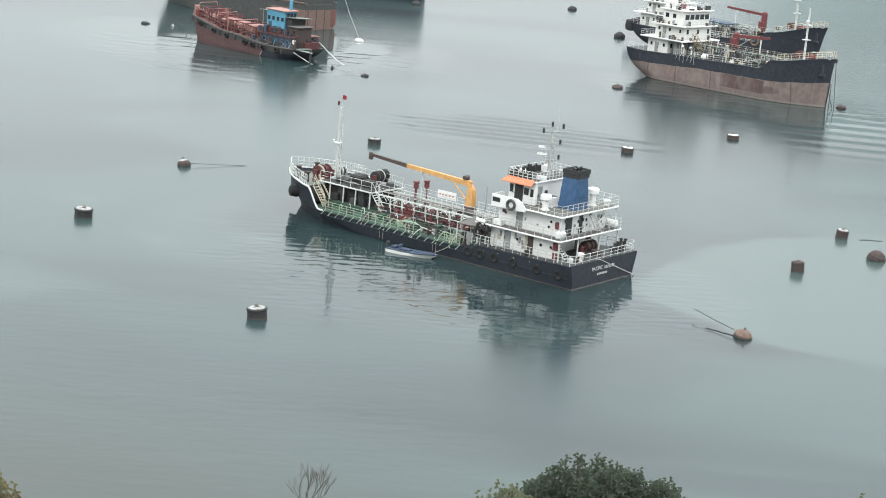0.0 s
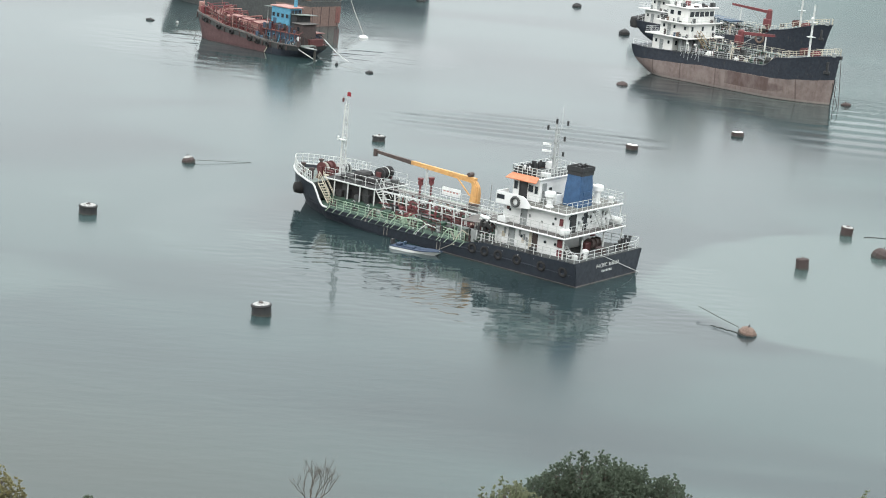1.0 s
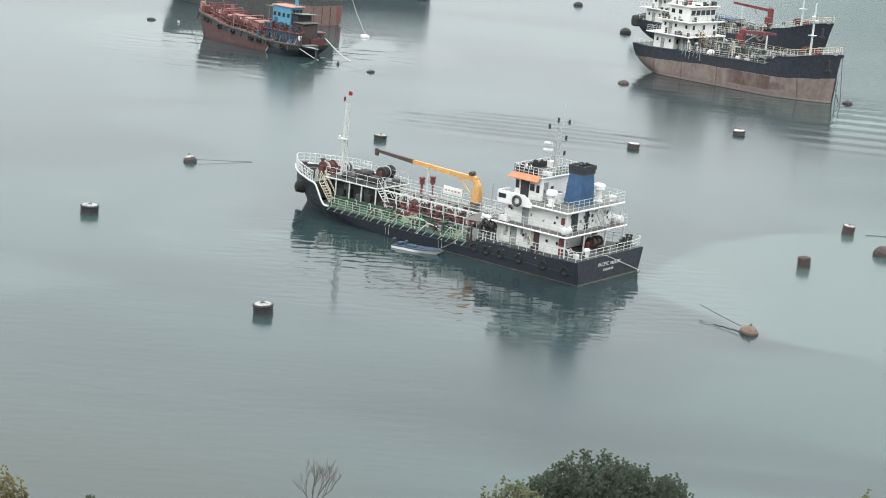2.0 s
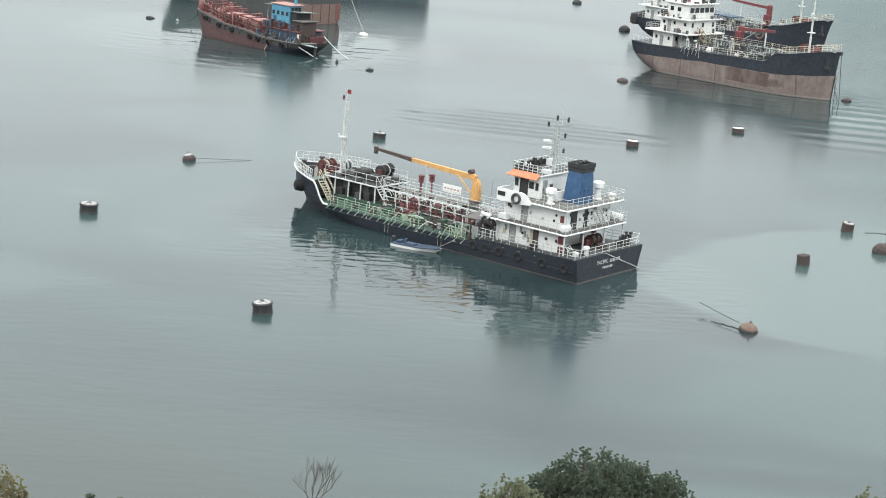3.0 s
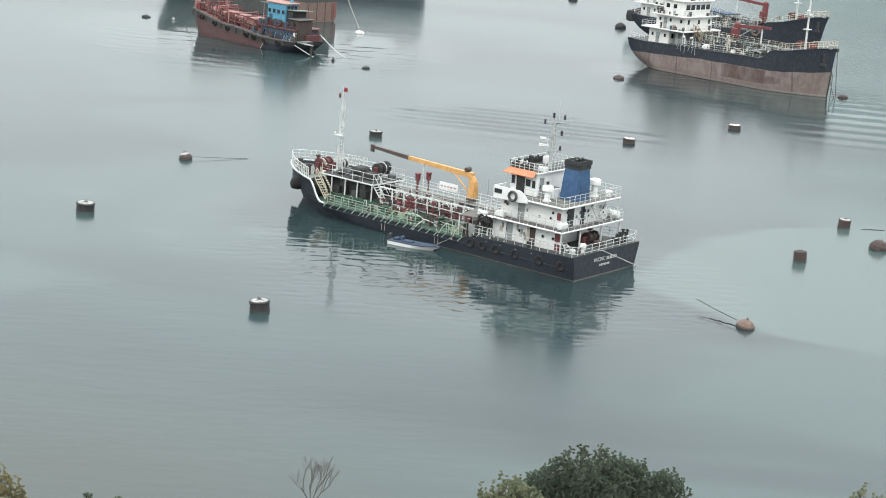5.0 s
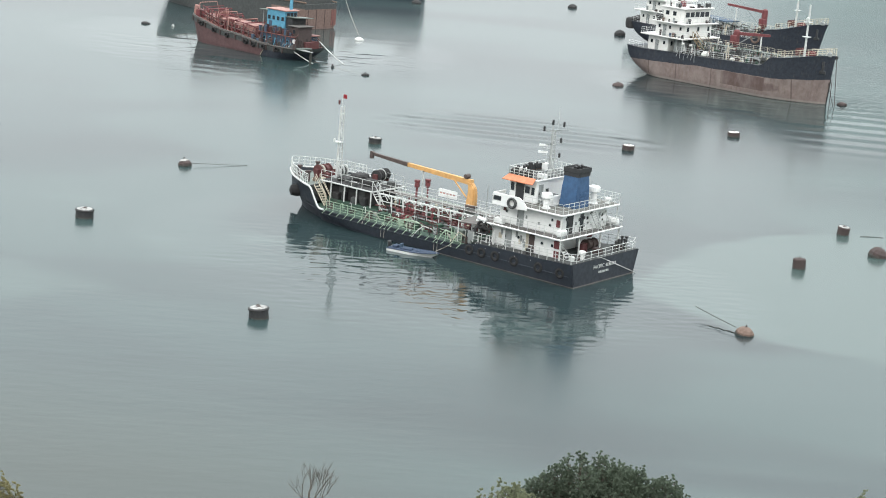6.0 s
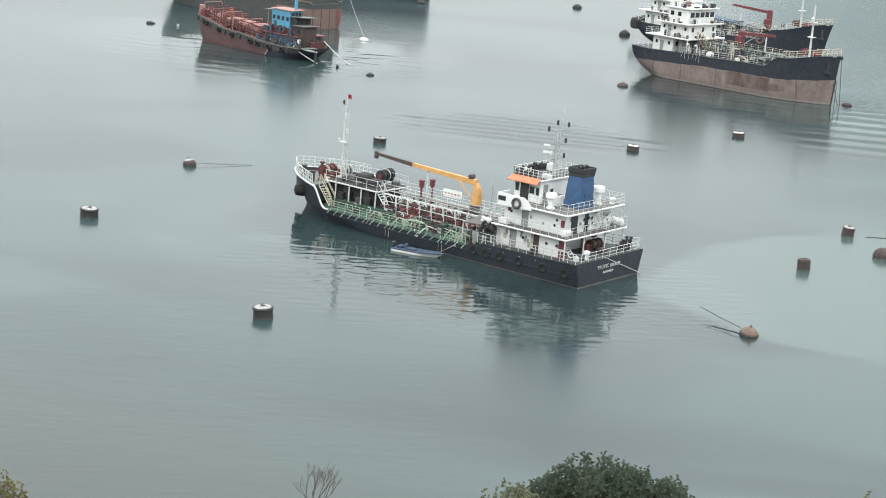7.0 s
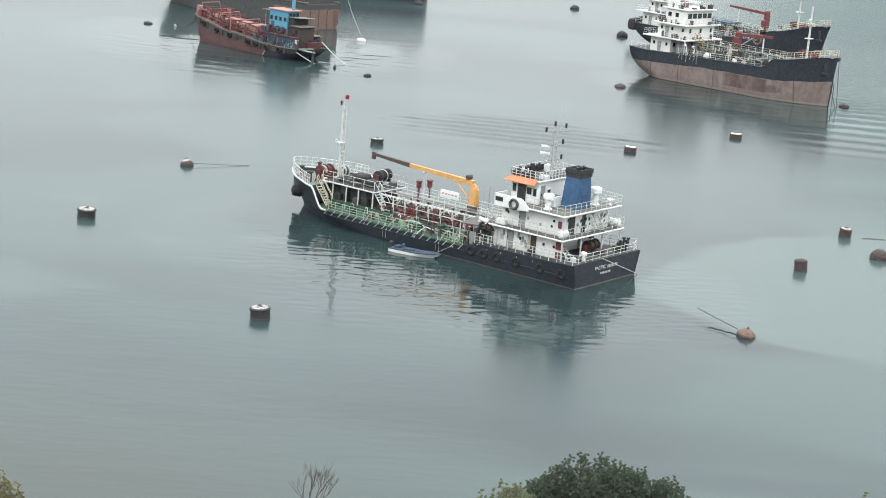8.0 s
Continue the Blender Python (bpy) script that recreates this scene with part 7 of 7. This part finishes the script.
conifer(-11.62, 60.0, 16.12, "young conifer whose tip rises over the slope")
conifer(-10.55, 60.0, 16.05, "slender conifer whose tip rises over the slope", 0.3, 4)
conifer(-8.6, 60.0, 15.95, "slender conifer with a flat tip on the slope", 0.5, 6)
conifer(-7.5, 60.0, 15.95, "slender conifer with a flat tip on the slope", 0.5, 7)


def bare_tree(x, y, top, seed=4):
    rng = random.Random(seed)
    z0 = ground_z(y) - 0.3
    t = thing("tree", pose(x, y, z0), "leafless tree with thin upright twigs", "tree")
    hh = top - z0
    bm = B()
    tube(bm, (0, 0, 0), (0.02, 0, hh - 1.9), 0.09, 0.035, 8)
    part("trunk", bm, M["bark"], t)
    def grow(tw, p, d, length, r, level):
        q = p + d * length
        tube(tw, p, q, r, r * 0.65, 5)
        if level == 0:
            return
        for i in range(rng.choice((2, 3, 3))):
            a = rng.uniform(0.25, 0.65)
            side = Vector((rng.uniform(-1, 1), rng.uniform(-0.6, 0.6), 0.1)).normalized()
            nd = (d * math.cos(a) + side * math.sin(a) + Vector((0, 0, 0.22))).normalized()
            grow(tw, p + d * length * rng.uniform(0.45, 1.0), nd, length * rng.uniform(0.62, 0.85), r * 0.62, level - 1)

    for sx in (-0.6, -0.15, 0.25, 0.7):
        tw = B()
        grow(tw, Vector((0.02, 0, hh - 1.95)), Vector((sx, rng.uniform(-0.2, 0.2), 1.0)).normalized(), 0.62, 0.017, 4)
        part("branch", tw, M["bark"], t)
    return t


bare_tree(-3.15, 50.0, 22.35)


def motions():
    walk(water, [(0.0, pose(0, 0, 0)), (4.0, pose(0.9, -0.6, 0)), (8.0, pose(1.8, -1.2, 0))])
    base = flag.matrix_basis.copy()
    walk(flag, [(k * 0.5, base @ pose(0, 0, 0, 0, 0, 222 + 14 * math.sin(k * 1.7) + 6 * math.sin(k * 3.1))) for k in range(17)])
    for i, b in enumerate(drums + cones + [boat]):
        m = b.matrix_basis.copy()
        walk(b, [(k * 1.0, Matrix.Translation((0, 0, 0.02 * math.sin(k * 1.9 + i))) @ m @ pose(0, 0, 0, 0.8 * math.sin(k * 1.6 + 2 * i), 0.6 * math.cos(k * 1.3 + i), 0)) for k in range(9)])


motions()
